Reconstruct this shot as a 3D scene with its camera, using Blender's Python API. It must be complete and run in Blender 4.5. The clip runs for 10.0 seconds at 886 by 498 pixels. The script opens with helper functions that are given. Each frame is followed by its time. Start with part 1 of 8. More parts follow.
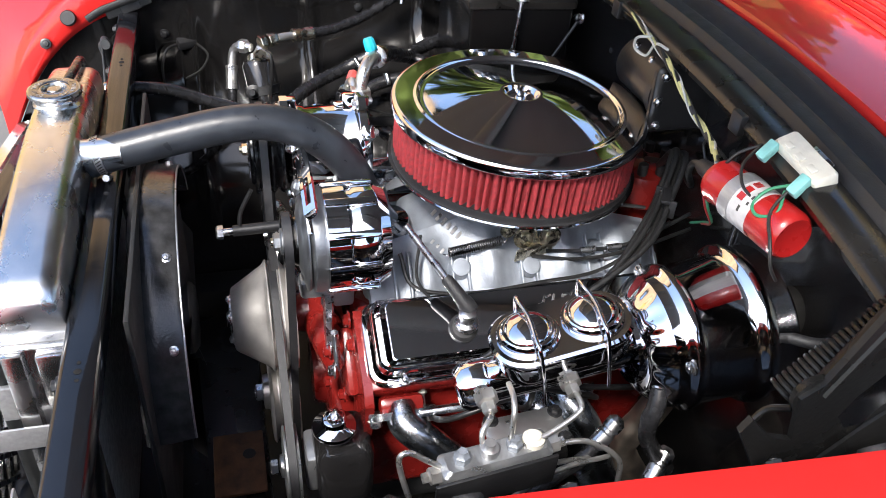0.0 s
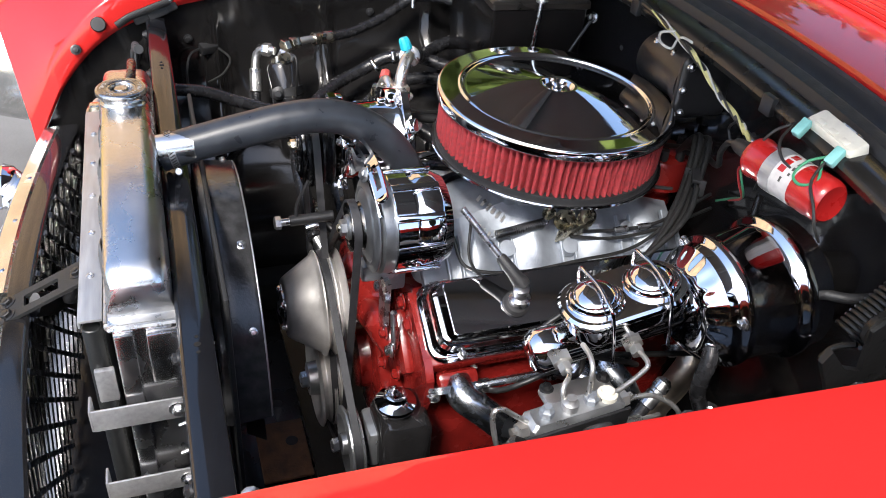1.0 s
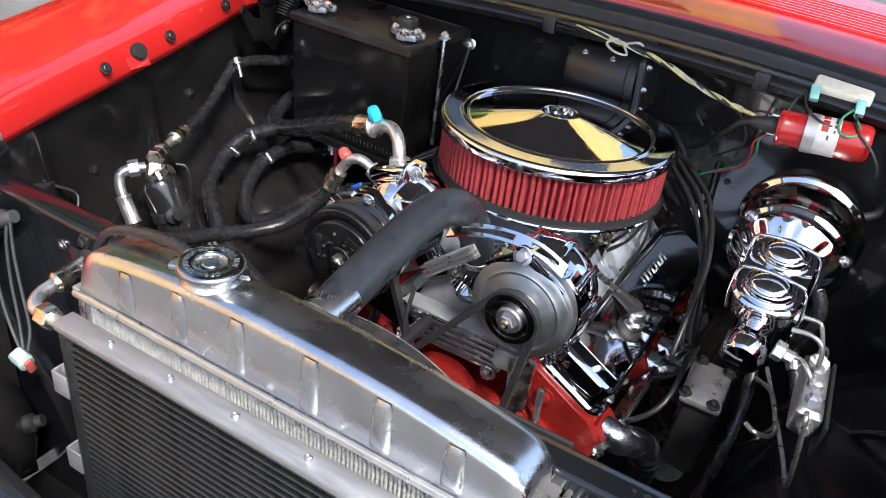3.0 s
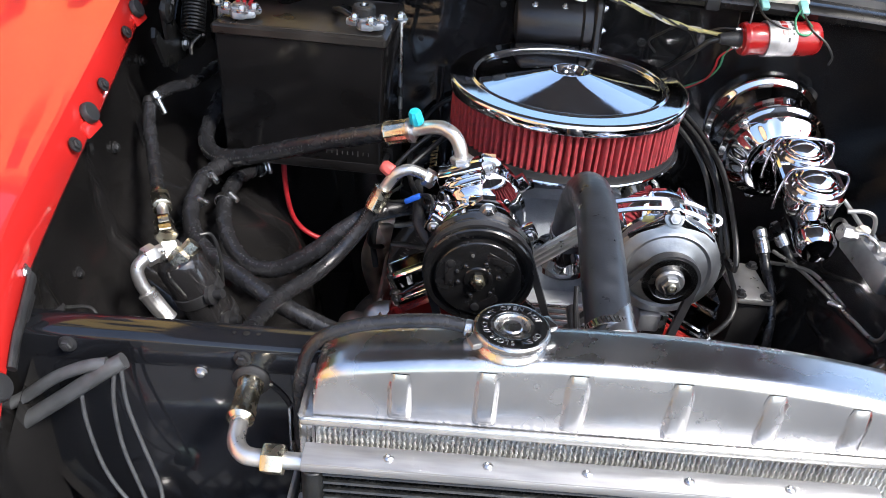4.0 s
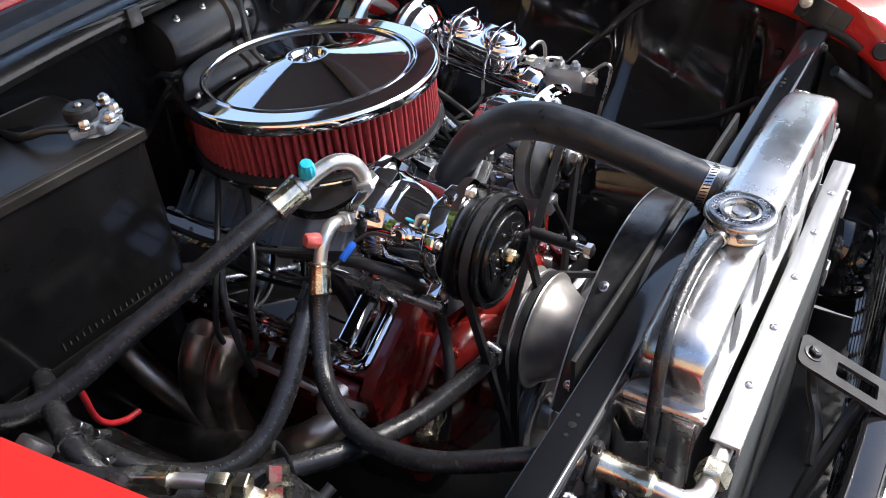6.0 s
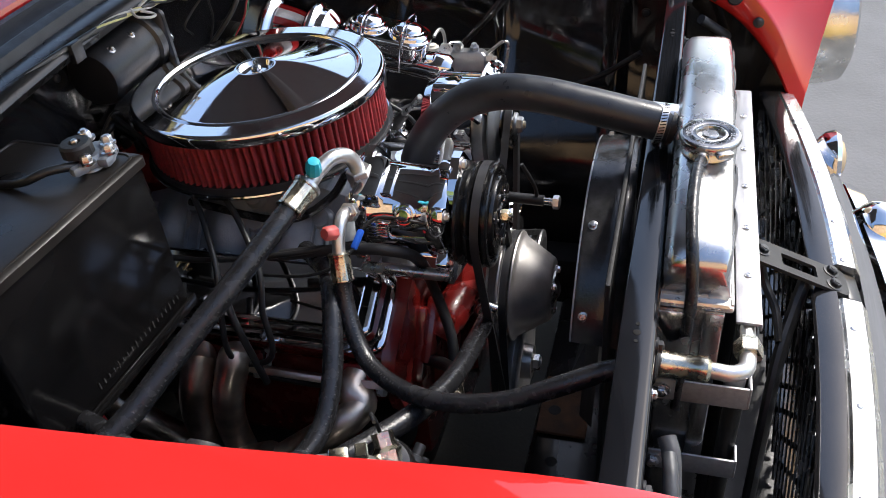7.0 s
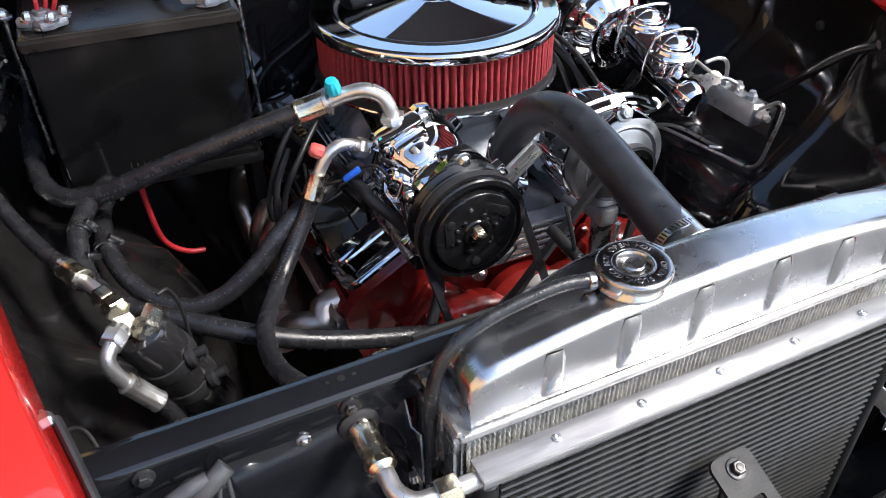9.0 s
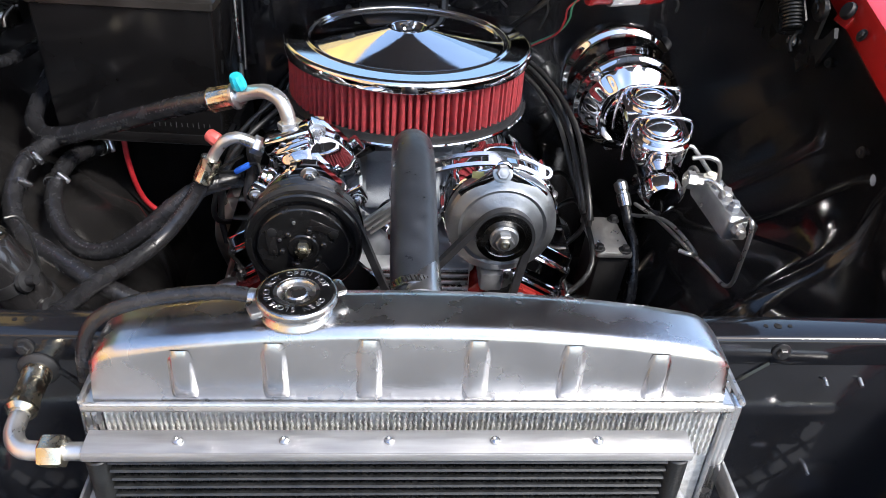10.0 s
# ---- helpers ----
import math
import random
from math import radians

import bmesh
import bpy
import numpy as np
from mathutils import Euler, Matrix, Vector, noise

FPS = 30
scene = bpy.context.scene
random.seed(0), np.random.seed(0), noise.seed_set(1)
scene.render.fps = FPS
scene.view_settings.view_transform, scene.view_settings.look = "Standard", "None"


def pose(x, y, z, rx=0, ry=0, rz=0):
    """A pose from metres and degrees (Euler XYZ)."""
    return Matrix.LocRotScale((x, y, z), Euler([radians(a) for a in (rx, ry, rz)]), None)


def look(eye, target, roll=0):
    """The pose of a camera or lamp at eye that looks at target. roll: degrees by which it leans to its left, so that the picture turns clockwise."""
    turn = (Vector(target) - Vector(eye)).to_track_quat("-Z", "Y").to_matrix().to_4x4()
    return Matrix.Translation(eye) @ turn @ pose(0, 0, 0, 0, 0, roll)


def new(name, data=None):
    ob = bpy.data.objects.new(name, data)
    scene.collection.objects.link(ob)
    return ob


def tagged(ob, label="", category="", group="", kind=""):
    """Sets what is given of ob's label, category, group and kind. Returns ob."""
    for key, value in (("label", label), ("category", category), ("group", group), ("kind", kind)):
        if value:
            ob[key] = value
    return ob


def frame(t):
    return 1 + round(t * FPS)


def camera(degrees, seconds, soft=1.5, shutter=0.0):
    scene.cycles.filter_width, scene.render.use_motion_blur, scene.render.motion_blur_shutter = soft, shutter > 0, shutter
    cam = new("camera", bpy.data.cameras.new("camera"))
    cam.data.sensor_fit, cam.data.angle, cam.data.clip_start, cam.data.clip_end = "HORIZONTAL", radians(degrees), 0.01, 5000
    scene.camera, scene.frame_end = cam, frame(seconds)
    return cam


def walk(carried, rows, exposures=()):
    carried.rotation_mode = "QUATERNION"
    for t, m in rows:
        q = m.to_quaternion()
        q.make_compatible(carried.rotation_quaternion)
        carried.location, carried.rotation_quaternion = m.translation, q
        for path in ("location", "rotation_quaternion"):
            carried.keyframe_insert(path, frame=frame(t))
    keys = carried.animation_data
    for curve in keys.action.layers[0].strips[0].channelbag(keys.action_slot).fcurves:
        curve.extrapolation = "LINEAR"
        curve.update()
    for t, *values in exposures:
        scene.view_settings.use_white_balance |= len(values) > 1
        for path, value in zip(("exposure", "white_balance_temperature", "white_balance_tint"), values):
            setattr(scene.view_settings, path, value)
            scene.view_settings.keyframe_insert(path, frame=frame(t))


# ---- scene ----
# camera
cam = camera(57.0, 10.0, soft=0.9)
PATH = [
    (0, (0.962, -0.388, 1.544), (-0.573, 0.077, 0.348), 4.6),
    (0.5, (0.976, -0.406, 1.541), (-0.562, 0.04, 0.343), 4.3),
    (1, (1.002, -0.554, 1.545), (-0.512, 0.042, 0.382), 5.5),
    (1.5, (0.97, -0.747, 1.537), (-0.46, 0.105, 0.429), 5.1),
    (2, (0.789, -0.846, 1.511), (-0.583, 0.126, 0.428), 6.0),
    (2.2, (0.721, -0.887, 1.508), (-0.597, 0.182, 0.449), 6.8),
    (3.3, (0.252, -1.129, 1.491), (-0.362, 0.452, 0.433), 5.8),
    (3.5, (0.126, -1.136, 1.501), (-0.376, 0.46, 0.405), 5.2),
    (4, (-0.157, -1.17, 1.485), (-0.179, 0.502, 0.388), 3.9),
    (4.5, (-0.376, -1.077, 1.48), (0.025, 0.528, 0.356), 1.5),
    (5, (-0.544, -0.966, 1.494), (0.299, 0.408, 0.31), -0.2),
    (5.2, (-0.633, -0.942, 1.502), (0.364, 0.315, 0.308), -2.3),
    (6.3, (-0.819, -0.656, 1.496), (0.588, 0.099, 0.292), -5.0),
    (6.5, (-0.866, -0.624, 1.509), (0.594, 0.011, 0.298), -5.9),
    (7, (-0.942, -0.568, 1.526), (0.556, -0.058, 0.303), -6.0),
    (7.5, (-0.942, -0.569, 1.523), (0.547, -0.029, 0.302), -6.3),
    (8, (-0.849, -0.693, 1.507), (0.484, 0.166, 0.287), -6.9),
    (8.5, (-0.673, -0.936, 1.495), (0.278, 0.299, 0.242), -1.5),
    (9, (-0.479, -1.028, 1.485), (0.196, 0.391, 0.248), -0.3),
    (9.5, (-0.235, -1.061, 1.463), (0.178, 0.461, 0.233), -0.1),
    (10, (-0.023, -1.145, 1.46), (0.105, 0.494, 0.321), 3.4),
]
walk(cam, [(t, look(eye, target, roll)) for t, eye, target, roll in PATH], exposures=[(0.0, 1.60), (2.0, 1.40), (4.0, 1.70), (5.2, 1.67), (6.4, 1.36), (7.6, 1.16), (8.6, 1.42), (10.0, 1.58)])

# ---- daylight ----
world = bpy.data.worlds.new("daylight")
world.use_nodes = True
scene.world = world
wn = world.node_tree
wn.nodes.clear()
sky = wn.nodes.new("ShaderNodeTexSky")
sky.sky_type, sky.sun_disc = "NISHITA", False
SUN_UP, SUN_ROUND = 50.0, 128.0
sky.sun_elevation, sky.sun_rotation = radians(SUN_UP), radians(SUN_ROUND)
sky.air_density, sky.dust_density = 1.0, 1.7
bg = wn.nodes.new("ShaderNodeBackground")
bg.inputs["Strength"].default_value = 0.15
wout = wn.nodes.new("ShaderNodeOutputWorld")
wn.links.new(sky.outputs[0], bg.inputs["Color"])
wn.links.new(bg.outputs[0], wout.inputs["Surface"])
sun_data = bpy.data.lights.new("sun", "SUN")
sun_data.energy, sun_data.angle, sun_data.color = 2.0, radians(10), (1.0, 0.96, 0.91)
sun = new("sun", sun_data)
# sky rotation turns clockwise from +y
sa, se = radians(SUN_ROUND), radians(SUN_UP)
sun_from = Vector((math.sin(sa) * math.cos(se), math.cos(sa) * math.cos(se), math.sin(se)))
sun.matrix_world = look(sun_from * 20, (0, 0, 0))

# ---- materials ----
def pm(name, col, rough=0.5, metal=0.0, var=0.12, scale=30.0, bump=0.05, bscale=220.0, coat=0.0, rvar=0.1, spec=0.5, streak=None):
    """A painted, plastic or metal surface with mottling at two scales, uneven gloss and fine relief."""
    m = bpy.data.materials.new(name)
    m.use_nodes = True
    nt = m.node_tree
    b = nt.nodes["Principled BSDF"]
    tc = nt.nodes.new("ShaderNodeTexCoord")
    mp = nt.nodes.new("ShaderNodeMapping")
    if streak:
        mp.inputs["Scale"].default_value = streak
    nt.links.new(tc.outputs["Object"], mp.inputs["Vector"])
    n1 = nt.nodes.new("ShaderNodeTexNoise")
    n1.inputs["Scale"].default_value, n1.inputs["Detail"].default_value = scale, 6
    nt.links.new(mp.outputs[0], n1.inputs["Vector"])
    n2 = nt.nodes.new("ShaderNodeTexNoise")
    n2.inputs["Scale"].default_value, n2.inputs["Detail"].default_value = bscale, 4
    nt.links.new(mp.outputs[0], n2.inputs["Vector"])
    ramp = nt.nodes.new("ShaderNodeValToRGB")
    lo = [max(0.0, c * (1 - var)) for c in col]
    hi = [min(1.0, c * (1 + var)) for c in col]
    ramp.color_ramp.elements[0].position, ramp.color_ramp.elements[0].color = 0.3, (*lo, 1)
    ramp.color_ramp.elements[1].position, ramp.color_ramp.elements[1].color = 0.7, (*hi, 1)
    nt.links.new(n1.outputs["Fac"], ramp.inputs["Fac"])
    nt.links.new(ramp.outputs[0], b.inputs["Base Color"])
    mr = nt.nodes.new("ShaderNodeMapRange")
    mr.inputs["From Min"].default_value, mr.inputs["From Max"].default_value = 0.3, 0.7
    mr.inputs["To Min"].default_value, mr.inputs["To Max"].default_value = max(0.02, rough - rvar), min(1.0, rough + rvar)
    nt.links.new(n1.outputs["Fac"], mr.inputs["Value"])
    nt.links.new(mr.outputs[0], b.inputs["Roughness"])
    b.inputs["Metallic"].default_value = metal
    b.inputs["Specular IOR Level"].default_value = spec
    b.inputs["Coat Weight"].default_value = coat
    b.inputs["Coat Roughness"].default_value = 0.03
    if bump:
        bp = nt.nodes.new("ShaderNodeBump")
        bp.inputs["Strength"].default_value, bp.inputs["Distance"].default_value = bump, 0.002
        nt.links.new(n2.outputs["Fac"], bp.inputs["Height"])
        nt.links.new(bp.outputs[0], b.inputs["Normal"])
    return m


DARKCHROME = pm("dark_chrome", (0.19, 0.185, 0.18), 0.24, 1.0, 0.2, 30, 0.05, 200)
CHROME = pm("chrome", (0.72, 0.72, 0.74), 0.045, 1.0, 0.03, 25, 0.012, 60, rvar=0.03)
SPUN = pm("spun_steel", (0.55, 0.53, 0.51), 0.40, 0.75, 0.22, 30, 0.06, 200)
STEEL = pm("steel", (0.55, 0.55, 0.56), 0.28, 1.0, 0.12, 60, 0.05, 400)
ZINC = pm("zinc", (0.62, 0.57, 0.45), 0.26, 1.0, 0.18, 80, 0.08, 500)
ALU = pm("polished_aluminium", (0.60, 0.60, 0.605), 0.26, 1.0, 0.13, 18, 0.05, 300, rvar=0.08)
ALUTUBE = pm("aluminium_tube", (0.60, 0.59, 0.57), 0.33, 0.9, 0.08, 60, 0.1, 400)
CAPGREY = pm("tarnished_cap_metal", (0.46, 0.45, 0.44), 0.27, 1.0, 0.25, 60, 0.08, 300)
RINGGREY = pm("lettered_ring_metal", (0.26, 0.26, 0.265), 0.20, 1.0, 0.2, 60, 0.06, 300)
CAST = pm("cast_aluminium", (0.27, 0.295, 0.33), 0.45, 0.45, 0.16, 45, 0.30, 500)
# Lighter copy of CAST; lifts shaded front castings by colour.
CASTLIT = pm("lit_cast_aluminium", (0.46, 0.48, 0.50), 0.42, 0.6, 0.16, 45, 0.25, 500)
FANGREY = pm("dull_steel", (0.33, 0.34, 0.35), 0.42, 0.95, 0.18, 40, 0.15, 300)
GREYCAST = pm("grey_casting", (0.36, 0.37, 0.38), 0.36, 0.8, 0.15, 50, 0.3, 500)
BODYRED = pm("red_body_paint", (0.52, 0.020, 0.018), 0.22, 0.0, 0.05, 6, 0.0, 200, coat=1.0, rvar=0.05, spec=0.1)
ENGRED = pm("red_engine_enamel", (0.170, 0.0100, 0.0080), 0.25, 0.0, 0.25, 24, 0.35, 70, coat=0.5)
COILRED = pm("red_plastic", (0.30, 0.010, 0.010), 0.30, 0.0, 0.10, 30, 0.08, 300, coat=0.3)
FILTER = pm("red_cotton_gauze", (0.255, 0.020, 0.025), 0.75, 0.0, 0.32, 140, 0.6, 900)
BATTOP = pm("dusty_battery_top", (0.021, 0.0185, 0.0165), 0.33, 0.0, 0.6, 12, 0.5, 16, rvar=0.10, spec=0.35)
CLUTCHBLK = pm("clutch_black", (0.0085, 0.0085, 0.009), 0.21, 0.0, 0.3, 60, 0.05, 300)
CASEBLK = pm("battery_case_black", (0.0075, 0.0070, 0.0070), 0.14, 0.0, 0.5, 8, 0.35, 13, rvar=0.05, spec=0.20)
# The faint blue in this black imitates sky mirrored in the rail.
RAILBLK = pm("bluish_black_paint", (0.0085, 0.0090, 0.0110), 0.09, 0.0, 0.3, 9, 0.03, 60, rvar=0.05, spec=0.5)
INNERBLK = pm("inner_fender_black", (0.0105, 0.0100, 0.0100), 0.12, 0.0, 0.4, 10, 0.35, 9, rvar=0.06, spec=0.5)
GLOSSBLK = pm("gloss_black_paint", (0.013, 0.0125, 0.013), 0.12, 0.0, 0.3, 14, 0.22, 10, coat=0.5, rvar=0.06)
SATINBLK = pm("satin_black_paint", (0.014, 0.014, 0.015), 0.38, 0.0, 0.35, 20, 0.15, 200)
HINGEBLK = pm("hinge_black_paint", (0.0085, 0.0085, 0.0085), 0.30, 0.0, 0.35, 20, 0.15, 200, spec=0.22)
HOODGREY = pm("hood_underside", (0.036, 0.037, 0.040), 0.45, 0.0, 0.3, 6, 0.1, 60)
FLATBLK = pm("flat_black", (0.014, 0.014, 0.014), 0.65, 0.0, 0.3, 30, 0.3, 300)
SHELFBLK = pm("cowl_black_paint", (0.013, 0.0125, 0.012), 0.28, 0.0, 0.25, 14, 0.06, 120, coat=0.1, spec=0.4)
SHROUDBLK = pm("dusty_black_plastic", (0.030, 0.030, 0.031), 0.16, 0.0, 0.4, 60, 0.15, 300)
# Near-black with little gloss; puts the bay's deep shade into the colour.
DEEPBLK = pm("deep_black", (0.010, 0.0095, 0.0092), 0.75, 0.0, 0.5, 20, 0.3, 120, spec=0.2)
RUBBER = pm("rubber_hose", (0.016, 0.016, 0.0175), 0.24, 0.0, 0.25, 60, 0.25, 600)
RUBBER2 = pm("black_rubber", (0.014, 0.014, 0.015), 0.55, 0.0, 0.25, 60, 0.3, 500)
BRAID = pm("ribbed_hose", (0.021, 0.024, 0.030), 0.36, 0.0, 0.22, 60, 0.1, 500)
WIREBLK = pm("wire_black", (0.012, 0.012, 0.012), 0.40, 0.0, 0.2, 100, 0.1, 500)
WIREYEL = pm("wire_yellow", (0.50, 0.46, 0.20), 0.45, 0.0, 0.2, 90, 0.1, 500)
WIREWHT = pm("wire_pale", (0.48, 0.47, 0.43), 0.45, 0.0, 0.12, 90, 0.1, 500)
WIRERED = pm("wire_red", (0.36, 0.016, 0.022), 0.40, 0.0, 0.12, 90, 0.1, 500)
WIREGRN = pm("wire_green", (0.03, 0.20, 0.10), 0.45, 0.0, 0.12, 90, 0.1, 500)
TEAL = pm("teal_plastic", (0.02, 0.40, 0.52), 0.38, 0.0, 0.15, 90, 0.15, 400)
TEALPALE = pm("pale_teal_plastic", (0.22, 0.50, 0.48), 0.45, 0.0, 0.12, 90, 0.1, 400)
PLUGPALE = pm("pale_green_plastic", (0.34, 0.45, 0.41), 0.45, 0.0, 0.15, 90, 0.1, 400)
REDCAP = pm("dull_red_plastic", (0.45, 0.08, 0.07), 0.48, 0.0, 0.12, 90, 0.15, 400)
BLUEPL = pm("blue_plastic", (0.02, 0.11, 0.55), 0.40, 0.0, 0.1, 90, 0.1, 400)
CERAMIC = pm("ceramic", (0.66, 0.63, 0.54), 0.60, 0.0, 0.08, 70, 0.2, 500)
LABEL = pm("printed_label", (0.42, 0.41, 0.41), 0.40, 0.0, 0.12, 120, 0.05, 400)
WIREGRY = pm("wire_grey", (0.050, 0.052, 0.055), 0.45, 0.0, 0.25, 90, 0.1, 500)
INK = pm("pale_print", (0.048, 0.047, 0.045), 0.55, 0.0, 0.12, 120, 0.0, 400)
# Gold colour that imitates a yellow reflection on chrome marks.
GOLDTINT = pm("gold_reflection", (0.62, 0.44, 0.20), 0.30, 1.0, 0.15, 80, 0.1, 400)
HEADER = pm("coated_header_pipe", (0.50, 0.53, 0.57), 0.24, 1.0, 0.15, 25, 0.08, 200)
# Paler and warmer than the other header pipe colour.
HEADERD = pm("warm_header_pipe", (0.74, 0.64, 0.54), 0.38, 1.0, 0.3, 25, 0.1, 200)
RUST = pm("rusty_primer", (0.13, 0.060, 0.028), 0.70, 0.0, 0.5, 40, 0.5, 250)
BELT = pm("drive_belt", (0.022, 0.022, 0.024), 0.48, 0.0, 0.25, 80, 0.2, 500)
FINBLK = pm("condenser_fin_black", (0.0100, 0.0108, 0.0112), 0.45, 0.0, 0.3, 90, 0.2, 400, spec=0.5)
FINALU = pm("radiator_fin_aluminium", (0.68, 0.68, 0.66), 0.45, 0.3, 0.25, 120, 0.3, 600)
PALEBAR = pm("matt_aluminium_bar", (0.38, 0.38, 0.385), 0.44, 0.7, 0.14, 20, 0.1, 300, streak=(1, 8, 8))
PRIMER = pm("worn_chrome_trim", (0.66, 0.66, 0.64), 0.22, 0.95, 0.22, 20, 0.15, 120)
GLASS = pm("amber_lens_glass", (0.55, 0.42, 0.25), 0.08, 0.0, 0.1, 20, 0.0, 120, coat=1.0)
SCREEN = bpy.data.materials.new("windscreen_glass")
SCREEN.use_nodes = True
_nt = SCREEN.node_tree
_nt.nodes.clear()
_tr, _gl, _mx, _fr, _o = [_nt.nodes.new("ShaderNode" + k) for k in ("BsdfTransparent", "BsdfGlossy", "MixShader", "Fresnel", "OutputMaterial")]
_tr.inputs["Color"].default_value = (0.80, 0.88, 0.86, 1)
_gl.inputs["Roughness"].default_value = 0.02
_fr.inputs["IOR"].default_value = 1.5
_nt.links.new(_fr.outputs[0], _mx.inputs[0])
_nt.links.new(_tr.outputs[0], _mx.inputs[1])
_nt.links.new(_gl.outputs[0], _mx.inputs[2])
_nt.links.new(_mx.outputs[0], _o.inputs["Surface"])


def asphalt():
    m = pm("asphalt", (0.145, 0.146, 0.144), 0.85, 0.0, 0.22, 3.5, 0.9, 70)
    return m


ASPHALT = asphalt()


# ---- shape helpers ----
def finish(bm, name, mat, parent=None, label="", sharp=38):
    bmesh.ops.recalc_face_normals(bm, faces=bm.faces)
    me = bpy.data.meshes.new(name)
    bm.to_mesh(me)
    bm.free()
    for p in me.polygons:
        p.use_smooth = True
    me.set_sharp_from_angle(angle=radians(sharp))
    me.materials.append(mat)
    ob = new(name, me)
    if parent is not None:
        ob.parent = parent
    if label:
        tagged(ob, label)
    return ob


def part(name, bm, material, parent, label="", sharp=38):
    return finish(bm, name, material, parent, label, sharp)


def thing(name, label, category, group="", kind=""):
    return tagged(new(name), label, category, group, kind)


def frame_of(d, up=(0, 0, 1)):
    """A turn whose z axis runs along d."""
    d = Vector(d).normalized()
    u = Vector(up)
    if abs(d.dot(u)) > 0.98:
        u = Vector((0, 1, 0))
    x = u.cross(d).normalized()
    y = d.cross(x)
    return Matrix((x, y, d)).transposed()


def grid(bm, rings, close_u=True, cap0=False, cap1=False):
    """Joins rings of points into a skin."""
    rows = [[bm.verts.new(p) for p in r] for r in rings]
    n = len(rows[0])
    for a, b in zip(rows, rows[1:]):
        for i in range(n if close_u else n - 1):
            j = (i + 1) % n
            bm.faces.new((a[i], a[j], b[j], b[i]))
    if cap0:
        bm.faces.new(rows[0][::-1])
    if cap1:
        bm.faces.new(rows[-1])
    return rows


def lathe(bm, o, d, prof, seg=48, cap0=True, cap1=True, wob=None):
    """Turns a profile of (radius, distance along d) about the axis from o."""
    r3, o = frame_of(d), Vector(o)
    rings = []
    for r, h in prof:
        ring = []
        for i in range(seg):
            a = 2 * math.pi * i / seg
            q = r * (wob(a) if wob else 1)
            ring.append(o + r3 @ Vector((q * math.cos(a), q * math.sin(a), h)))
        rings.append(ring)
    grid(bm, rings, True, cap0, cap1)
    return bm


def smooth_path(pts, steps=8):
    """A Catmull-Rom line through the points."""
    p = [Vector(q) for q in pts]
    if len(p) < 3:
        return p
    p = [2 * p[0] - p[1]] + p + [2 * p[-1] - p[-2]]
    out = []
    for i in range(1, len(p) - 2):
        for k in range(steps):
            t = k / steps
            a, b, c, d = p[i - 1], p[i], p[i + 1], p[i + 2]
            out.append(0.5 * (2 * b + (c - a) * t + (2 * a - 5 * b + 4 * c - d) * t * t + (3 * b - a - 3 * c + d) * t ** 3))
    out.append(p[-2])
    return out


def tube(bm, pts, r, seg=14, steps=8, smooth=True, rib=0.0, ribs=0, flat=None):
    """A hose, pipe or wire along the points; rib gives it fine rings."""
    line = smooth_path(pts, steps) if smooth else [Vector(q) for q in pts]
    if ribs:
        length = [0.0]
        for a, b in zip(line, line[1:]):
            length.append(length[-1] + (b - a).length)
        fine = []
        for k in range(ribs + 1):
            s = length[-1] * k / ribs
            i = max(0, min(len(line) - 2, next((j for j in range(len(length) - 1) if length[j + 1] >= s), len(line) - 2)))
            t = (s - length[i]) / max(1e-9, length[i + 1] - length[i])
            fine.append(line[i].lerp(line[i + 1], t))
        line = fine
    up = Vector((0, 0, 1))
    t0 = (line[1] - line[0]).normalized()
    if abs(t0.dot(up)) > 0.9:
        up = Vector((1, 0, 0))
    x = up.cross(t0).normalized()
    rings = []
    for k, q in enumerate(line):
        t = (line[min(k + 1, len(line) - 1)] - line[max(k - 1, 0)]).normalized()
        x = (x - t * x.dot(t)).normalized()
        y = t.cross(x)
        rr = (r[k * (len(r) - 1) // max(1, len(line) - 1)] if isinstance(r, (list, tuple)) else r) + (rib if k % 2 else 0)
        w = flat or 1.0
        rings.append([q + rr * (math.cos(2 * math.pi * i / seg) * x * w + math.sin(2 * math.pi * i / seg) * y) for i in range(seg)])
    grid(bm, rings, True, True, True)
    return bm


def cyl(bm, a, b, r, seg=24, bev=None, r2=None):
    a, b = Vector(a), Vector(b)
    h = (b - a).length
    e = min(r, h) * 0.12 if bev is None else bev
    q = r if r2 is None else r2
    return lathe(bm, a, b - a, [(r - e, 0), (r, e), (q, h - e), (q - e, h)], seg)


def rbox(bm, m, size, bev=0.004, seg=2):
    """A box of the given size about the origin of m, with rounded edges."""
    if not isinstance(m, Matrix):
        m = Matrix.Translation(m)
    g = bmesh.ops.create_cube(bm, size=1.0, matrix=m @ Matrix.Diagonal((*size, 1)))
    if bev:
        es = {e for v in g["verts"] for e in v.link_edges}
        bmesh.ops.bevel(bm, geom=list(es), offset=bev, segments=seg, profile=0.5, affect="EDGES")
    return bm


def bolt(bm, p, d, r=0.007, h=0.006, washer=True):
    """A hexagon head on a washer, standing on p along d."""
    p, d = Vector(p), Vector(d).normalized()
    if washer:
        lathe(bm, p - d * 0.001, d, [(r * 1.45, 0), (r * 1.45, 0.0022), (r * 1.3, 0.0026)], 20)
    lathe(bm, p + d * 0.0012, d, [(r, 0), (r, h * 0.8), (r * 0.82, h)], 6)
    lathe(bm, p + d * 0.0012, d, [(r * 0.5, h * 0.9), (r * 0.5, h + 0.0008), (r * 0.35, h + 0.001)], 12)
    return bm


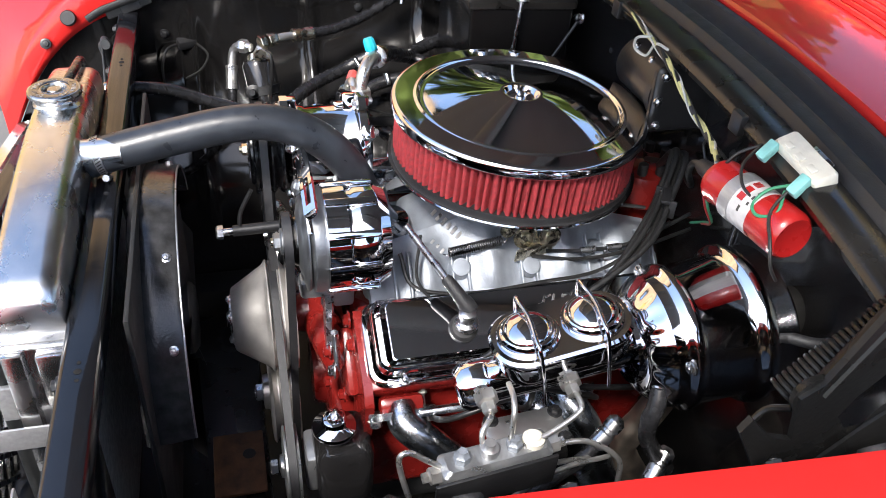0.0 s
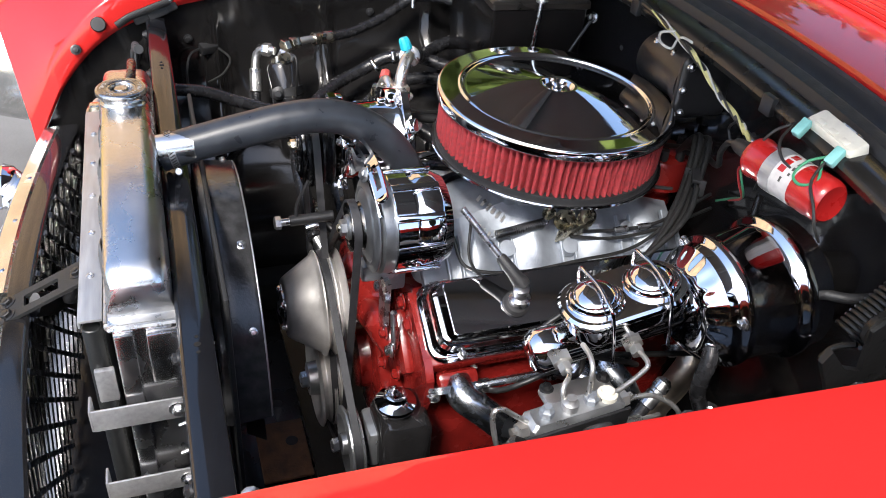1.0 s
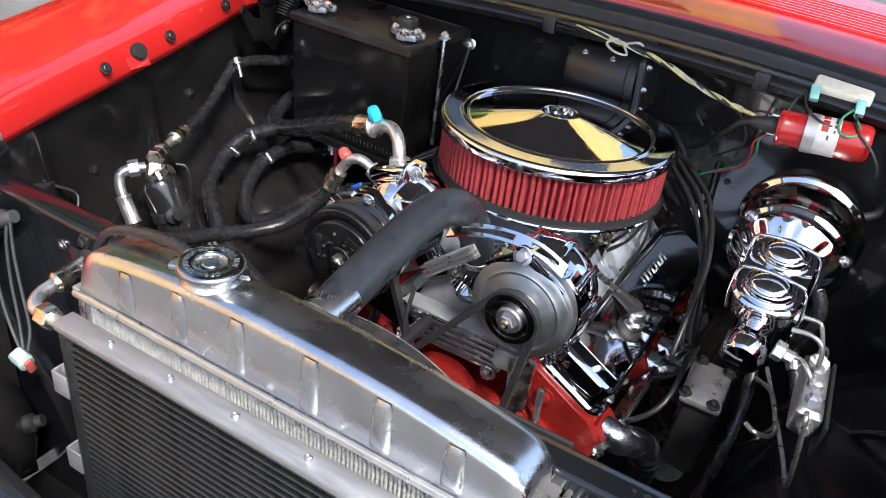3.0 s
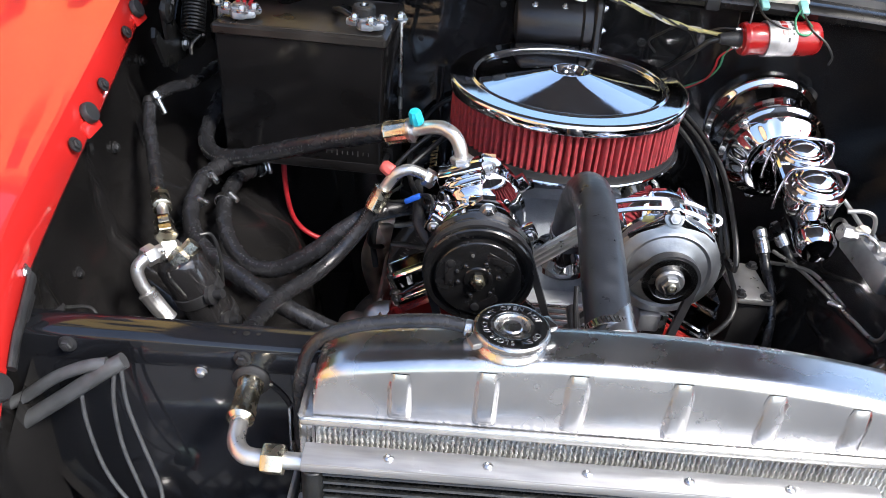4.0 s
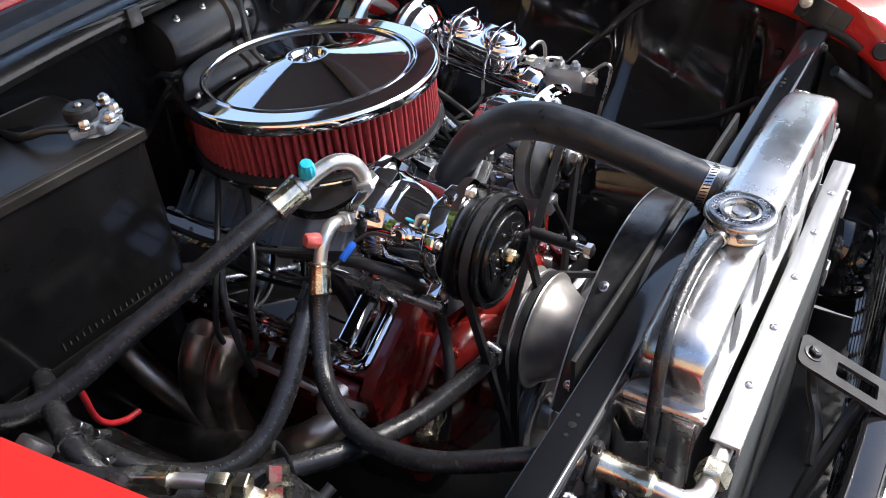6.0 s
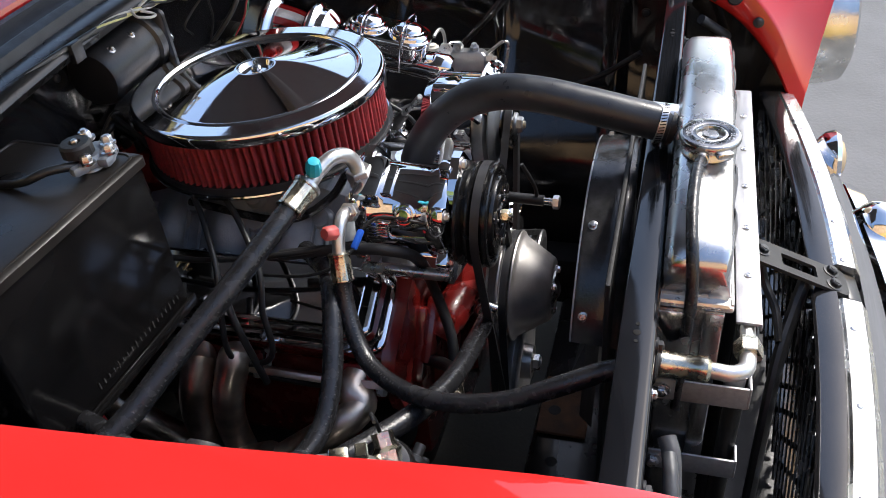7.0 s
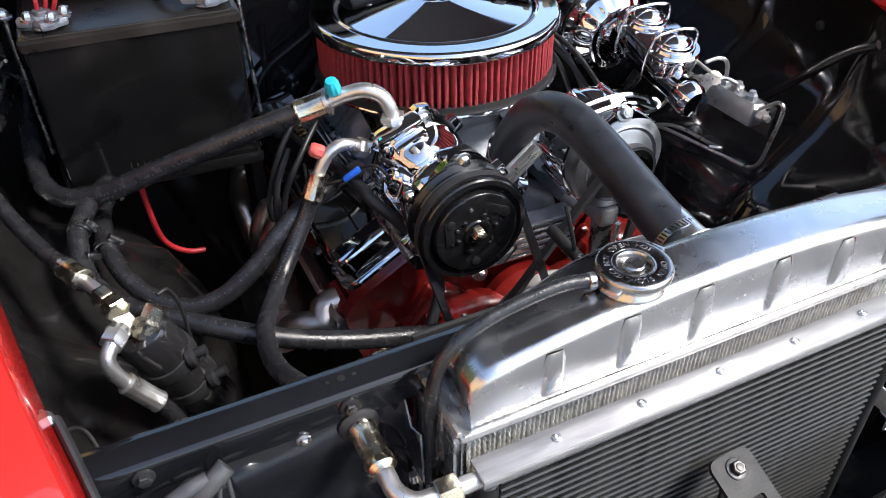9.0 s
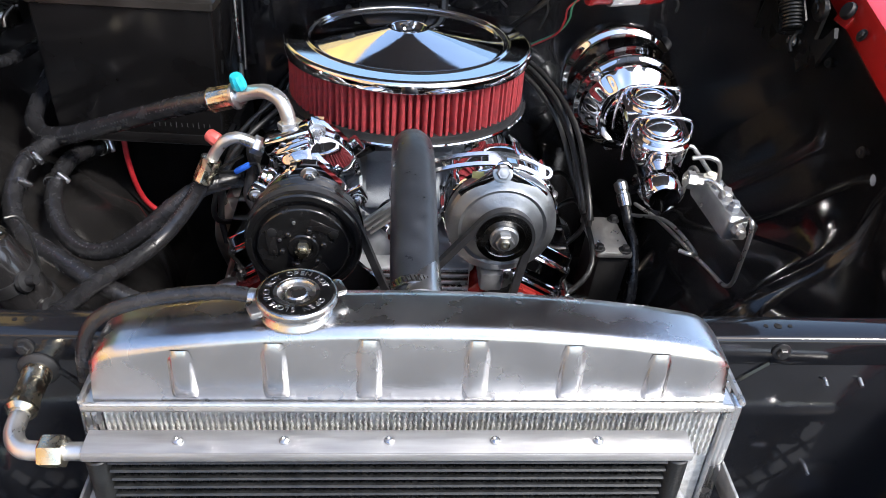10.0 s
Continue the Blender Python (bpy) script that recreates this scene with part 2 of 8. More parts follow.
def plate(bm, outline, m, thick, bev=0.0012, holes=()):
    """A flat plate of the given outline in m's xy plane, with slots cut as separate outlines."""
    m = m if isinstance(m, Matrix) else Matrix.Translation(m)
    if not holes:
        lo = [bm.verts.new(m @ Vector((x, y, -thick / 2))) for x, y in outline]
        hi = [bm.verts.new(m @ Vector((x, y, thick / 2))) for x, y in outline]
        bm.faces.new(lo[::-1]), bm.faces.new(hi)
        n = len(lo)
        for i in range(n):
            bm.faces.new((lo[i], lo[(i + 1) % n], hi[(i + 1) % n], hi[i]))
        return bm
    # one slot: the same number of points inside and out
    inner = holes[0]
    rings = [[m @ Vector((x, y, s * thick / 2)) for x, y in o] for o, s in ((outline, -1), (outline, 1), (inner, 1), (inner, -1), (outline, -1))]
    grid(bm, rings, True)
    bmesh.ops.remove_doubles(bm, verts=bm.verts, dist=1e-6)
    return bm


def rrect(w, h, r, n=6):
    """Points round a rectangle with rounded corners."""
    out = []
    for cx, cy, a0 in ((w / 2 - r, h / 2 - r, 0), (-w / 2 + r, h / 2 - r, 90), (-w / 2 + r, -h / 2 + r, 180), (w / 2 - r, -h / 2 + r, 270)):
        for k in range(n + 1):
            a = radians(a0 + 90 * k / n)
            out.append((cx + r * math.cos(a), cy + r * math.sin(a)))
    return out


def loft(bm, m, sections, n=6):
    """Rounded rectangles (width, depth, corner, height) stacked along m's z axis."""
    rings = [[m @ Vector((x, y, h)) for x, y in rrect(w, d, r, n)] for w, d, r, h in sections]
    grid(bm, rings, True, True, True)
    return bm


def axes(o, x, y, z):
    m = Matrix((Vector(x).normalized(), Vector(y).normalized(), Vector(z).normalized())).transposed().to_4x4()
    m.translation = Vector(o)
    return m


B = bmesh.new


def hose_clamp(p, d, r, label="steel worm-drive hose clamp on a rubber hose", screw=(0, 0, 1), mat=None):
    """A band with its worm screw housing."""
    t = thing("hose_clamp", label, "hose clamp", "hose clamps")
    d = Vector(d).normalized()
    p = Vector(p)
    bm = B()
    lathe(bm, p - d * 0.005, d, [(r, 0), (r + 0.0014, 0.0006), (r + 0.0014, 0.0094), (r, 0.010)], 32, False, False)
    part("band", bm, mat or STEEL, t)
    e0 = d.orthogonal().normalized()
    e1 = d.cross(e0)
    bm = B()
    for k in range(40):
        a = 2 * math.pi * k / 40
        o_ = e0 * math.cos(a) + e1 * math.sin(a)
        rbox(bm, axes(p + o_ * (r + 0.00135), (d * 0.94 + o_.cross(d) * 0.34), d.cross(o_), o_), (0.0072, 0.0013, 0.0006), 0.0001, 1)
    part("slots", bm, DEEPBLK, t)
    s = Vector(screw)
    s = (s - d * s.dot(d)).normalized()
    side = d.cross(s).normalized()
    q = p + s * (r + 0.005)
    bm = B()
    cyl(bm, q - side * 0.009, q + side * 0.008, 0.0048, 12)
    part("screw_housing", bm, mat or STEEL, t)
    bm = B()
    lathe(bm, q + side * 0.008, side, [(0.0045, 0), (0.0045, 0.004), (0.0036, 0.005)], 6)
    part("screw_head", bm, mat or STEEL, t)
    return t

# ---- ground and bodywork ----
bm = B()
n = 40
rows = [[Vector((-300 + 600 * i / n, -300 + 600 * j / n, 0)) for i in range(n + 1)] for j in range(n + 1)]
grid(bm, rows, False)
ground = tagged(finish(bm, "ground", ASPHALT), "grey weathered asphalt forecourt under the car", "ground", kind="structure")

LIP = [(0.95, 0.800, 1.170), (0.60, 0.748, 1.145), (0.35, 0.712, 1.113), (0.15, 0.682, 1.085), (0.0, 0.660, 1.065), (-0.15, 0.637, 1.046), (-0.30, 0.615, 1.026),
       (-0.42, 0.597, 1.010), (-0.52, 0.582, 0.993), (-0.60, 0.566, 0.968), (-0.655, 0.555, 0.938), (-0.70, 0.550, 0.896), (-0.735, 0.549, 0.850), (-0.765, 0.549, 0.795), (-0.80, 0.550, 0.728)]


def lip_at(y, s=1):
    """x and z of the fender's inner edge; the passenger side stands a little high at the front."""
    f = max(0.0, min(1.0, (-0.20 - y) / 0.35)) if s < 0 else 0.0
    for (y0, x0, z0), (y1, x1, z1) in zip(LIP, LIP[1:]):
        if y0 >= y >= y1:
            t = (y0 - y) / (y0 - y1)
            return x0 + (x1 - x0) * t - 0.006 * f, z0 + (z1 - z0) * t + 0.018 * f
    return LIP[-1][1] - 0.006 * f, LIP[-1][2] + 0.018 * f


def fender(s, side):
    t = thing("fender", f"glossy red painted steel front fender on the {side} side", "car fender", "front fenders")
    line = smooth_path([(lip_at(y, s)[0], y, lip_at(y, s)[1]) for y, _, _ in LIP], 4)
    rings = []
    for p in line:
        f = max(0.0, min(1.0, (-0.52 - p.y) / 0.28))
        ang = radians(6 * min(1, f * 2) + 12 * f)
        dx, dy = math.cos(ang), -math.sin(ang)
        crown = max(p.z + 0.046, 1.03 - 0.02 * f)
        ring = [(0.010, p.z - 0.030), (0.002, p.z - 0.020), (0.0, p.z - 0.012), (0.011, p.z + 0.029), (0.013, p.z + 0.034), (0.019, p.z + 0.036)]
        for d, k, dz in ((0.060, 0.40, 0), (0.11, 0.75, 0), (0.15, 0.93, 0), (0.19, 1, 0), (0.225, 1, -0.012), (0.255, 1, -0.04), (0.278, 1, -0.09), (0.292, 1, -0.18), (0.295, 1, -0.34), (0.285, 1, -0.60)):
            g = max(0.0, min(1.0, (f - 0.40) / 0.55))
            ring.append((d * (1 - 0.42 * g * max(0, d - 0.10) / 0.195), p.z + 0.036 + (crown - p.z - 0.036) * k * (1 - 0.25 * g) + dz * (1 - 0.86 * g)))
        rings.append([Vector((s * (p.x + d * dx), p.y + d * dy, z)) for d, z in ring])
    bm = B()
    grid(bm, rings, False)
    part("panel", bm, BODYRED, t, sharp=50)
    # headlamp ring at the nose
    c = Vector((s * 0.785, -0.862, 0.815))
    bm = B()
    lathe(bm, c, (0.12 * s, -1, 0), [(0.085, -0.13), (0.118, -0.11), (0.128, -0.03), (0.120, 0.012), (0.106, 0.020), (0.096, 0.010)], 40, True, False)
    part("headlamp_ring", bm, PRIMER, t, "bright chromed headlamp ring")
    bm = B()
    lathe(bm, c, (0.12 * s, -1, 0), [(0.098, 0.004), (0.07, 0.022), (0.03, 0.030), (0.004, 0.032)], 36)
    part("headlamp_lens", bm, GLASS, t)
    # rubber stops and bolts along the flange
    for y in (-0.70, -0.175, -0.324, -0.025, 0.13):
        x, z = lip_at(y, s)
        bm = B()
        bolt(bm, (s * (x - 0.002), y, z + 0.008), (-0.88 * s, 0, 0.47), 0.0065, 0.004)
        part("bolt", bm, SATINBLK, t)
    for y in (-0.655, -0.251, 0.05):
        x, z = lip_at(y, s)
        bm = B()
        lathe(bm, (s * (x + 0.001), y, z + 0.008), (-0.88 * s, 0, 0.47), [(0.0135, 0), (0.0135, 0.006), (0.0120, 0.0085), (0.004, 0.009)], 24)
        part("rubber_stop", bm, RUBBER2, t)
    bm = B()
    tube(bm, [(s * (lip_at(y, s)[0] - 0.004), y, lip_at(y, s)[1] - 0.012) for y in (-0.528, -0.55, -0.575, -0.60, -0.625)], 0.007, 10, flat=0.6)
    part("weatherstrip", bm, RUBBER2, t, "worn black rubber weatherstrip")
    for y in (-0.255, 0.055):
        x, z = lip_at(y, s)
        bm = B()
        rbox(bm, pose(s * (x - 0.002), y, z - 0.006, 0, -s * 62, 0), (0.020, 0.040, 0.005), 0.002)
        part("tab", bm, BODYRED, t)
    return t


fender(-1, "passenger")
fender(1, "driver")


def inner_fender(s):
    t = thing("inner_fender", "gloss black pressed steel inner fender panel with vertical ribs", "inner fender", "inner fenders")
    rings = []
    ny = 90
    for k in range(ny + 1):
        y = -0.585 + (0.30 + 0.585) * k / ny
        x, z = lip_at(y, s)
        rib = sum(0.014 * math.exp(-((y - c) / 0.012) ** 2) for c in (-0.45, -0.22, 0.02))
        well = 0.10 * math.exp(-((y + 0.02) / 0.26) ** 2)
        ring = [(x + 0.012, z - 0.012), (x + 0.016, z - 0.03), (x + 0.020, z - 0.07), (x + 0.018 - rib, z - 0.13), (x + 0.010 - rib, z - 0.19), (x - 0.012 - 0.4 * well - rib, z - 0.24),
                (x - 0.045 - well - rib, z - 0.29), (x - 0.085 - 1.3 * well - rib, z - 0.34), (x - 0.12 - 1.4 * well, z - 0.41), (x - 0.14 - 1.4 * well, z - 0.50), (x - 0.15 - 1.4 * well, z - 0.62)]
        rings.append([Vector((s * a, y, b)) for a, b in ring])
    bm = B()
    grid(bm, rings, False)
    part("panel", bm, INNERBLK, t, sharp=60)
    if s > 0:
        bm = B()
        tube(bm, [(0.566, -0.300, 0.985), (0.569, -0.249, 0.949), (0.560, -0.196, 0.892), (0.549, -0.143, 0.836), (0.520, -0.085, 0.776)], 0.0075, 10, flat=0.5)
        part("seam", bm, INNERBLK, t, "folded seam across the wheel well")
    for y, dz in ((-0.50, -0.10), (-0.36, -0.15), (-0.12, -0.12), (0.10, -0.10)):
        x, z = lip_at(y, s)
        bm = B()
        bolt(bm, (s * (x + 0.016), y, z + dz), (-s, 0, 0), 0.006, 0.005)
        part("bolt", bm, SATINBLK, t)
    return t


inner_fender(-1)
inner_fender(1)


def cowl_y(x, y0):
    return y0 - 0.16 * x * x


def strip(name, mat, parent, prof, label="", x0=-0.78, x1=0.78, sharp=40):
    """A pressing that runs across the car with a slight bow; prof holds (y, z)."""
    rings = []
    for i in range(41):
        x = x0 + (x1 - x0) * i / 40
        rings.append([Vector((x, cowl_y(x, y), z - 0.05 * x * x)) for y, z in prof])
    bm = B()
    grid(bm, rings, False)
    return part(name, bm, mat, parent, label, sharp)


fw = tagged(new("firewall"), "gloss black painted steel firewall behind the engine", "firewall", kind="structure")
strip("panel", GLOSSBLK, fw, [(0.42, 0.19), (0.34, 0.30), (0.30, 0.45), (0.262, 0.60), (0.258, 0.80), (0.256, 1.00), (0.250, 1.085), (0.235, 1.102), (0.200, 1.106), (0.190, 1.112)])
# pressed beads on the firewall
for x in (-0.20, -0.06, 0.20, 0.33):
    bm = B()
    tube(bm, [(x, 0.258, 0.62), (x, 0.255, 0.75), (x, 0.253, 0.95)], 0.008, 10)
    part("bead", bm, GLOSSBLK, fw)
for x, z in ((-0.24, 1.0), (-0.14, 0.97), (0.15, 1.02), (0.22, 0.92), (0.52, 0.95), (-0.1, 1.07)):
    bm = B()
    bolt(bm, (x, 0.252, z), (0, -1, 0), 0.006, 0.005)
    part("bolt", bm, SATINBLK, fw)

cowl = thing("cowl", "red painted cowl with black shelf, rubber seal and vent slots", "car cowl")
strip("shelf", SHELFBLK, cowl, [(0.190, 1.112), (0.185, 1.122), (0.189, 1.130), (0.198, 1.134), (0.222, 1.137), (0.228, 1.134)], "satin black shelf")
strip("seal", RUBBER2, cowl, [(0.228, 1.134), (0.234, 1.146), (0.248, 1.150), (0.262, 1.144), (0.270, 1.136), (0.286, 1.139), (0.296, 1.150), (0.308, 1.150), (0.315, 1.140)], "black rubber weatherstrip")
strip("panel", BODYRED, cowl, [(0.315, 1.140), (0.319, 1.156), (0.345, 1.162), (0.43, 1.168), (0.50, 1.174), (0.60, 1.180), (0.66, 1.182)])
for k in range(9):
    bm = B()
    y = 0.447 + 0.016 * k
    tube(bm, [(-0.42, cowl_y(0.42, y), 1.1705 + 0.001 * k - 0.0088), (0, y, 1.1712 + 0.001 * k), (0.42, cowl_y(0.42, y), 1.1705 + 0.001 * k - 0.0088)], 0.0042, 6, 10)
    part("vent_rib", bm, BODYRED, cowl)
for x in (-0.12, 0.235):
    bm = B()
    rbox(bm, (x, cowl_y(x, 0.184), 1.122 - 0.05 * x * x), (0.022, 0.010, 0.026), 0.002)
    part("clip", bm, SATINBLK, cowl)
bm = B()
grid(bm, [[Vector((x, cowl_y(x, 0.66) + 0.5 * f, 1.182 - 0.05 * x * x + 0.42 * f)) for x in (-0.7, -0.35, 0, 0.35, 0.7)] for f in (0, 0.5, 1)], False)
part("windscreen", bm, SCREEN, cowl, "tinted windscreen glass")


# the raised hood above the bay
hood = thing("hood", "raised hood with a dark underside above the engine bay", "car hood")
UPH = radians(45)
for nm, mt, off in (("inner_panel", HOODGREY, 0.0), ("outer_skin", BODYRED, 0.035)):
    rings = []
    for i in range(13):
        l = 1.18 * i / 12
        rings.append([Vector((x, 0.30 - l * math.cos(UPH) + off * math.sin(UPH) - 0.06 * x * x, 1.300 + l * math.sin(UPH) + off * math.cos(UPH) - 0.08 * x * x)) for x in [-0.70 + 1.40 * k / 16 for k in range(17)]])
    bm = B()
    grid(bm, rings, False)
    part(nm, bm, mt, hood)
for x in (-0.35, 0, 0.35):
    bm = B()
    tube(bm, [(x, 0.30 - l * math.cos(UPH) - 0.012 * math.sin(UPH), 1.285 + l * math.sin(UPH) - 0.006 - 0.08 * x * x) for l in (0.08, 0.6, 1.12)], 0.022, 8, flat=1.6)
    part("stiffening_rib", bm, HOODGREY, hood)

def hood_hinge(s):
    bm = B()
    outline = [(0.0, 1.010), (0.145, 0.985), (0.21, 0.985), (0.21, 1.10), (0.125, 1.085), (0.102, 1.058), (0.094, 1.042), (0.076, 1.042), (0.057, 1.066), (0.066, 1.086), (0.088, 1.115), (0.095, 1.18), (0.060, 1.18), (0.030, 1.107), (0.013, 1.094), (0.022, 1.045), (0.0, 1.053), (-0.024, 1.079), (-0.031, 1.066)]
    plate(bm, outline, axes((s * 0.614, 0, 0), (0, 1, 0), (0, 0, 1), (1, 0, 0)), 0.006)
    t = part("hinge", bm, HINGEBLK, hood, "black hinge with a coil spring")
    top, bot = Vector((s * 0.588, 0.165, 1.205)), Vector((s * 0.578, 0.028, 1.040))
    d = (bot - top).normalized()
    x = Vector((1, 0, 0))
    y = d.cross(x)
    turns, length = 33, (bot - top).length - 0.03
    pts = []
    for k in range(turns * 12 + 1):
        a = 2 * math.pi * k / 12
        pts.append(top + d * (0.015 + length * k / (turns * 12)) + 0.0165 * (math.cos(a) * x + math.sin(a) * y))
    bm = B()
    tube(bm, pts, 0.0024, 6, smooth=False)
    part("spring", bm, HINGEBLK, t, "black coil spring")
    for p, q in ((top, top - d * 0.02), (bot - d * 0.015, bot + d * 0.018)):
        bm = B()
        tube(bm, [p + x * 0.012, (p + q) / 2, q], 0.0032, 8)
        part("hook", bm, HINGEBLK, t)
    for pts, w in (([(0.622, 0.05, 0.99), (0.622, 0.12, 1.06), (0.625, 0.22, 1.13)], 0.022), ([(0.612, 0.20, 1.00), (0.612, 0.17, 1.10), (0.614, 0.15, 1.20), (0.62, 0.26, 1.29), (0.625, 0.33, 1.35)], 0.019)):
        bm = B()
        tube(bm, [(s * a, b, c) for a, b, c in pts], w, 10, flat=0.22)
        part("arm", bm, HINGEBLK, t)
    bm = B()
    lathe(bm, (s * 0.613, 0.030, 1.090), (-s, 0, 0), [(0.020, 0), (0.019, 0.006), (0.015, 0.009), (0.008, 0.0095), (0.0075, 0.012), (0.001, 0.0125)], 24)
    part("pivot", bm, HINGEBLK, t)
    bm = B()
    tube(bm, [(s * 0.610, 0.034, 1.094), (s * 0.610, 0.060, 1.15), (s * 0.612, 0.095, 1.22), (s * 0.616, 0.16, 1.29)], 0.010, 10, flat=0.5)
    part("arm", bm, HINGEBLK, t)
    for y, z in ((0.08, 1.02), (0.16, 1.07), (0.21, 1.12)):
        bm = B()
        bolt(bm, (s * 0.608, y, z), (-s, 0, 0), 0.008, 0.006)
        part("bolt", bm, STEEL, t)
    return t


hood_hinge(-1)
hood_hinge(1)

# ---- core support ----
sup = thing("core_support", "gloss black radiator core support crossing the front of the bay", "core support")
bm = B()
prof = [(-0.538, 0.932), (-0.538, 0.959), (-0.5392, 0.9632), (-0.542, 0.965), (-0.5680, 0.965), (-0.5705, 0.9645), (-0.5725, 0.9630), (-0.5738, 0.9605), (-0.574, 0.958), (-0.574, 0.936), (-0.5735, 0.932)]
grid(bm, [[Vector((x, y, z)) for y, z in prof] for x in (-0.57, -0.3, 0, 0.3, 0.57)], True, True, True)
part("top_rail", bm, RAILBLK, sup)
for s in (-1, 1):
    bm = B()
    rbox(bm, (s * 0.445, -0.5695, 0.677), (0.29, 0.006, 0.534), 0.002)
    part("side_panel", bm, RAILBLK, sup)
    # dark discs laid on the rail imitate the shade inside its holes
    for x, r in ((0.352, 0.0038), (0.340, 0.0022), (0.364, 0.0022)):
        bm = B()
        lathe(bm, (s * x, -0.555, 0.9653), (0, 0, 1), [(r, 0.0001), (r * 0.9, 0.0003), (0.0004, 0.0003)], 20, False, True)
        part("dark_hole_disc", bm, DEEPBLK, sup)
    for x, z in ((0.352, 0.950), (0.523, 0.952)):
        bm = B()
        bolt(bm, (s * x, -0.575, z), (0, -1, 0), 0.0062, 0.005)
        part("bolt", bm, SATINBLK, sup)
    # diagonal crease stiffening the panel's corner
    bm = B()
    tube(bm, [(s * 0.345, -0.5735, 0.935), (s * 0.315, -0.5735, 0.905), (s * 0.302, -0.5735, 0.87)], 0.003, 6)
    part("crease", bm, RAILBLK, sup)
    for x, z, l in ((0.407, 0.914, 0.009), (0.443, 0.914, 0.009), (0.426, 0.787, 0.012)) if s > 0 else ((0.395, 0.928, 0.004),):
        bm = B()
        if s > 0:
            cyl(bm, (x, -0.573, z), (x, -0.573 - l, z - 0.003), 0.0020, 10)
        else:
            bolt(bm, (-x, -0.574, z), (0, -1, 0), 0.0048, l)
        part("stud" if s > 0 else "screw", bm, STEEL, sup)

# support ends bolted along the fender flange
for s in (-1, 1):
    d = Vector((s * 0.016, 0.09, 0.028)).normalized()
    out = Vector((-s * 0.966, 0, 0.26))
    fl = -s * out.cross(d).normalized()
    m = axes(Vector((s * 0.577, -0.560, 0.990)) - out * 0.001 - fl * 0.007, d, fl, d.cross(fl))
    bm = B()
    rbox(bm, m, (0.084, 0.038, 0.008), 0.003)
    part("end_bracket", bm, SATINBLK, sup)
    bm = B()
    rbox(bm, m @ pose(0.004, 0, 0, 0, 0, 0), (0.036, 0.041, 0.012), 0.003)
    part("end_saddle", bm, SATINBLK, sup)
    bm = B()
    bolt(bm, m @ Vector((0.032, 0.006, 0)) + out * 0.005, out, 0.007, 0.005)
    part("bolt", bm, STEEL, sup)
# lower cross member and frame under the engine
cm = thing("cross_member", "dark steel front cross member with a rusty patch", "cross member")
bm = B()
rbox(bm, (0, -0.46, 0.36), (0.95, 0.15, 0.07), 0.012)
part("beam", bm, SHELFBLK, cm)
# dark discs on the beam, painted in for shaded holes
for x, y, r in ((0.022, -0.428, 0.010), (-0.022, -0.470, 0.006), (-0.010, -0.412, 0.003), (0.060, -0.455, 0.003)):
    bm = B()
    lathe(bm, (x - 0.11, y, 0.3952), (0, 0, 1), [(r, 0), (r * 0.92, 0.0006), (0.0005, 0.0006)], 20)
    part("dark_hole_disc", bm, FLATBLK, cm)
bm = B()
rbox(bm, (0.03, -0.435, 0.401), (0.13, 0.085, 0.008), 0.003)
part("mount_plate", bm, RUST, cm, "rust-brown mount plate")
# one more dark disc standing in for a shaded hole
bm = B()
lathe(bm, (0.015, -0.418, 0.4052), (0, 0, 1), [(0.011, 0), (0.010, 0.0008), (0.0005, 0.0008)], 20)
part("dark_hole_disc", bm, FLATBLK, cm)
for s in (-1, 1):
    fr = thing("frame_rail", "black painted chassis rail low in the bay", "frame rail", "frame rails")
    bm = B()
    rbox(bm, (s * 0.40, -0.12, 0.40), (0.07, 1.0, 0.12), 0.012)
    part("rail", bm, DEEPBLK, fr)
# added sheet that closes the bay below and keeps it dark
bm = B()
rbox(bm, (0, 0.0, 0.20), (1.5, 1.3, 0.01), 0.003)
tagged(finish(bm, "floor", DEEPBLK), "black sheet added below the engine bay to keep it dark", "under tray", kind="structure")

# ---- grille and bumper ----
def rail_y(x, y0):
    return y0 + 0.17 * x * x


gr = thing("grille", "black diamond-mesh grille with a bright riveted top moulding", "car grille")


def front_strip(name, mat, prof, label="", x0=-0.545, x1=0.545):
    bm = B()
    grid(bm, [[Vector((x, rail_y(x, y), z)) for y, z in prof] for x in [x0 + (x1 - x0) * i / 16 for i in range(17)]], True, True, True)
    return part(name, bm, mat, gr, label)


front_strip("top_rail", GLOSSBLK, [(-0.772, 0.755), (-0.770, 0.768), (-0.776, 0.772), (-0.802, 0.772), (-0.804, 0.755)], "black top rail")
for xa, xb in ((-0.545, -0.036), (0.036, 0.545)):
    front_strip("moulding", PRIMER, [(-0.803, 0.752), (-0.803, 0.769), (-0.808, 0.772), (-0.832, 0.767), (-0.842, 0.752), (-0.842, 0.735)], "bright chromed moulding with rivets", xa, xb)
for x in (-0.487, -0.356, -0.225, -0.093, 0.048, 0.140, 0.275, 0.410, 0.500):
    bm = B()
    lathe(bm, (x, rail_y(x, -0.816), 0.7692), (0, -0.12, 1), [(0.0045, 0), (0.004, 0.0018), (0.002, 0.003), (0.0004, 0.0032)], 14)
    part("rivet", bm, STEEL, gr)
front_strip("surround", CHROME, [(-0.8415, 0.750), (-0.8425, 0.734), (-0.850, 0.722), (-0.872, 0.706), (-0.886, 0.692), (-0.892, 0.670), (-0.888, 0.655), (-0.840, 0.660), (-0.836, 0.735)], "polished chrome surround below the moulding", -0.52, 0.52)
zt, zb, wid = 0.752, 0.44, 0.52
step = 0.054
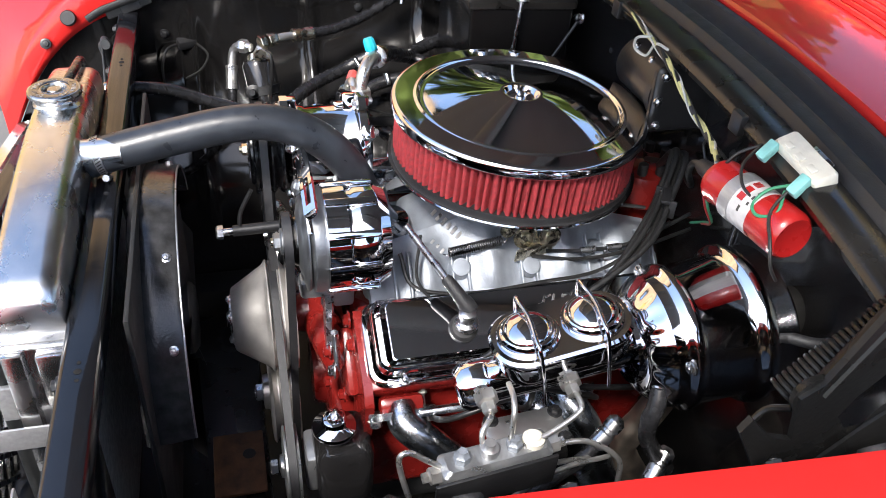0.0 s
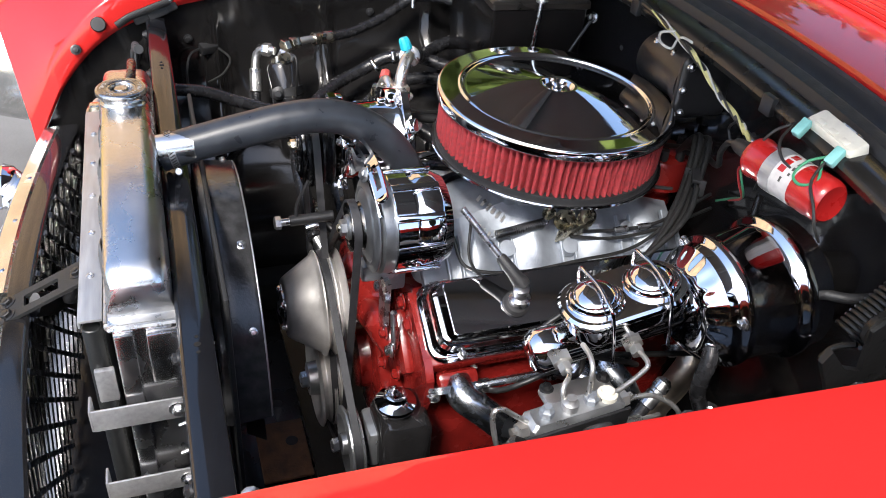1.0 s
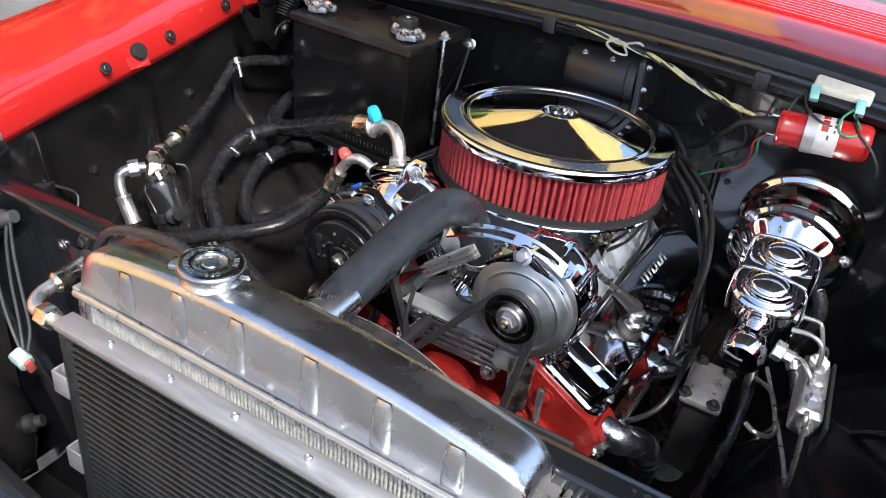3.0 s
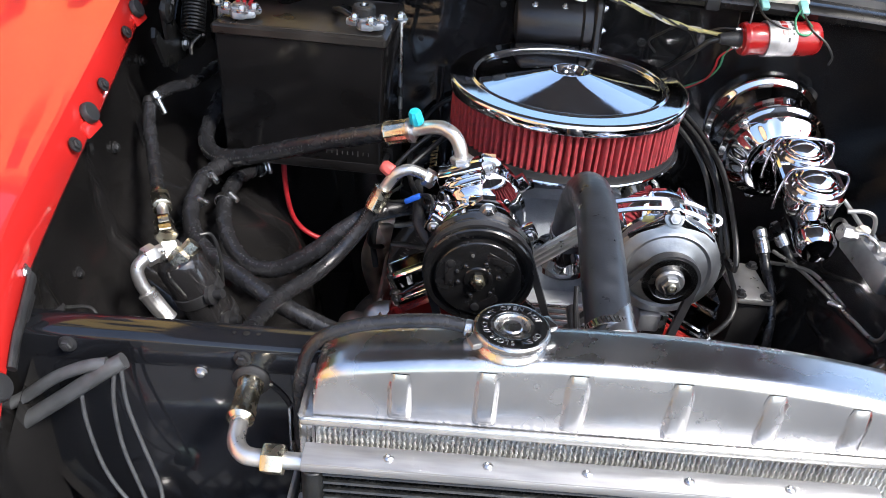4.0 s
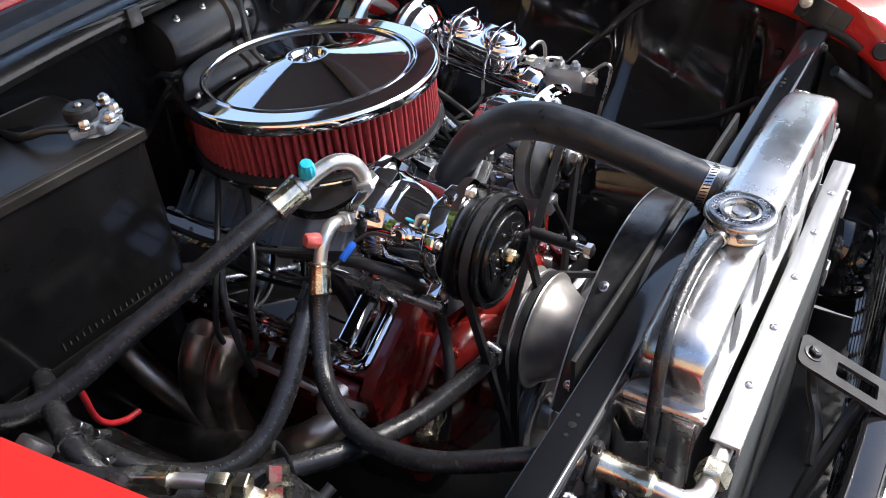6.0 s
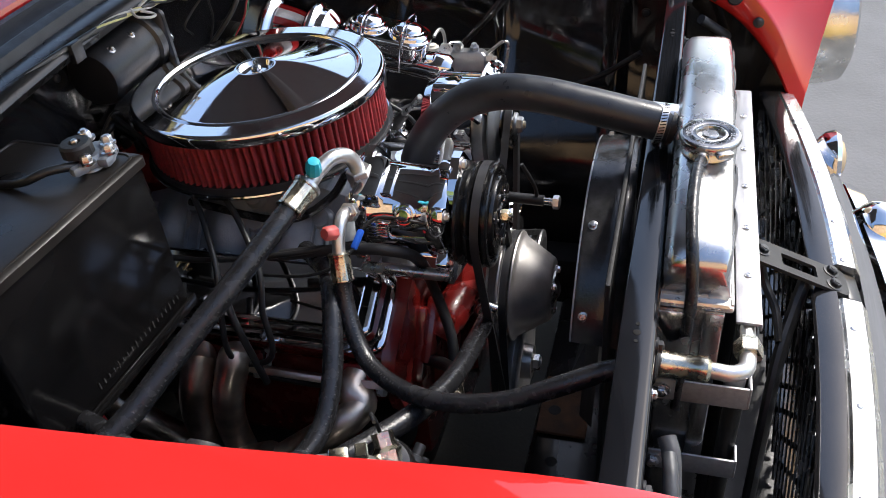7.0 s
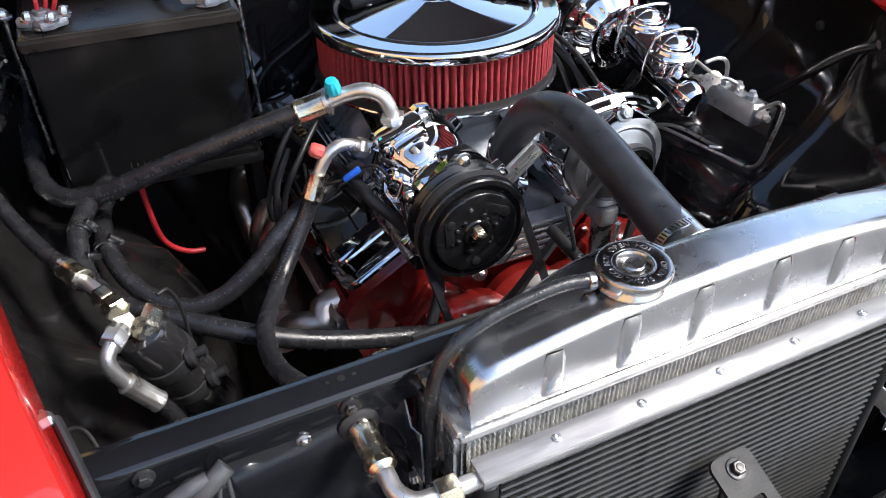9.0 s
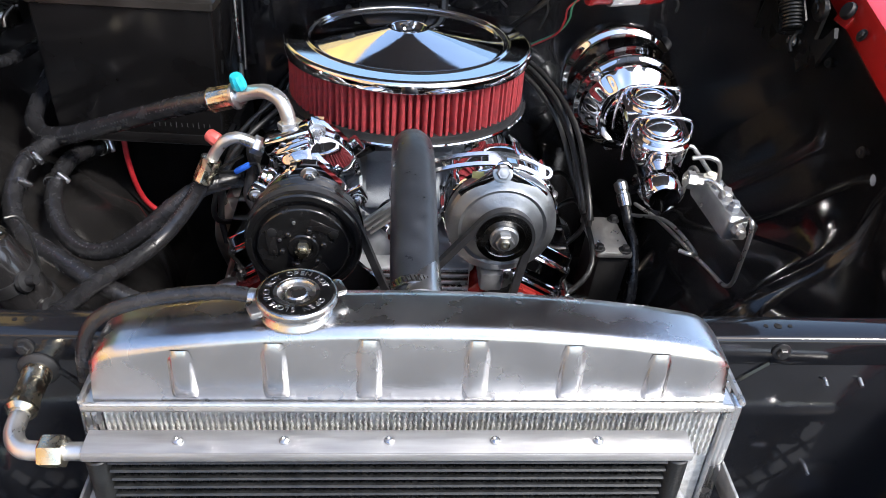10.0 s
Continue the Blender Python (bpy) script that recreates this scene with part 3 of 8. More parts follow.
for fam in (-1, 1):
    k = -15
    while k <= 30:
        x0 = -wid + step * k
        a = Vector((x0, 0, zb)) if fam > 0 else Vector((x0 + (zt - zb), 0, zb))
        b = Vector((x0 + (zt - zb), 0, zt)) if fam > 0 else Vector((x0, 0, zt))
        lo, hi = (a, b) if a.x < b.x else (b, a)
        t0, t1 = max(0, (-wid - lo.x) / (hi.x - lo.x)), min(1, (wid - lo.x) / (hi.x - lo.x))
        if t1 - t0 > 0.08:
            p, q = lo.lerp(hi, t0), lo.lerp(hi, t1)
            line = [p.lerp(q, i / 6) for i in range(7)]
            d = (q - p).normalized()
            up = Vector((-d.z, 0, d.x))
            bm = B()
            grid(bm, [[Vector((c.x, rail_y(c.x, -0.775) + dy + fam * 0.002, c.z)) + up * dn for dn, dy in ((-0.0022, -0.0035), (0.0022, -0.0035), (0.0044, 0.0020), (0.0036, 0.0035), (-0.0036, 0.0035), (-0.0044, 0.0020))] for c in line], True, True, True)
            part("grille_bar", bm, DARKCHROME, gr)
        k += 1

bp = thing("bumper", "curved chrome front bumper below the grille", "car bumper")
bm = B()
prof = [(0.03, 0.0), (0.025, 0.05), (0.0, 0.075), (-0.035, 0.060), (-0.055, 0.0), (-0.05, -0.05), (-0.02, -0.075)]
grid(bm, [[Vector((x, -0.935 + 0.16 * x * x + q * y, 0.535 + q * z)) for y, z in prof] for x, q in [(-0.535, 0.35), (-0.53, 0.7), (-0.515, 0.93)] + [(-0.49 + 0.98 * i / 24, 1) for i in range(25)] + [(0.515, 0.93), (0.53, 0.7), (0.535, 0.35)]], True, True, True)
part("bar", bm, CHROME, bp)
# assumed reflecting pan, added to brighten what shows through the grille
bm = B()
prof = [(-0.792, 0.452), (-0.792, 0.446), (-0.850, 0.432), (-0.900, 0.440), (-0.925, 0.462), (-0.921, 0.466), (-0.898, 0.446), (-0.850, 0.438)]
grid(bm, [[Vector((x, y + 0.16 * x * x, z)) for y, z in prof] for x in [-0.52 + 1.04 * i / 16 for i in range(17)]], True, True, True)
part("added_pan", bm, PRIMER, bp, "bright pan added to lighten the grille openings")
for s in (-1, 1):
    bm = B()
    tube(bm, [(s * 0.40, -0.60, 0.41), (s * 0.40, -0.75, 0.42), (s * 0.40, -0.86, 0.48), (s * 0.40, -0.91, 0.53)], 0.022, 10, flat=0.4)
    part("mounting_arm", bm, SATINBLK, bp, "black mounting arm")
for s in (-1, 1):
    bm = B()
    lathe(bm, (s * 0.40, -0.930, 0.50), (0, -0.12, 1), [(0.05, 0), (0.055, 0.05), (0.045, 0.10), (0.022, 0.13), (0.004, 0.137)], 28)
    part("overrider", bm, CHROME, bp)
    lamp = thing("parking_lamp", "chrome-ringed parking lamp beside the grille", "parking lamp", "parking lamps")
    bm = B()
    lathe(bm, (s * 0.44, -0.842, 0.70), (0, -1, 0.1), [(0.03, -0.02), (0.046, -0.005), (0.05, 0.012), (0.044, 0.02), (0.040, 0.016)], 30, True, False)
    part("ring", bm, CHROME, lamp)
    bm = B()
    lathe(bm, (s * 0.44, -0.842, 0.70), (0, -1, 0.1), [(0.041, 0.012), (0.03, 0.026), (0.012, 0.032), (0.002, 0.033)], 26)
    part("lens", bm, GLASS, lamp)

# hood latch bracket between grille and condenser
lb = thing("latch_bracket", "satin black slotted latch bracket bolted behind the grille", "bracket")
m = axes((0.0, -0.752, 0.789), (0.07, -0.91, -0.40), (1, 0.07, 0.0), (0.03, -0.40, 0.91))
bm = B()
outer, inner = rrect(0.145, 0.052, 0.010), rrect(0.052, 0.024, 0.003)
plate(bm, outer, m, 0.005, holes=[inner])
part("plate", bm, FLATBLK, lb)
for u, v in ((-0.056, 0.0), (0.050, 0.014), (0.050, -0.014)):
    bm = B()
    bolt(bm, m @ Vector((u, v, 0.0025)), m.to_3x3() @ Vector((0, 0, 1)), 0.0078, 0.006)
    part("bolt", bm, SATINBLK, lb)
bm = B()
rbox(bm, m @ pose(0.082, 0, -0.012, 0, 0, 0), (0.022, 0.056, 0.026), 0.004)
part("foot", bm, SATINBLK, lb)
bm = B()
tube(bm, [(0.0, -0.765, 0.770), (-0.045, -0.750, 0.735), (-0.10, -0.735, 0.70), (-0.16, -0.725, 0.62), (-0.20, -0.72, 0.48)], 0.018, 10, flat=0.5)
part("stay", bm, SATINBLK, lb)
bm = B()
tube(bm, [(-0.004, -0.702, 0.800), (-0.016, -0.712, 0.768), (-0.045, -0.728, 0.746), (-0.085, -0.735, 0.722)], 0.013, 10, flat=0.45)
part("gusset", bm, SATINBLK, lb)

# black panels that close the nose below and beside the radiator
nose = thing("nose_baffle", "black sheet metal baffle closing the nose around the radiator", "baffle")
bm = B()
rbox(bm, (0, -0.69, 0.425), (1.12, 0.27, 0.008), 0.002)
part("lower_panel", bm, SATINBLK, nose)
for s in (-1, 1):
    bm = B()
    grid(bm, [[Vector((s * (0.560 + 0.012 * math.sin(3 * f)), -0.578 - 0.19 * f, z)) for z in (0.43, 0.55, 0.68, 0.78, 0.86 - 0.12 * f, 0.935 - 0.20 * f)] for f in (0, 0.25, 0.5, 0.75, 1)], False)
    part("side_panel", bm, INNERBLK, nose)
    bm = B()
    edge = [Vector((s * (x + 0.012), y, z - 0.010)) for y, x, z in LIP if -0.81 < y < -0.5]
    grid(bm, [[p, Vector((p.x, p.y, p.z * 0.8 + 0.43 * 0.2)), Vector((p.x + s * 0.004, p.y, p.z * 0.4 + 0.43 * 0.6)), Vector((p.x, p.y, 0.43))] for p in edge], False)
    part("corner_panel", bm, INNERBLK, nose)
    lb_ = thing("lamp_bucket", "black pressed headlamp bucket behind the grille", "headlamp bucket", "headlamp buckets")
    bm = B()
    lathe(bm, (s * 0.515, -0.655, 0.60), (-0.5 * s, 0.45, 0.2), [(0.085, -0.05), (0.085, 0.0), (0.07, 0.03), (0.04, 0.045), (0.012, 0.05)], 30)
    part("bucket", bm, GLOSSBLK, lb_)
    bm = B()
    lathe(bm, (s * 0.515, -0.655, 0.60), (-0.5 * s, 0.45, 0.2), [(0.085, -0.052), (0.0915, -0.050), (0.0915, -0.046), (0.085, -0.044)], 30, False, False)
    part("rim", bm, SATINBLK, lb_)
    bm = B()
    lathe(bm, Vector((s * 0.515, -0.655, 0.60)) + Vector((-0.5 * s, 0.45, 0.2)).normalized() * 0.048, (-0.5 * s, 0.45, 0.2), [(0.014, 0), (0.014, 0.012), (0.009, 0.016), (0.009, 0.026)], 18)
    part("plug", bm, RUBBER2, lb_, "black rubber plug")

# ---- radiator and condenser ----
rad = thing("radiator", "polished aluminium radiator with ribbed upper tank before the core support", "radiator")


def tank_top(x):
    f = min(1.0, abs(x) / 0.262)
    return 1.004 + 0.025 * (1 - f ** 2.2)


rings = []
nx = 44
for i in range(nx + 1):
    u = -1 + 2 * i / nx
    x = 0.271 * math.copysign(1 - (1 - abs(u)) ** 1.35, u) if abs(u) > 0.0001 else 0.0
    e = max(0.0, (abs(x) - 0.241) / 0.030)
    drop = 0.016 * e ** 3.0
    zt_ = tank_top(x) - drop
    yf, yr, zb_ = -0.646, -0.577, 0.948
    pinch = 0.004 * e ** 3
    ring = [(yf + 0.001, zb_), (yf, zb_ + 0.004), (yf + 0.002 + pinch, zt_ - 0.012), (yf + 0.004 + pinch, zt_ - 0.006), (yf + 0.008, zt_ - 0.0025), (yf + 0.014, zt_ - 0.001),
            (yr - 0.020, zt_ - 0.001), (yr - 0.010, zt_ - 0.003), (yr - 0.003 - pinch, zt_ - 0.010), (yr - pinch, zt_ - 0.020), (yr, zb_ + 0.004), (yr - 0.001, zb_)]
    rings.append([Vector((x - 0.004, y, z)) for y, z in ring])
bm = B()
grid(bm, rings, True, True, True)
part("upper_tank", bm, ALU, rad, "polished aluminium upper tank", sharp=55)
for x in (-0.198, -0.122, -0.044, 0.046, 0.127, 0.202):
    zt_ = tank_top(x) - 0.008
    bm = B()
    hh = zt_ - 0.957
    grid(bm, [[Vector((x + w * c_, -0.6445 - q * s_, z)) for c_, s_ in ((1.0, 0), (0.92, 0.06), (0.78, 0.42), (0.60, 0.86), (0.44, 1), (-0.44, 1), (-0.60, 0.86), (-0.78, 0.42), (-0.92, 0.06), (-1.0, 0))] for z, w, q in ((0.9520, 0.0125, 0.0002), (0.9550, 0.0128, 0.0022), (0.9600, 0.0130, 0.0042), (0.965, 0.0128, 0.0052), (zt_ - 0.018, 0.0112, 0.0046), (zt_ - 0.012, 0.0105, 0.0036), (zt_ - 0.007, 0.0095, 0.0026), (zt_ - 0.002, 0.0080, 0.0002))], False)
    part("flute", bm, ALU, rad, sharp=89)
bm = B()
rbox(bm, (-0.004, -0.6115, 0.944), (0.566, 0.078, 0.008), 0.003)
part("header_plate", bm, ALUTUBE, rad)
# weld beads along the tank
for y in (-0.6485, -0.5745):
    bm = B()
    tube(bm, [(-0.283 + 0.558 * i / 190, y, 0.9485 + 0.0003 * ((i * 7) % 3)) for i in range(191)], 0.0019, 6, smooth=False)
    part("weld_bead", bm, ALUTUBE, rad)
for s in (-1, 1):
    bm = B()
    tube(bm, [(s * 0.2862, -0.646 + 0.0695 * i / 28, 0.9485) for i in range(29)], 0.0028, 6, smooth=False, rib=0.0008)
    part("weld_bead", bm, ALUTUBE, rad)
    # side channel with its stepped cut-outs
    bm = B()
    rbox(bm, (s * 0.280, -0.612, 0.70), (0.006, 0.062, 0.485), 0.002)
    part("side_plate", bm, ALU, rad)
    bm = B()
    rbox(bm, (s * 0.285, -0.632, 0.70), (0.010, 0.020, 0.48), 0.002)
    part("side_channel", bm, ALU, rad)
    bm = B()
    rbox(bm, (s * 0.288, -0.592, 0.905), (0.012, 0.034, 0.070), 0.002)
    part("side_tab", bm, ALU, rad)
    for z in (0.832, 0.710):
        bm = B()
        rbox(bm, (s * 0.300, -0.630, z), (0.0035, 0.098, 0.032), 0.0015)
        part("strap", bm, PALEBAR, rad, "matt aluminium mounting strap")
        bm = B()
        rbox(bm, (s * 0.288, -0.680, z), (0.026, 0.0035, 0.032), 0.0015)
        part("strap_end", bm, PALEBAR, rad)
        bm = B()
        bolt(bm, (s * 0.302, -0.588, z), (s, 0, 0), 0.007, 0.006)
        part("bolt", bm, STEEL, rad)
# notched end sheet on the passenger side
bm = B()
plate(bm, [(-0.576, 0.932), (-0.590, 0.908), (-0.610, 0.920), (-0.614, 0.858), (-0.576, 0.858)], axes((-0.3055, 0, 0), (0, 1, 0), (0, 0, 1), (1, 0, 0)), 0.002)
part("end_sheet", bm, ALU, rad, "bare aluminium end sheet")
# core: rows of tubes with a folded fin sheet behind
bm = B()
rbox(bm, (0, -0.611, 0.70), (0.552, 0.046, 0.482), 0.001, 1)
part("core", bm, FINALU, rad)
bm = B()
for i in range(110):
    x = -0.272 + 0.544 * i / 109
    pts = [Vector((x + 0.0007 * (1 if k % 2 else -1) + 0.0004 * math.sin(i * 2.3), -0.6352, 0.940 - 0.0042 * k)) for k in range(17)]
    grid(bm, [[p + Vector((dx, dy, 0)) for dx, dy in ((-0.0012, 0), (-0.0007, -0.003), (0.0007, -0.003), (0.0012, 0))] for p in pts], False)
tagged(part("fin_sheet", bm, FINALU, rad), kind="stuff")
# filler neck and outlet
bm = B()
lathe(bm, (-0.104, -0.613, 1.0235), (0, 0, 1), [(0.0310, 0.000), (0.0305, 0.0025), (0.0285, 0.0045), (0.0280, 0.0080), (0.0310, 0.0105), (0.0315, 0.0135)], 40)
part("filler_neck", bm, ALU, rad)
bm = B()
lathe(bm, (0.0, -0.580, 1.000), (0, 1, 0.08), [(0.024, 0), (0.020, 0.004), (0.020, 0.05)], 32)
part("hose_outlet", bm, ALU, rad)

o = Vector((-0.104, -0.614, 1.0365))
bm = B()
lathe(bm, o, (0, 0, 1), [(0.0315, 0), (0.0338, 0.0015), (0.0340, 0.0050), (0.0328, 0.0072), (0.0310, 0.0080), (0.0185, 0.0076), (0.0172, 0.0082), (0.0160, 0.0082), (0.0148, 0.0066), (0.0142, 0.0030), (0.0100, 0.0028), (0.0094, 0.0062), (0.0080, 0.0074), (0.0004, 0.0076)], 56)
cap = part("filler_cap", bm, CAPGREY, rad, "tarnished pressed pressure cap with embossed lettering")


def letters_round(text, centre, r, a0, a1, size, mat, parent):
    """Raised letters set along an arc in a level plane, their feet towards the middle."""
    parts = B()
    for i, ch in enumerate(text):
        if ch == " ":
            continue
        cu = bpy.data.curves.new("letter", "FONT")
        cu.body, cu.size, cu.extrude, cu.align_x = ch, size, 0.00035, "CENTER"
        tmp = bpy.data.objects.new("letter", cu)
        me = tmp.to_mesh()
        ang = radians(a0 + (a1 - a0) * i / (len(text) - 1))
        me.transform(Matrix.Translation(Vector(centre) + Vector((r * math.cos(ang), r * math.sin(ang), 0))) @ Matrix.Rotation(ang - math.pi / 2, 4, "Z"))
        parts.from_mesh(me)
        tmp.to_mesh_clear()
        bpy.data.objects.remove(tmp)
        bpy.data.curves.remove(cu)
    return part("lettering", parts, mat, parent)


bm = B()
lathe(bm, o + Vector((0, 0, 0.0062)), (0, 0, 1), [(0.0192, 0), (0.0192, 0.0019), (0.0200, 0.0022), (0.0290, 0.0022), (0.0305, 0.0018), (0.0305, 0)], 56, False, False)
part("ring", bm, RINGGREY, cap, "dull lettered ring")
letters_round("DO NOT OPEN HOT", o + Vector((0, 0, 0.0085)), 0.0218, 196, 22, 0.0078, STEEL, cap)
letters_round("OPEN SLOWLY", o + Vector((0, 0, 0.0085)), 0.0218, -30, -152, 0.0078, STEEL, cap)
for a in (25, 205):
    q = radians(a)
    bm = B()
    rbox(bm, Matrix.Translation(o + Vector((0.0355 * math.cos(q), 0.0355 * math.sin(q), 0.0005))) @ Matrix.Rotation(q, 4, "Z"), (0.012, 0.018, 0.0065), 0.002)
    part("ear", bm, CAPGREY, cap)

ovf = thing("overflow_hose", "thin black rubber overflow hose over the radiator tank", "hose")
bm = B()
tube(bm, [(-0.130, -0.608, 1.031), (-0.165, -0.602, 1.0335), (-0.21, -0.600, 1.0275), (-0.250, -0.601, 1.0175), (-0.279, -0.604, 1.000), (-0.2925, -0.607, 0.965), (-0.2965, -0.607, 0.90), (-0.2965, -0.606, 0.80)], 0.0065, 14)
part("hose", bm, RUBBER, ovf)
bm = B()
lathe(bm, (-0.138, -0.6070, 1.0318), (-1, 0.17, 0.05), [(0.0066, 0), (0.0078, 0.0008), (0.0078, 0.0062), (0.0066, 0.007)], 20, False, False)
part("spring_clip", bm, STEEL, ovf)

con = thing("condenser", "black finned air-conditioning condenser with a matt aluminium top bar", "condenser")
bm = B()
rbox(bm, (-0.022, -0.668, 0.9235), (0.518, 0.026, 0.004), 0.001)
part("top_bar", bm, PALEBAR, con, "matt aluminium top bar")
bm = B()
rbox(bm, (-0.022, -0.6800, 0.9195), (0.518, 0.0030, 0.009), 0.001)
part("front_lip", bm, PALEBAR, con)
for x in (-0.204, -0.115, -0.026, 0.065, 0.155):
    bm = B()
    lathe(bm, (x, -0.668, 0.9255), (0, 0, 1), [(0.0045, 0), (0.0042, 0.0018), (0.002, 0.003), (0.001, 0.0022), (0.0003, 0.0022)], 16)
    part("screw", bm, STEEL, con)
bm = B()
rbox(bm, (-0.022, -0.664, 0.692), (0.480, 0.012, 0.455), 0.001, 1)
part("fin_pack", bm, FINBLK, con)
slat_m = None
for k in range(42):
    z = 0.908 - 0.0103 * k
    if slat_m is None:
        bm = B()
        grid(bm, [[Vector((x, y, q)) for y, q in ((-0.0085, -0.0016), (-0.0100, 0), (-0.0085, 0.0016), (0, 0.0016), (0, -0.0016))] for x in (-0.24, 0.24)], True, True, True)
        ob = part("tube", bm, FINBLK, con)
        slat_m = ob.data
    else:
        ob = new("tube", slat_m)
        ob.parent = con
    ob.location = (-0.022, -0.668, z)
bm = B()
for k in range(41):
    z = 0.908 - 0.0103 * (k + 0.5)
    pts = [Vector((-0.258 + 0.472 * i / 150, -0.6705, z + (0.0034 if i % 2 else -0.0034))) for i in range(151)]
    vs = [[bm.verts.new(p), bm.verts.new(p + Vector((0, -0.004, 0)))] for p in pts]
    for a, b in zip(vs, vs[1:]):
        bm.faces.new((a[0], b[0], b[1], a[1]))
tagged(part("fin_sheet", bm, FINBLK, con), kind="stuff")
for s, x in ((-1, -0.272), (1, 0.228)):
    bm = B()
    cyl(bm, (x, -0.669, 0.46), (x, -0.669, 0.910), 0.011, 18)
    part("manifold", bm, FINBLK, con)
    bm = B()
    rbox(bm, (x + s * 0.014, -0.664, 0.83), (0.008, 0.022, 0.05), 0.002)
    part("tab", bm, PALEBAR, con)

# high-pressure line fitting in front of the support
hl = thing("pressure_line", "bent aluminium pressure line with zinc fittings at the condenser", "pipe")
bm = B()
tube(bm, [(-0.349, -0.610, 0.920), (-0.348, -0.632, 0.918), (-0.346, -0.652, 0.915), (-0.335, -0.665, 0.913), (-0.315, -0.668, 0.913)], 0.0085, 16)
part("tube", bm, ALUTUBE, hl)
bm = B()
lathe(bm, (-0.3495, -0.580, 0.9215), (0.02, -1, -0.06), [(0.0115, 0), (0.0132, 0.002), (0.0132, 0.008), (0.0122, 0.010), (0.0122, 0.036), (0.0136, 0.038), (0.0136, 0.047), (0.0100, 0.051)], 24, wob=lambda a_: 1 + 0.02 * math.cos(10 * a_))
part("crimp_sleeve", bm, ZINC, hl, "gold-zinc crimp sleeve")
bm = B()
lathe(bm, (-0.318, -0.668, 0.913), (1, 0, 0), [(0.0135, 0), (0.0145, 0.002), (0.0145, 0.018), (0.0135, 0.020)], 6)
part("hex_nut", bm, ZINC, hl, "gold-zinc hexagon nut")
bm = B()
lathe(bm, (-0.299, -0.668, 0.913), (1, 0, 0), [(0.008, 0), (0.008, 0.024)], 16)
part("stub", bm, ALUTUBE, hl)
bm = B()
lathe(bm, (-0.350, -0.5765, 0.922), (0, -1, 0), [(0.019, 0), (0.019, 0.002), (0.0165, 0.004), (0.013, 0.005), (0.012, 0.008)], 28)
part("grommet", bm, RUBBER2, hl)

# the radiator pack sits a few millimetres off the car's centre line
for pack in (rad, con, ovf, hl):
    pack.location = (0.0045, 0.003, 0.0)

# ---- fan and shroud behind the support ----
fan = thing("radiator_fan", "black electric fan shroud with its hub behind the core support", "radiator fan")
c = (0.0, -0.520, 0.700)


def shroud_ring(y, r):
    """An arch over the fan that ends above the hub on both sides."""
    return [Vector((r * math.cos(a), y, c[2] + r * math.sin(a))) for a in [radians(4 + 150 * k / 56) for k in range(57)]]


bm = B()
grid(bm, [shroud_ring(-0.532, 0.240), shroud_ring(-0.528, 0.243), shroud_ring(-0.500, 0.2405), shroud_ring(-0.478, 0.2385), shroud_ring(-0.474, 0.238), shroud_ring(-0.472, 0.236), shroud_ring(-0.474, 0.234), shroud_ring(-0.528, 0.236)], False)
part("shroud", bm, SHROUDBLK, fan, "dusty black sheet shroud", sharp=50)
# a thin grey tube puts the rim's highlight into the colour
bm = B()
tube(bm, shroud_ring(-0.4725, 0.2365), 0.0015, 6, smooth=False)
part("edge_glint", bm, GREYCAST, fan, "light grey line imitating a highlight on the shroud edge")
bm = B()
rbox(bm, (0, -0.519, 0.72), (0.54, 0.006, 0.46), 0.002)
part("back_plate", bm, FLATBLK, fan)
for k in range(5):
    a = 2 * math.pi * k / 5 + 0.3
    bm = B()
    d = Vector((math.cos(a), 0, math.sin(a)))
    tdir = Vector((-math.sin(a), 0, math.cos(a)))
    grid(bm, [[Vector(c) + Vector((0, 0.035, 0)) + d * r + tdir * w + Vector((0, w * 0.35, 0)) for w in (-0.035, -0.012, 0.012, 0.035)] for r in (0.05, 0.12, 0.195)], False)
    part("blade", bm, SATINBLK, fan)
bm = B()
lathe(bm, (0, -0.505, 0.715), (0, 1, 0), [(0.055, 0), (0.055, 0.028), (0.045, 0.036), (0.012, 0.038)], 36)
part("hub", bm, SATINBLK, fan)
for a in (34, 62, 118, 146):
    q = radians(a)
    bm = B()
    bolt(bm, Vector(c) + Vector((0.238 * math.cos(q), 0.034, 0.238 * math.sin(q))), (math.cos(q), 0, math.sin(q)), 0.0045, 0.004)
    part("bolt", bm, STEEL, fan)
# ---- upper radiator hose ----
uh = thing("radiator_hose", "thick black ribbed rubber upper radiator hose arching to the engine", "hose")
bm = B()
tube(bm, [(0.002, -0.572, 0.993), (0.0, -0.520, 1.005), (0.0, -0.460, 1.018), (0.0, -0.400, 1.029), (0.0, -0.350, 1.030), (0.0, -0.305, 1.016), (0.0, -0.266, 0.987), (0.0, -0.238, 0.950), (0.0, -0.222, 0.915), (0.0, -0.214, 0.885)], 0.0235, 32, 12, rib=0.00013, ribs=300)
part("hose", bm, BRAID, uh, sharp=16)
bm = B()
lathe(bm, (0.0, -0.5685, 0.9935), (0, 1, 0.22), [(0.0205, -0.001), (0.0245, -0.001), (0.0247, 0.004), (0.0205, 0.004)], 32, False, False)
part("cut_end", bm, RUBBER2, uh)
hose_clamp((0, -0.555, 0.997), (0, 1, 0.21), 0.0243, "steel worm-drive clamp on the upper radiator hose", (0.55, 0, -1))
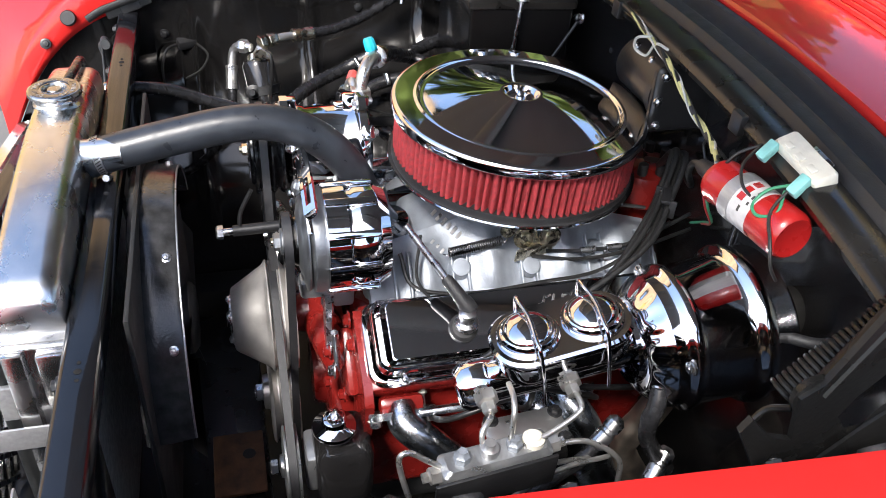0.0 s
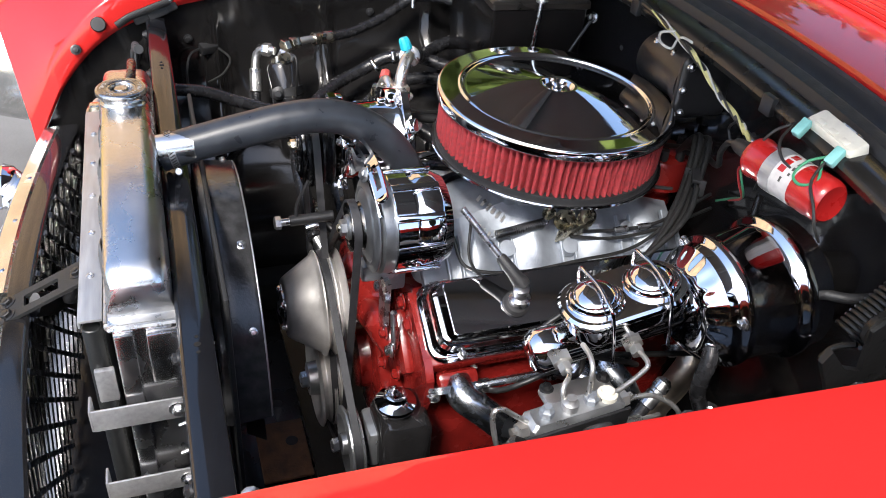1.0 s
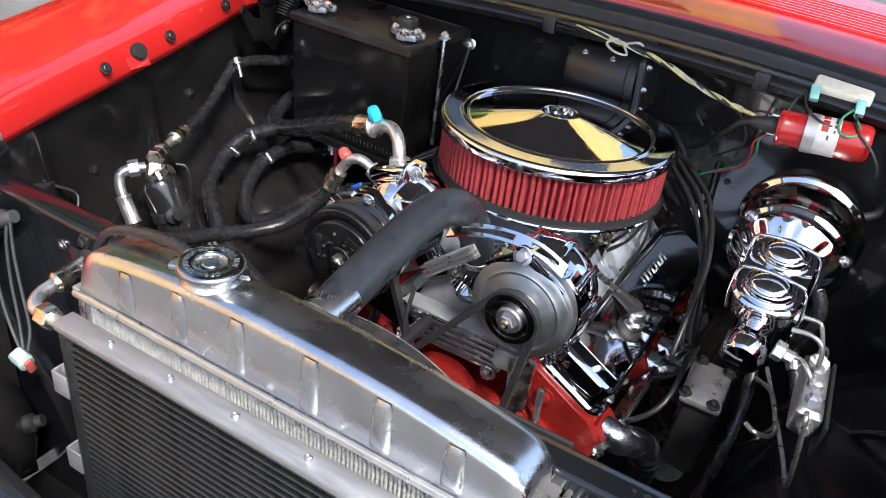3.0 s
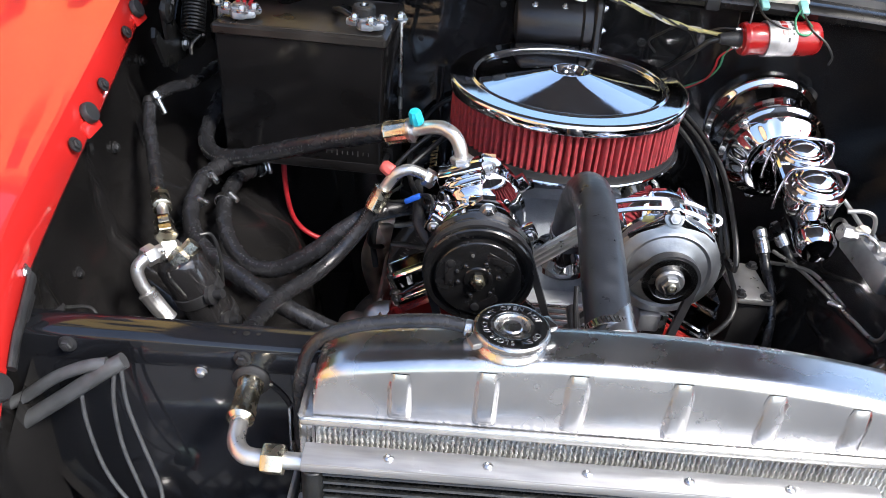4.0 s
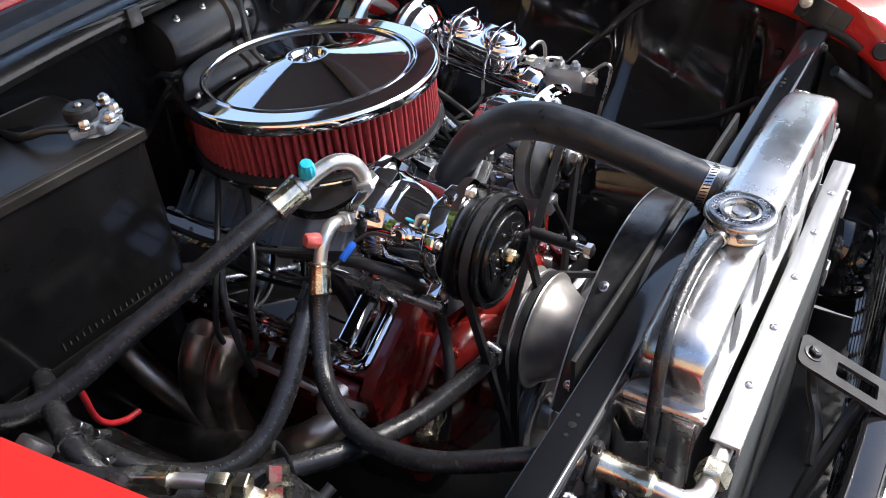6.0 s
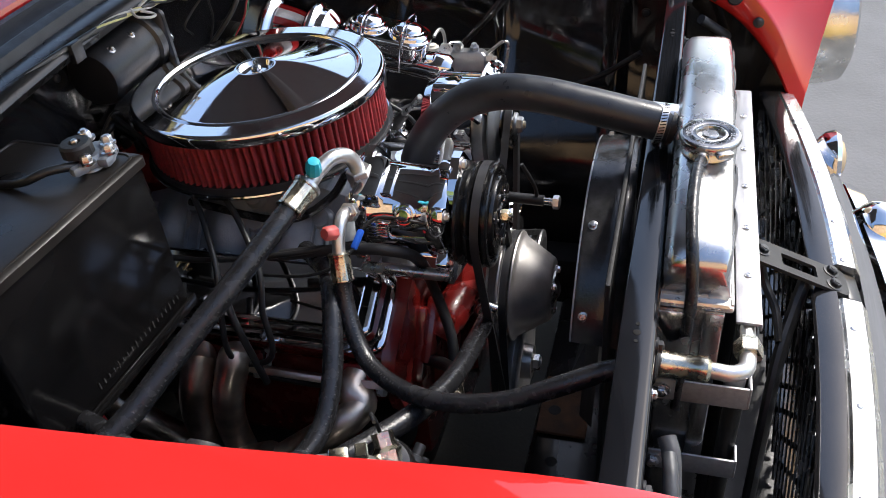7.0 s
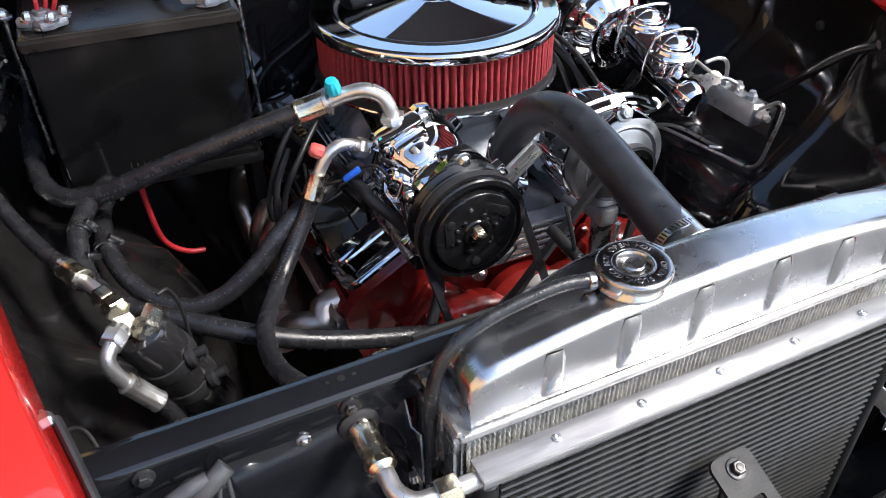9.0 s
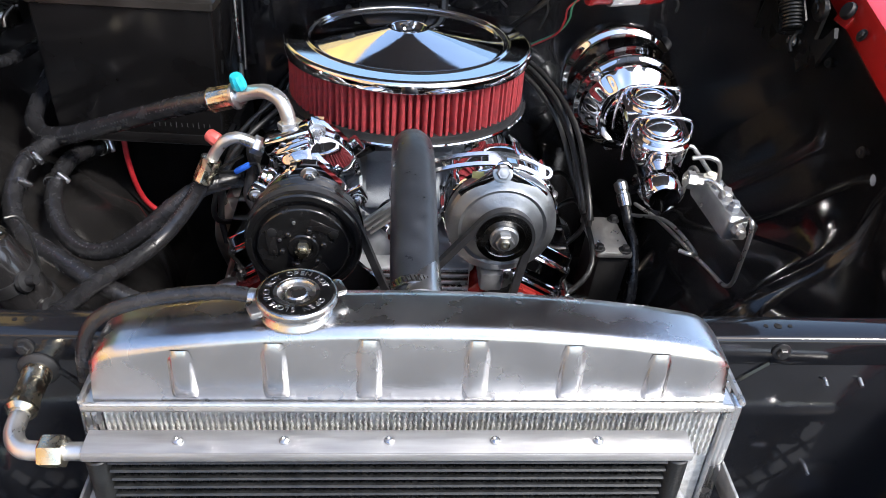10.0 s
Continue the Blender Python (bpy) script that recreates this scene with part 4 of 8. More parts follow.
hose_clamp((0, -0.219, 0.905), (0, -0.35, 1), 0.0243, "steel worm-drive clamp on the upper radiator hose", (-0.6, -1, 0))

# ---- engine ----
blk = thing("engine_block", "red enamelled V8 engine block with its front cover", "engine block")
bm = B()
rbox(bm, (0, -0.02, 0.58), (0.34, 0.47, 0.24), 0.02)
part("crankcase", bm, ENGRED, blk)
bm = B()
lathe(bm, (0, -0.255, 0.575), (0, -1, 0), [(0.13, 0), (0.128, 0.018), (0.115, 0.028), (0.06, 0.032), (0.055, 0.05), (0.01, 0.05)], 44)
part("timing_cover", bm, ENGRED, blk)
bm = B()
rbox(bm, pose(0, -0.02, 0.70), (0.26, 0.46, 0.12), 0.015)
part("valley", bm, ENGRED, blk)
bm = B()
rbox(bm, (0, -0.02, 0.41), (0.26, 0.42, 0.12), 0.03, 3)
part("oil_pan", bm, SATINBLK, blk)
for s in (-1, 1):
    bm = B()
    rbox(bm, pose(s * 0.115, -0.262, 0.695, 0, s * 45, 0), (0.10, 0.018, 0.085), 0.008)
    part("water_port", bm, ENGRED, blk)
    for x, z in ((0.085, 0.73), (0.145, 0.66), (0.10, 0.60)):
        bm = B()
        bolt(bm, (s * x, -0.272, z), (0, -1, 0), 0.008, 0.007)
        part("bolt", bm, ENGRED, blk)

wp = thing("water_pump", "red enamelled water pump with bolted legs", "water pump")
bm = B()
lathe(bm, (0, -0.272, 0.70), (0, -1, 0), [(0.062, 0), (0.062, 0.016), (0.05, 0.026), (0.032, 0.034), (0.028, 0.062)], 36)
part("housing", bm, ENGRED, wp)
for s in (-1, 1):
    bm = B()
    tube(bm, [(s * 0.035, -0.288, 0.705), (s * 0.075, -0.285, 0.715), (s * 0.112, -0.278, 0.712), (s * 0.125, -0.27, 0.70)], [0.028, 0.027, 0.025, 0.028], 16)
    part("leg", bm, ENGRED, wp)
    for dz in (-0.03, 0.03):
        bm = B()
        bolt(bm, (s * 0.13, -0.290, 0.705 + dz), (0, -1, 0), 0.008, 0.007)
        part("bolt", bm, ENGRED, wp)
bm = B()
tube(bm, [(-0.03, -0.300, 0.69), (-0.080, -0.325, 0.715), (-0.118, -0.344, 0.742)], 0.012, 14)
part("heater_nipple", bm, STEEL, wp)

# jack-shaft in front of the pulleys
bm = B()
cyl(bm, (0.0, -0.34, 0.865), (0.0, -0.405, 0.863), 0.008, 16)
part("sleeve", bm, SATINBLK, wp)
bm = B()
cyl(bm, (0, -0.40, 0.863), (0, -0.422, 0.862), 0.0055, 14)
part("rod", bm, STEEL, wp)
bm = B()
lathe(bm, (0, -0.418, 0.862), (0, -1, 0), [(0.010, 0), (0.010, 0.008), (0.007, 0.010)], 6)
part("nut", bm, STEEL, wp)
bm = B()
tube(bm, [(0, -0.395, 0.866), (-0.004, -0.392, 0.89), (-0.006, -0.375, 0.925)], 0.003, 8)
part("arm", bm, SATINBLK, wp)


BANK = Vector((-0.018, 0.018, 0.013))  # stagger of the passenger bank
VC_V, VC_N = Vector((0.67, 0, -0.74)).normalized(), Vector((0.74, 0, 0.67)).normalized()


def side_frame(s, u=0.0, h=0.0, y=0.0):
    """A frame on one bank: x runs down the slope, y to the rear, z out of the rocker cover."""
    v = Vector((s * VC_V.x, 0, VC_V.z))
    nn = Vector((s * VC_N.x, 0, VC_N.z))
    o = Vector((s * 0.178, y, 0.772)) + v * u + nn * h + (BANK if s < 0 else Vector())
    return axes(o, v, (0, 1, 0), nn) if s > 0 else axes(o, v, (0, -1, 0), nn)


CV, CN = Vector((0.866, 0, -0.5)), Vector((0.5, 0, 0.866))


def cover_frame(s, y=0.0):
    """The plane of the rocker cover's flange, which lies flatter than the bank."""
    v, nn = Vector((s * CV.x, 0, CV.z)), Vector((s * CN.x, 0, CN.z))
    return axes(Vector((s * 0.168, y, 0.771)) + (BANK if s < 0 else Vector()), v, (0, s, 0), nn)


def cylinder_head(s):
    t = thing("cylinder_head", "red enamelled cast iron cylinder head under the rocker cover", "cylinder head", "cylinder heads")
    bm = B()
    rbox(bm, side_frame(s, 0.002, -0.064, -0.012), (0.128, 0.474, 0.070), 0.008)
    rbox(bm, cover_frame(s, -0.012) @ pose(0, 0, -0.022), (0.124, 0.474, 0.040), 0.006)
    part("casting", bm, ENGRED, t)
    bm = B()
    rbox(bm, side_frame(s, 0.02, -0.14, -0.02), (0.11, 0.465, 0.11), 0.012)
    part("cylinder_bank", bm, ENGRED, t)
    if s > 0:
        bm = B()
        plate(bm, [(0.122, 0.797), (0.216, 0.742), (0.232, 0.720), (0.226, 0.675), (0.196, 0.600), (0.115, 0.530), (0.055, 0.590), (0.065, 0.69)], axes((0, -0.250, 0), (1, 0, 0), (0, 0, 1), (0, -1, 0)), 0.012, 0.004)
        part("end_face", bm, ENGRED, t, "smooth red end face of the head")
    else:
        bm = B()
        plate(bm, [(0.140, 0.812), (0.236, 0.757), (0.252, 0.735), (0.246, 0.690), (0.215, 0.605), (0.130, 0.540), (0.070, 0.600), (0.080, 0.70)], axes((0, -0.236, 0), (-1, 0, 0), (0, 0, 1), (0, 1, 0)), 0.020, 0.004)
        part("end_face", bm, ENGRED, t, "smooth red end face of the head")
        bm = B()
        rbox(bm, pose(-0.150, -0.250, 0.700, 0, 32, 0), (0.030, 0.018, 0.110), 0.006)
        part("ledge", bm, ENGRED, t)
    for u, h in ((-0.045, -0.05), (0.03, -0.075), (-0.01, -0.03)) if s > 0 else ():
        bm = B()
        m = side_frame(s, u, h, -0.2595)
        bolt(bm, m.translation, (0, -1, 0), 0.009, 0.007)
        part("bolt", bm, ENGRED, t)
    for y in (-0.205, -0.020, 0.030, 0.190):
        bm = B()
        rbox(bm, side_frame(s, 0.076, -0.024, y), (0.024, 0.062, 0.046), 0.008)
        part("exhaust_port", bm, ENGRED, t)
    for k in range(4):
        y = -0.205 + 0.118 * k + (0.030 if k % 2 else 0.034)
        m = side_frame(s, 0.062, -0.045, y)
        dd = (m.to_3x3() @ Vector((1, 0, 0.15))).normalized()
        bm = B()
        lathe(bm, m.translation, dd, [(0.010, 0), (0.010, 0.008), (0.0055, 0.010), (0.0055, 0.030)], 6)
        part("spark_plug", bm, WIREWHT, t)
    return t


cylinder_head(-1)
cylinder_head(1)


def rocker_cover(s):
    t = thing("rocker_cover", "mirror-chromed pressed steel rocker cover bolted to the head", "rocker cover", "rocker covers")
    m = cover_frame(s, -0.012)
    bm = B()
    # rolled flange, stepped skirt, sloping shoulder and a raised flat panel with a crisp rim
    loft(bm, m, [(0.116, 0.466, 0.022, -0.003), (0.121, 0.471, 0.024, 0.000), (0.122, 0.472, 0.025, 0.004), (0.119, 0.469, 0.024, 0.008), (0.113, 0.463, 0.022, 0.010), (0.108, 0.458, 0.021, 0.0105), (0.105, 0.455, 0.020, 0.013),
                 (0.106, 0.456, 0.021, 0.017), (0.102, 0.452, 0.020, 0.020), (0.100, 0.450, 0.020, 0.024), (0.100, 0.450, 0.020, 0.038), (0.098, 0.448, 0.019, 0.042), (0.094, 0.444, 0.018, 0.0445), (0.090, 0.440, 0.015, 0.0452),
                 (0.086, 0.430, 0.010, 0.0465), (0.082, 0.420, 0.007, 0.0560), (0.080, 0.418, 0.006, 0.0585), (0.077, 0.415, 0.005, 0.0592), (0.074, 0.412, 0.005, 0.0592)], 7)
    part("cover", bm, CHROME, t, sharp=24)
    # embossed marks; gold on the passenger side paints in a yellow reflection
    for k in range(8):
        bm = B()
        rbox(bm, m @ pose(-0.018, s * ((0.104 if s > 0 else 0.150) - 0.0135 * k), 0.0597, 0, 0, -24), (0.015 if k else 0.020, 0.0034, 0.0022), 0.0007, 1)
        part("embossed_mark", bm, GOLDTINT if s < 0 else STEEL, t)
        bm = B()
        rbox(bm, m @ pose(-0.018 + (0.005 if k % 2 else -0.005), s * ((0.104 if s > 0 else 0.150) - 0.0135 * k - 0.006), 0.0597, 0, 0, 20), (0.0028, 0.009, 0.0022), 0.0007, 1)
        part("embossed_mark", bm, GOLDTINT if s < 0 else STEEL, t)
    for yy in (-0.19, -0.065, 0.065, 0.19):
        for u in (-0.055, 0.055):
            bm = B()
            rbox(bm, m @ pose(u, yy, 0.0118), (0.010, 0.046, 0.003), 0.001)
            part("load_spreader", bm, CHROME, t)
            bm = B()
            bolt(bm, m @ Vector((u, yy, 0.0128)), m.to_3x3() @ Vector((0, 0, 1)), 0.005, 0.006)
            part("bolt", bm, STEEL, t)
    g = m @ Vector((0.008, -0.110 if s > 0 else -0.112, 0.0590))
    bm = B()
    lathe(bm, g, (CN.x * s, 0, CN.z), [(0.019, 0), (0.0195, 0.004), (0.016, 0.008), (0.010, 0.009), (0.009, 0.013)], 28)
    part("grommet", bm, RUBBER2, t, "black rubber grommet")
    return t


rocker_cover(-1)
rocker_cover(1)

# breather link from the rocker cover towards the carburettor
dl = thing("breather_rod", "thin steel rod with a rubber boot over the rocker cover", "rod")
e0, e1 = Vector((0.2050, -0.117, 0.853)), Vector((0.135, -0.190, 0.944))
bm = B()
cyl(bm, e0.lerp(e1, 0.30), e1, 0.0046, 14)
part("rod", bm, STEEL, dl)
bm = B()
lathe(bm, e0, e1 - e0, [(0.011, -0.004), (0.012, 0.004), (0.0095, 0.018), (0.0080, 0.048), (0.0058, 0.052)], 18)
part("boot", bm, RUBBER2, dl)
bm = B()
lathe(bm, (0.208, -0.119, 0.826), (0.1, -0.05, 1), [(0.0150, 0), (0.0155, 0.003), (0.0155, 0.008), (0.0105, 0.011), (0.0100, 0.018), (0.0115, 0.020), (0.0115, 0.026), (0.007, 0.029)], 24)
part("collar", bm, STEEL, dl)

# ---- intake manifold and carburettor ----
im = thing("intake_manifold", "bare cast aluminium intake manifold between the rocker covers", "intake manifold")
bm = B()
loft(bm, pose(0, 0.0, 0.80), [(0.17, 0.34, 0.03, 0.0), (0.165, 0.32, 0.03, 0.045), (0.14, 0.22, 0.02, 0.070), (0.130, 0.185, 0.012, 0.082), (0.128, 0.182, 0.012, 0.092)], 6)
part("plenum", bm, CAST, im)
for s in (-1, 1):
    bm = B()
    rbox(bm, pose(s * 0.112, -0.01, 0.800, 0, s * 42, 0), (0.06, 0.44, 0.016), 0.004)
    part("flange", bm, CAST, im)
    rows_ = []
    for i in range(61):
        y = -0.208 + 0.404 * i / 60
        near = min(abs(y - c_) for c_ in (-0.150, -0.058, 0.050, 0.145))
        swell = 0.028 * math.exp(-(near / 0.021) ** 2)
        pull = max(0.0, abs(y + 0.005) - 0.085) * 0.30
        row = []
        for j in range(13):
            f = j / 12
            o = 0.004 + swell * math.sin(math.pi * min(1.0, f * 1.15)) ** 0.7 * (0.4 + 0.6 * f)
            row.append(Vector((s * (0.056 + 0.094 * f + 0.707 * o), y, 0.893 - pull * (1 - f) - 0.096 * f + 0.707 * o)))
        rows_.append(row)
    bm = B()
    grid(bm, rows_, False)
    part("runner_casting", bm, CAST, im)
    for y, z in ((-0.104, 0.862), (-0.004, 0.852), (0.098, 0.866), (0.004, 0.878)) if s < 0 else ((-0.104, 0.842), (-0.002, 0.836), (0.098, 0.846)):
        bm = B()
        p = Vector((s * (0.150 - (z - 0.797) * 0.94), y, z))
        lathe(bm, p, (s * 0.7, 0, 0.7), [(0.017, -0.006), (0.0165, 0.006), (0.013, 0.010), (0.0125, 0.014), (0.006, 0.0145)], 20)
        part("boss", bm, CAST, im)
    for y in (-0.186, -0.104, -0.004, 0.098, 0.178):
        for dy in (-0.011, 0.011):
            bm = B()
            rbox(bm, pose(s * 0.1165, y + dy, 0.8415, 0, s * 46, 0), (0.072, 0.0035, 0.010), 0.0012)
            part("casting_rib", bm, CAST, im)
    bm = B()
    tube(bm, [(s * (0.140 + 0.003 * math.sin(9 * k)), -0.190 + 0.019 * k, 0.818 + 0.003 * math.cos(7 * k)) for k in range(21)], 0.0026, 8)
    part("clipped_wire", bm, WIREBLK, im, "thin black wire along the flange")
    for y in (-0.150, 0.035):
        bm = B()
        rbox(bm, pose(s * 0.1405, y, 0.819, 0, s * 46, 0), (0.010, 0.007, 0.008), 0.0015)
        part("clip", bm, WIREWHT, im, "pale plastic clip")
    bm = B()
    rbox(bm, pose(s * 0.152, -0.006, 0.795, 0, s * 42, 0), (0.020, 0.425, 0.012), 0.004)
    part("flange_edge", bm, ALUTUBE, im)
    for k in range(5):
        y = -0.195 + 0.095 * k
        bm = B()
        bolt(bm, (s * 0.148, y, 0.803), (s * 0.66, 0, 0.75), 0.0085, 0.009)
        part("bolt", bm, STEEL, im)
bm = B()
loft(bm, pose(0.0, -0.195, 0.785), [(0.19, 0.075, 0.02, 0), (0.17, 0.07, 0.02, 0.03), (0.10, 0.066, 0.02, 0.052), (0.074, 0.062, 0.02, 0.062)], 6)
part("water_crossover", bm, CASTLIT, im)
# raised casting marks
mm = axes((0.0670, -0.1100, 0.8850), (0.48, 0.62, -0.48), (-0.5, 0.8, 0.5), (0.707, 0, 0.707))
for k in range(7):
    bm = B()
    rbox(bm, mm @ pose(-0.030 + 0.0095 * k, 0.0, 0.0), (0.0046, 0.0125 if k % 3 else 0.0095, 0.0030), 0.0005, 1)
    part("casting_mark", bm, ALUTUBE, im)
for k in range(3):
    bm = B()
    rbox(bm, mm @ pose(-0.004 + 0.0095 * k, -0.034, 0.0), (0.0040, 0.0090, 0.0030), 0.0005, 1)
    part("casting_mark", bm, ALUTUBE, im)
th = thing("thermostat_housing", "cast aluminium water neck under the upper hose", "thermostat housing")
bm = B()
lathe(bm, (0, -0.196, 0.846), (0, -0.2, 1), [(0.044, 0), (0.044, 0.010), (0.030, 0.016), (0.0215, 0.032), (0.0205, 0.075)], 32)
part("neck", bm, CHROME, th)
for x in (-0.035, 0.035):
    bm = B()
    bolt(bm, (x, -0.198, 0.857), (0, -0.2, 1), 0.008, 0.007)
    part("bolt", bm, STEEL, th)

cb = thing("carburettor", "bright four-barrel carburettor with brassy linkage under the air cleaner", "carburettor")
bm = B()
loft(bm, pose(0, 0.0, 0.891), [(0.130, 0.190, 0.012, 0), (0.130, 0.190, 0.012, 0.010), (0.115, 0.130, 0.012, 0.012), (0.118, 0.160, 0.014, 0.030), (0.124, 0.200, 0.016, 0.034), (0.122, 0.196, 0.016, 0.048)], 5)
part("body", bm, CAST, cb)
bm = B()
lathe(bm, (0, 0, 0.938), (0, 0, 1), [(0.066, 0), (0.065, 0.022)], 36)
part("air_horn", bm, CAST, cb)
for y, z in ((-0.055, 0.915), (0.06, 0.912)):
    bm = B()
    rbox(bm, (0.070, y, z), (0.03, 0.05, 0.034), 0.006)
    part("float_bowl", bm, CAST, cb)
for p, r in (((0.100, -0.008, 0.880), 0.018), ((0.106, 0.026, 0.882), 0.016), ((0.104, 0.008, 0.866), 0.014), ((0.098, -0.035, 0.893), 0.011)):
    bm = B()
    lathe(bm, p, (1, 0, 0.1), [(r, 0), (r, 0.003), (r * 0.55, 0.004), (r * 0.5, 0.009)], 20)
    part("throttle_lever", bm, ZINC, cb, "gold-zinc throttle lever")
bm = B()
rbox(bm, pose(0.112, 0.006, 0.862, 0, 8, 12), (0.003, 0.066, 0.022), 0.001)
part("linkage_plate", bm, ZINC, cb)
for pts, mt in (([(0.114, 0.02, 0.862), (0.122, 0.08, 0.862), (0.122, 0.15, 0.868), (0.11, 0.24, 0.90)], SATINBLK), ([(0.115, 0.0, 0.856), (0.128, 0.07, 0.852), (0.128, 0.15, 0.860), (0.12, 0.24, 0.88)], WIREBLK), ([(0.092, -0.04, 0.90), (0.085, 0.0, 0.925), (0.095, 0.09, 0.925), (0.115, 0.16, 0.922)], SATINBLK)):
    bm = B()
    tube(bm, pts, 0.0028, 8)
    part("cable", bm, mt, cb)
for y in (0.05, 0.09):
    bm = B()
    cyl(bm, (0.1215, y + 0.02, 0.862), (0.1225, y + 0.042, 0.863), 0.0052, 12)
    part("cable_ferrule", bm, STEEL, cb)
rs = thing("return_spring", "coiled steel throttle return spring over the manifold", "spring")
a0, a1 = Vector((0.106, -0.128, 0.868)), Vector((0.105, -0.036, 0.882))
d = (a1 - a0).normalized()
x = d.cross(Vector((0, 0, 1))).normalized()
y = d.cross(x)
L = (a1 - a0).length
bm = B()
tube(bm, [a0 + d * (0.008 + (L - 0.016) * k / 240) + 0.0066 * (math.cos(k * 2 * math.pi / 10) * x + math.sin(k * 2 * math.pi / 10) * y) for k in range(241)], 0.0013, 5, smooth=False)
part("coil", bm, DARKCHROME, rs)
for p, q in ((a0, a0 + d * 0.01), (a1 - d * 0.01, a1)):
    bm = B()
    tube(bm, [p, (p + q) / 2 + x * 0.004, q], 0.0011, 6)
    part("hook", bm, STEEL, rs)
# small hoses and wires over the manifold
for pts, r, mt in (([(0.11, -0.19, 0.88), (0.142, -0.175, 0.845), (0.154, -0.10, 0.834), (0.150, 0.0, 0.836), (0.145, 0.1, 0.845), (0.125, 0.2, 0.90)], 0.0028, WIREBLK),
                   ([(0.10, -0.16, 0.90), (0.14, -0.17, 0.852), (0.162, -0.13, 0.822), (0.162, -0.04, 0.820)], 0.0022, WIREBLK),
                   ([(-0.05, -0.14, 0.93), (-0.09, -0.12, 0.90), (-0.11, -0.05, 0.87), (-0.10, 0.1, 0.88)], 0.006, RUBBER)):
    w = thing("vacuum_line", "thin black line lying over the intake manifold", "hose", "vacuum lines")
    bm = B()
    tube(bm, pts, r, 8)
    part("line", bm, mt, w)

# ---- air cleaner ----
ac = thing("air_cleaner", "round air cleaner with a mirror-chrome lid and red pleated filter", "air cleaner")
AO, AN = Vector((-0.002, -0.002, 1.035)), Vector((0.012, 0.031, 1)).normalized()
bm = B()
lathe(bm, AO, AN, [(0.1755, -0.0135), (0.1785, -0.0130), (0.1792, -0.0105), (0.1792, -0.002), (0.1782, 0.0012), (0.1765, 0.0028), (0.1745, 0.0034), (0.1735, 0.0036), (0.1725, 0.0036), (0.164, 0.0036), (0.1490, 0.0036), (0.1480, 0.0036), (0.1470, 0.0042), (0.1455, 0.0056), (0.1440, 0.0058),
                   (0.1425, 0.0048), (0.1415, 0.0028), (0.1400, 0.0006), (0.1385, 0.0002), (0.1340, 0.0008), (0.0330, 0.0170), (0.0300, 0.0176), (0.0265, 0.0182), (0.0240, 0.0165), (0.0215, 0.0105), (0.0200, 0.0095), (0.012, 0.0090), (0.0005, 0.0090)], 160, False, True)
part("lid", bm, CHROME, ac, "mirror-chromed dished lid", sharp=70)
nple = 104
bm = B()
rings = []
r3 = frame_of(AN)
for h in (-0.075, -0.060, -0.040, -0.020, -0.010):
    ring = []
    for i in range(nple):
        for f, rr in ((0.0, 0.1715), (0.22, 0.1722), (0.42, 0.1705), (0.58, 0.1630), (0.72, 0.1600), (0.86, 0.1640)):
            a = 2 * math.pi * (i + f + 0.10 * math.sin(i * 2.7) + 0.03 * math.sin(i * 1.3 + h * 90)) / nple
            ring.append(AO + r3 @ Vector((rr * math.cos(a), rr * math.sin(a), h)))
    rings.append(ring)
grid(bm, rings, True)
part("filter_element", bm, FILTER, ac, "red pleated cotton filter", sharp=60)
bm = B()
lathe(bm, AO, AN, [(0.158, -0.0860), (0.1735, -0.0855), (0.1745, -0.082), (0.1735, -0.0745), (0.158, -0.074)], 96, False, False)
part("lower_seal", bm, RUBBER2, ac, "black rubber seal")
bm = B()
lathe(bm, AO, AN, [(0.158, -0.0120), (0.1730, -0.0118), (0.1738, -0.0095), (0.158, -0.009)], 96, False, False)
part("upper_seal", bm, RUBBER2, ac)
bm = B()
lathe(bm, AO, AN, [(0.062, -0.094), (0.10, -0.099), (0.150, -0.097), (0.168, -0.093), (0.1785, -0.0885), (0.1800, -0.0855), (0.1790, -0.0835), (0.1755, -0.0855), (0.06, -0.0865)], 120, False, False)
part("base", bm, CHROME, ac, "chromed base pan")
part("washer", lathe(B(), AO + AN * 0.008, AN, [(0.017, 0), (0.0172, 0.0015), (0.010, 0.0026), (0.008, 0.0022)], 32), CHROME, ac)
bm = B()
lathe(bm, AO + AN * 0.010, AN, [(0.0075, 0), (0.0075, 0.006), (0.005, 0.009), (0.0032, 0.010), (0.0032, 0.016), (0.0015, 0.017)], 20)
for q in (0.6, 0.6 + math.pi):
    d = r3 @ Vector((math.cos(q), math.sin(q), 0))
    tube(bm, [AO + AN * 0.014 + d * 0.005, AO + AN * 0.019 + d * 0.010, AO + AN * 0.024 + d * 0.012], [0.003, 0.0034, 0.002], 8)
part("wing_nut", bm, CHROME, ac, "chromed wing nut")

# ---- belt-driven accessories ----
alt = thing("alternator", "chrome-bodied alternator with a grey front casting and slotted bracket", "alternator")
AX, AZ = 0.112, 0.919


bm = B()
lathe(bm, (AX, -0.225, AZ), (0, -1, 0), [(0.030, -0.016), (0.060, -0.012), (0.066, 0.0), (0.068, 0.004), (0.068, 0.030), (0.0655, 0.033), (0.0655, 0.037), (0.070, 0.040), (0.0705, 0.066), (0.067, 0.069)], 64)
part("body", bm, CHROME, alt, "mirror-chromed body", sharp=50)
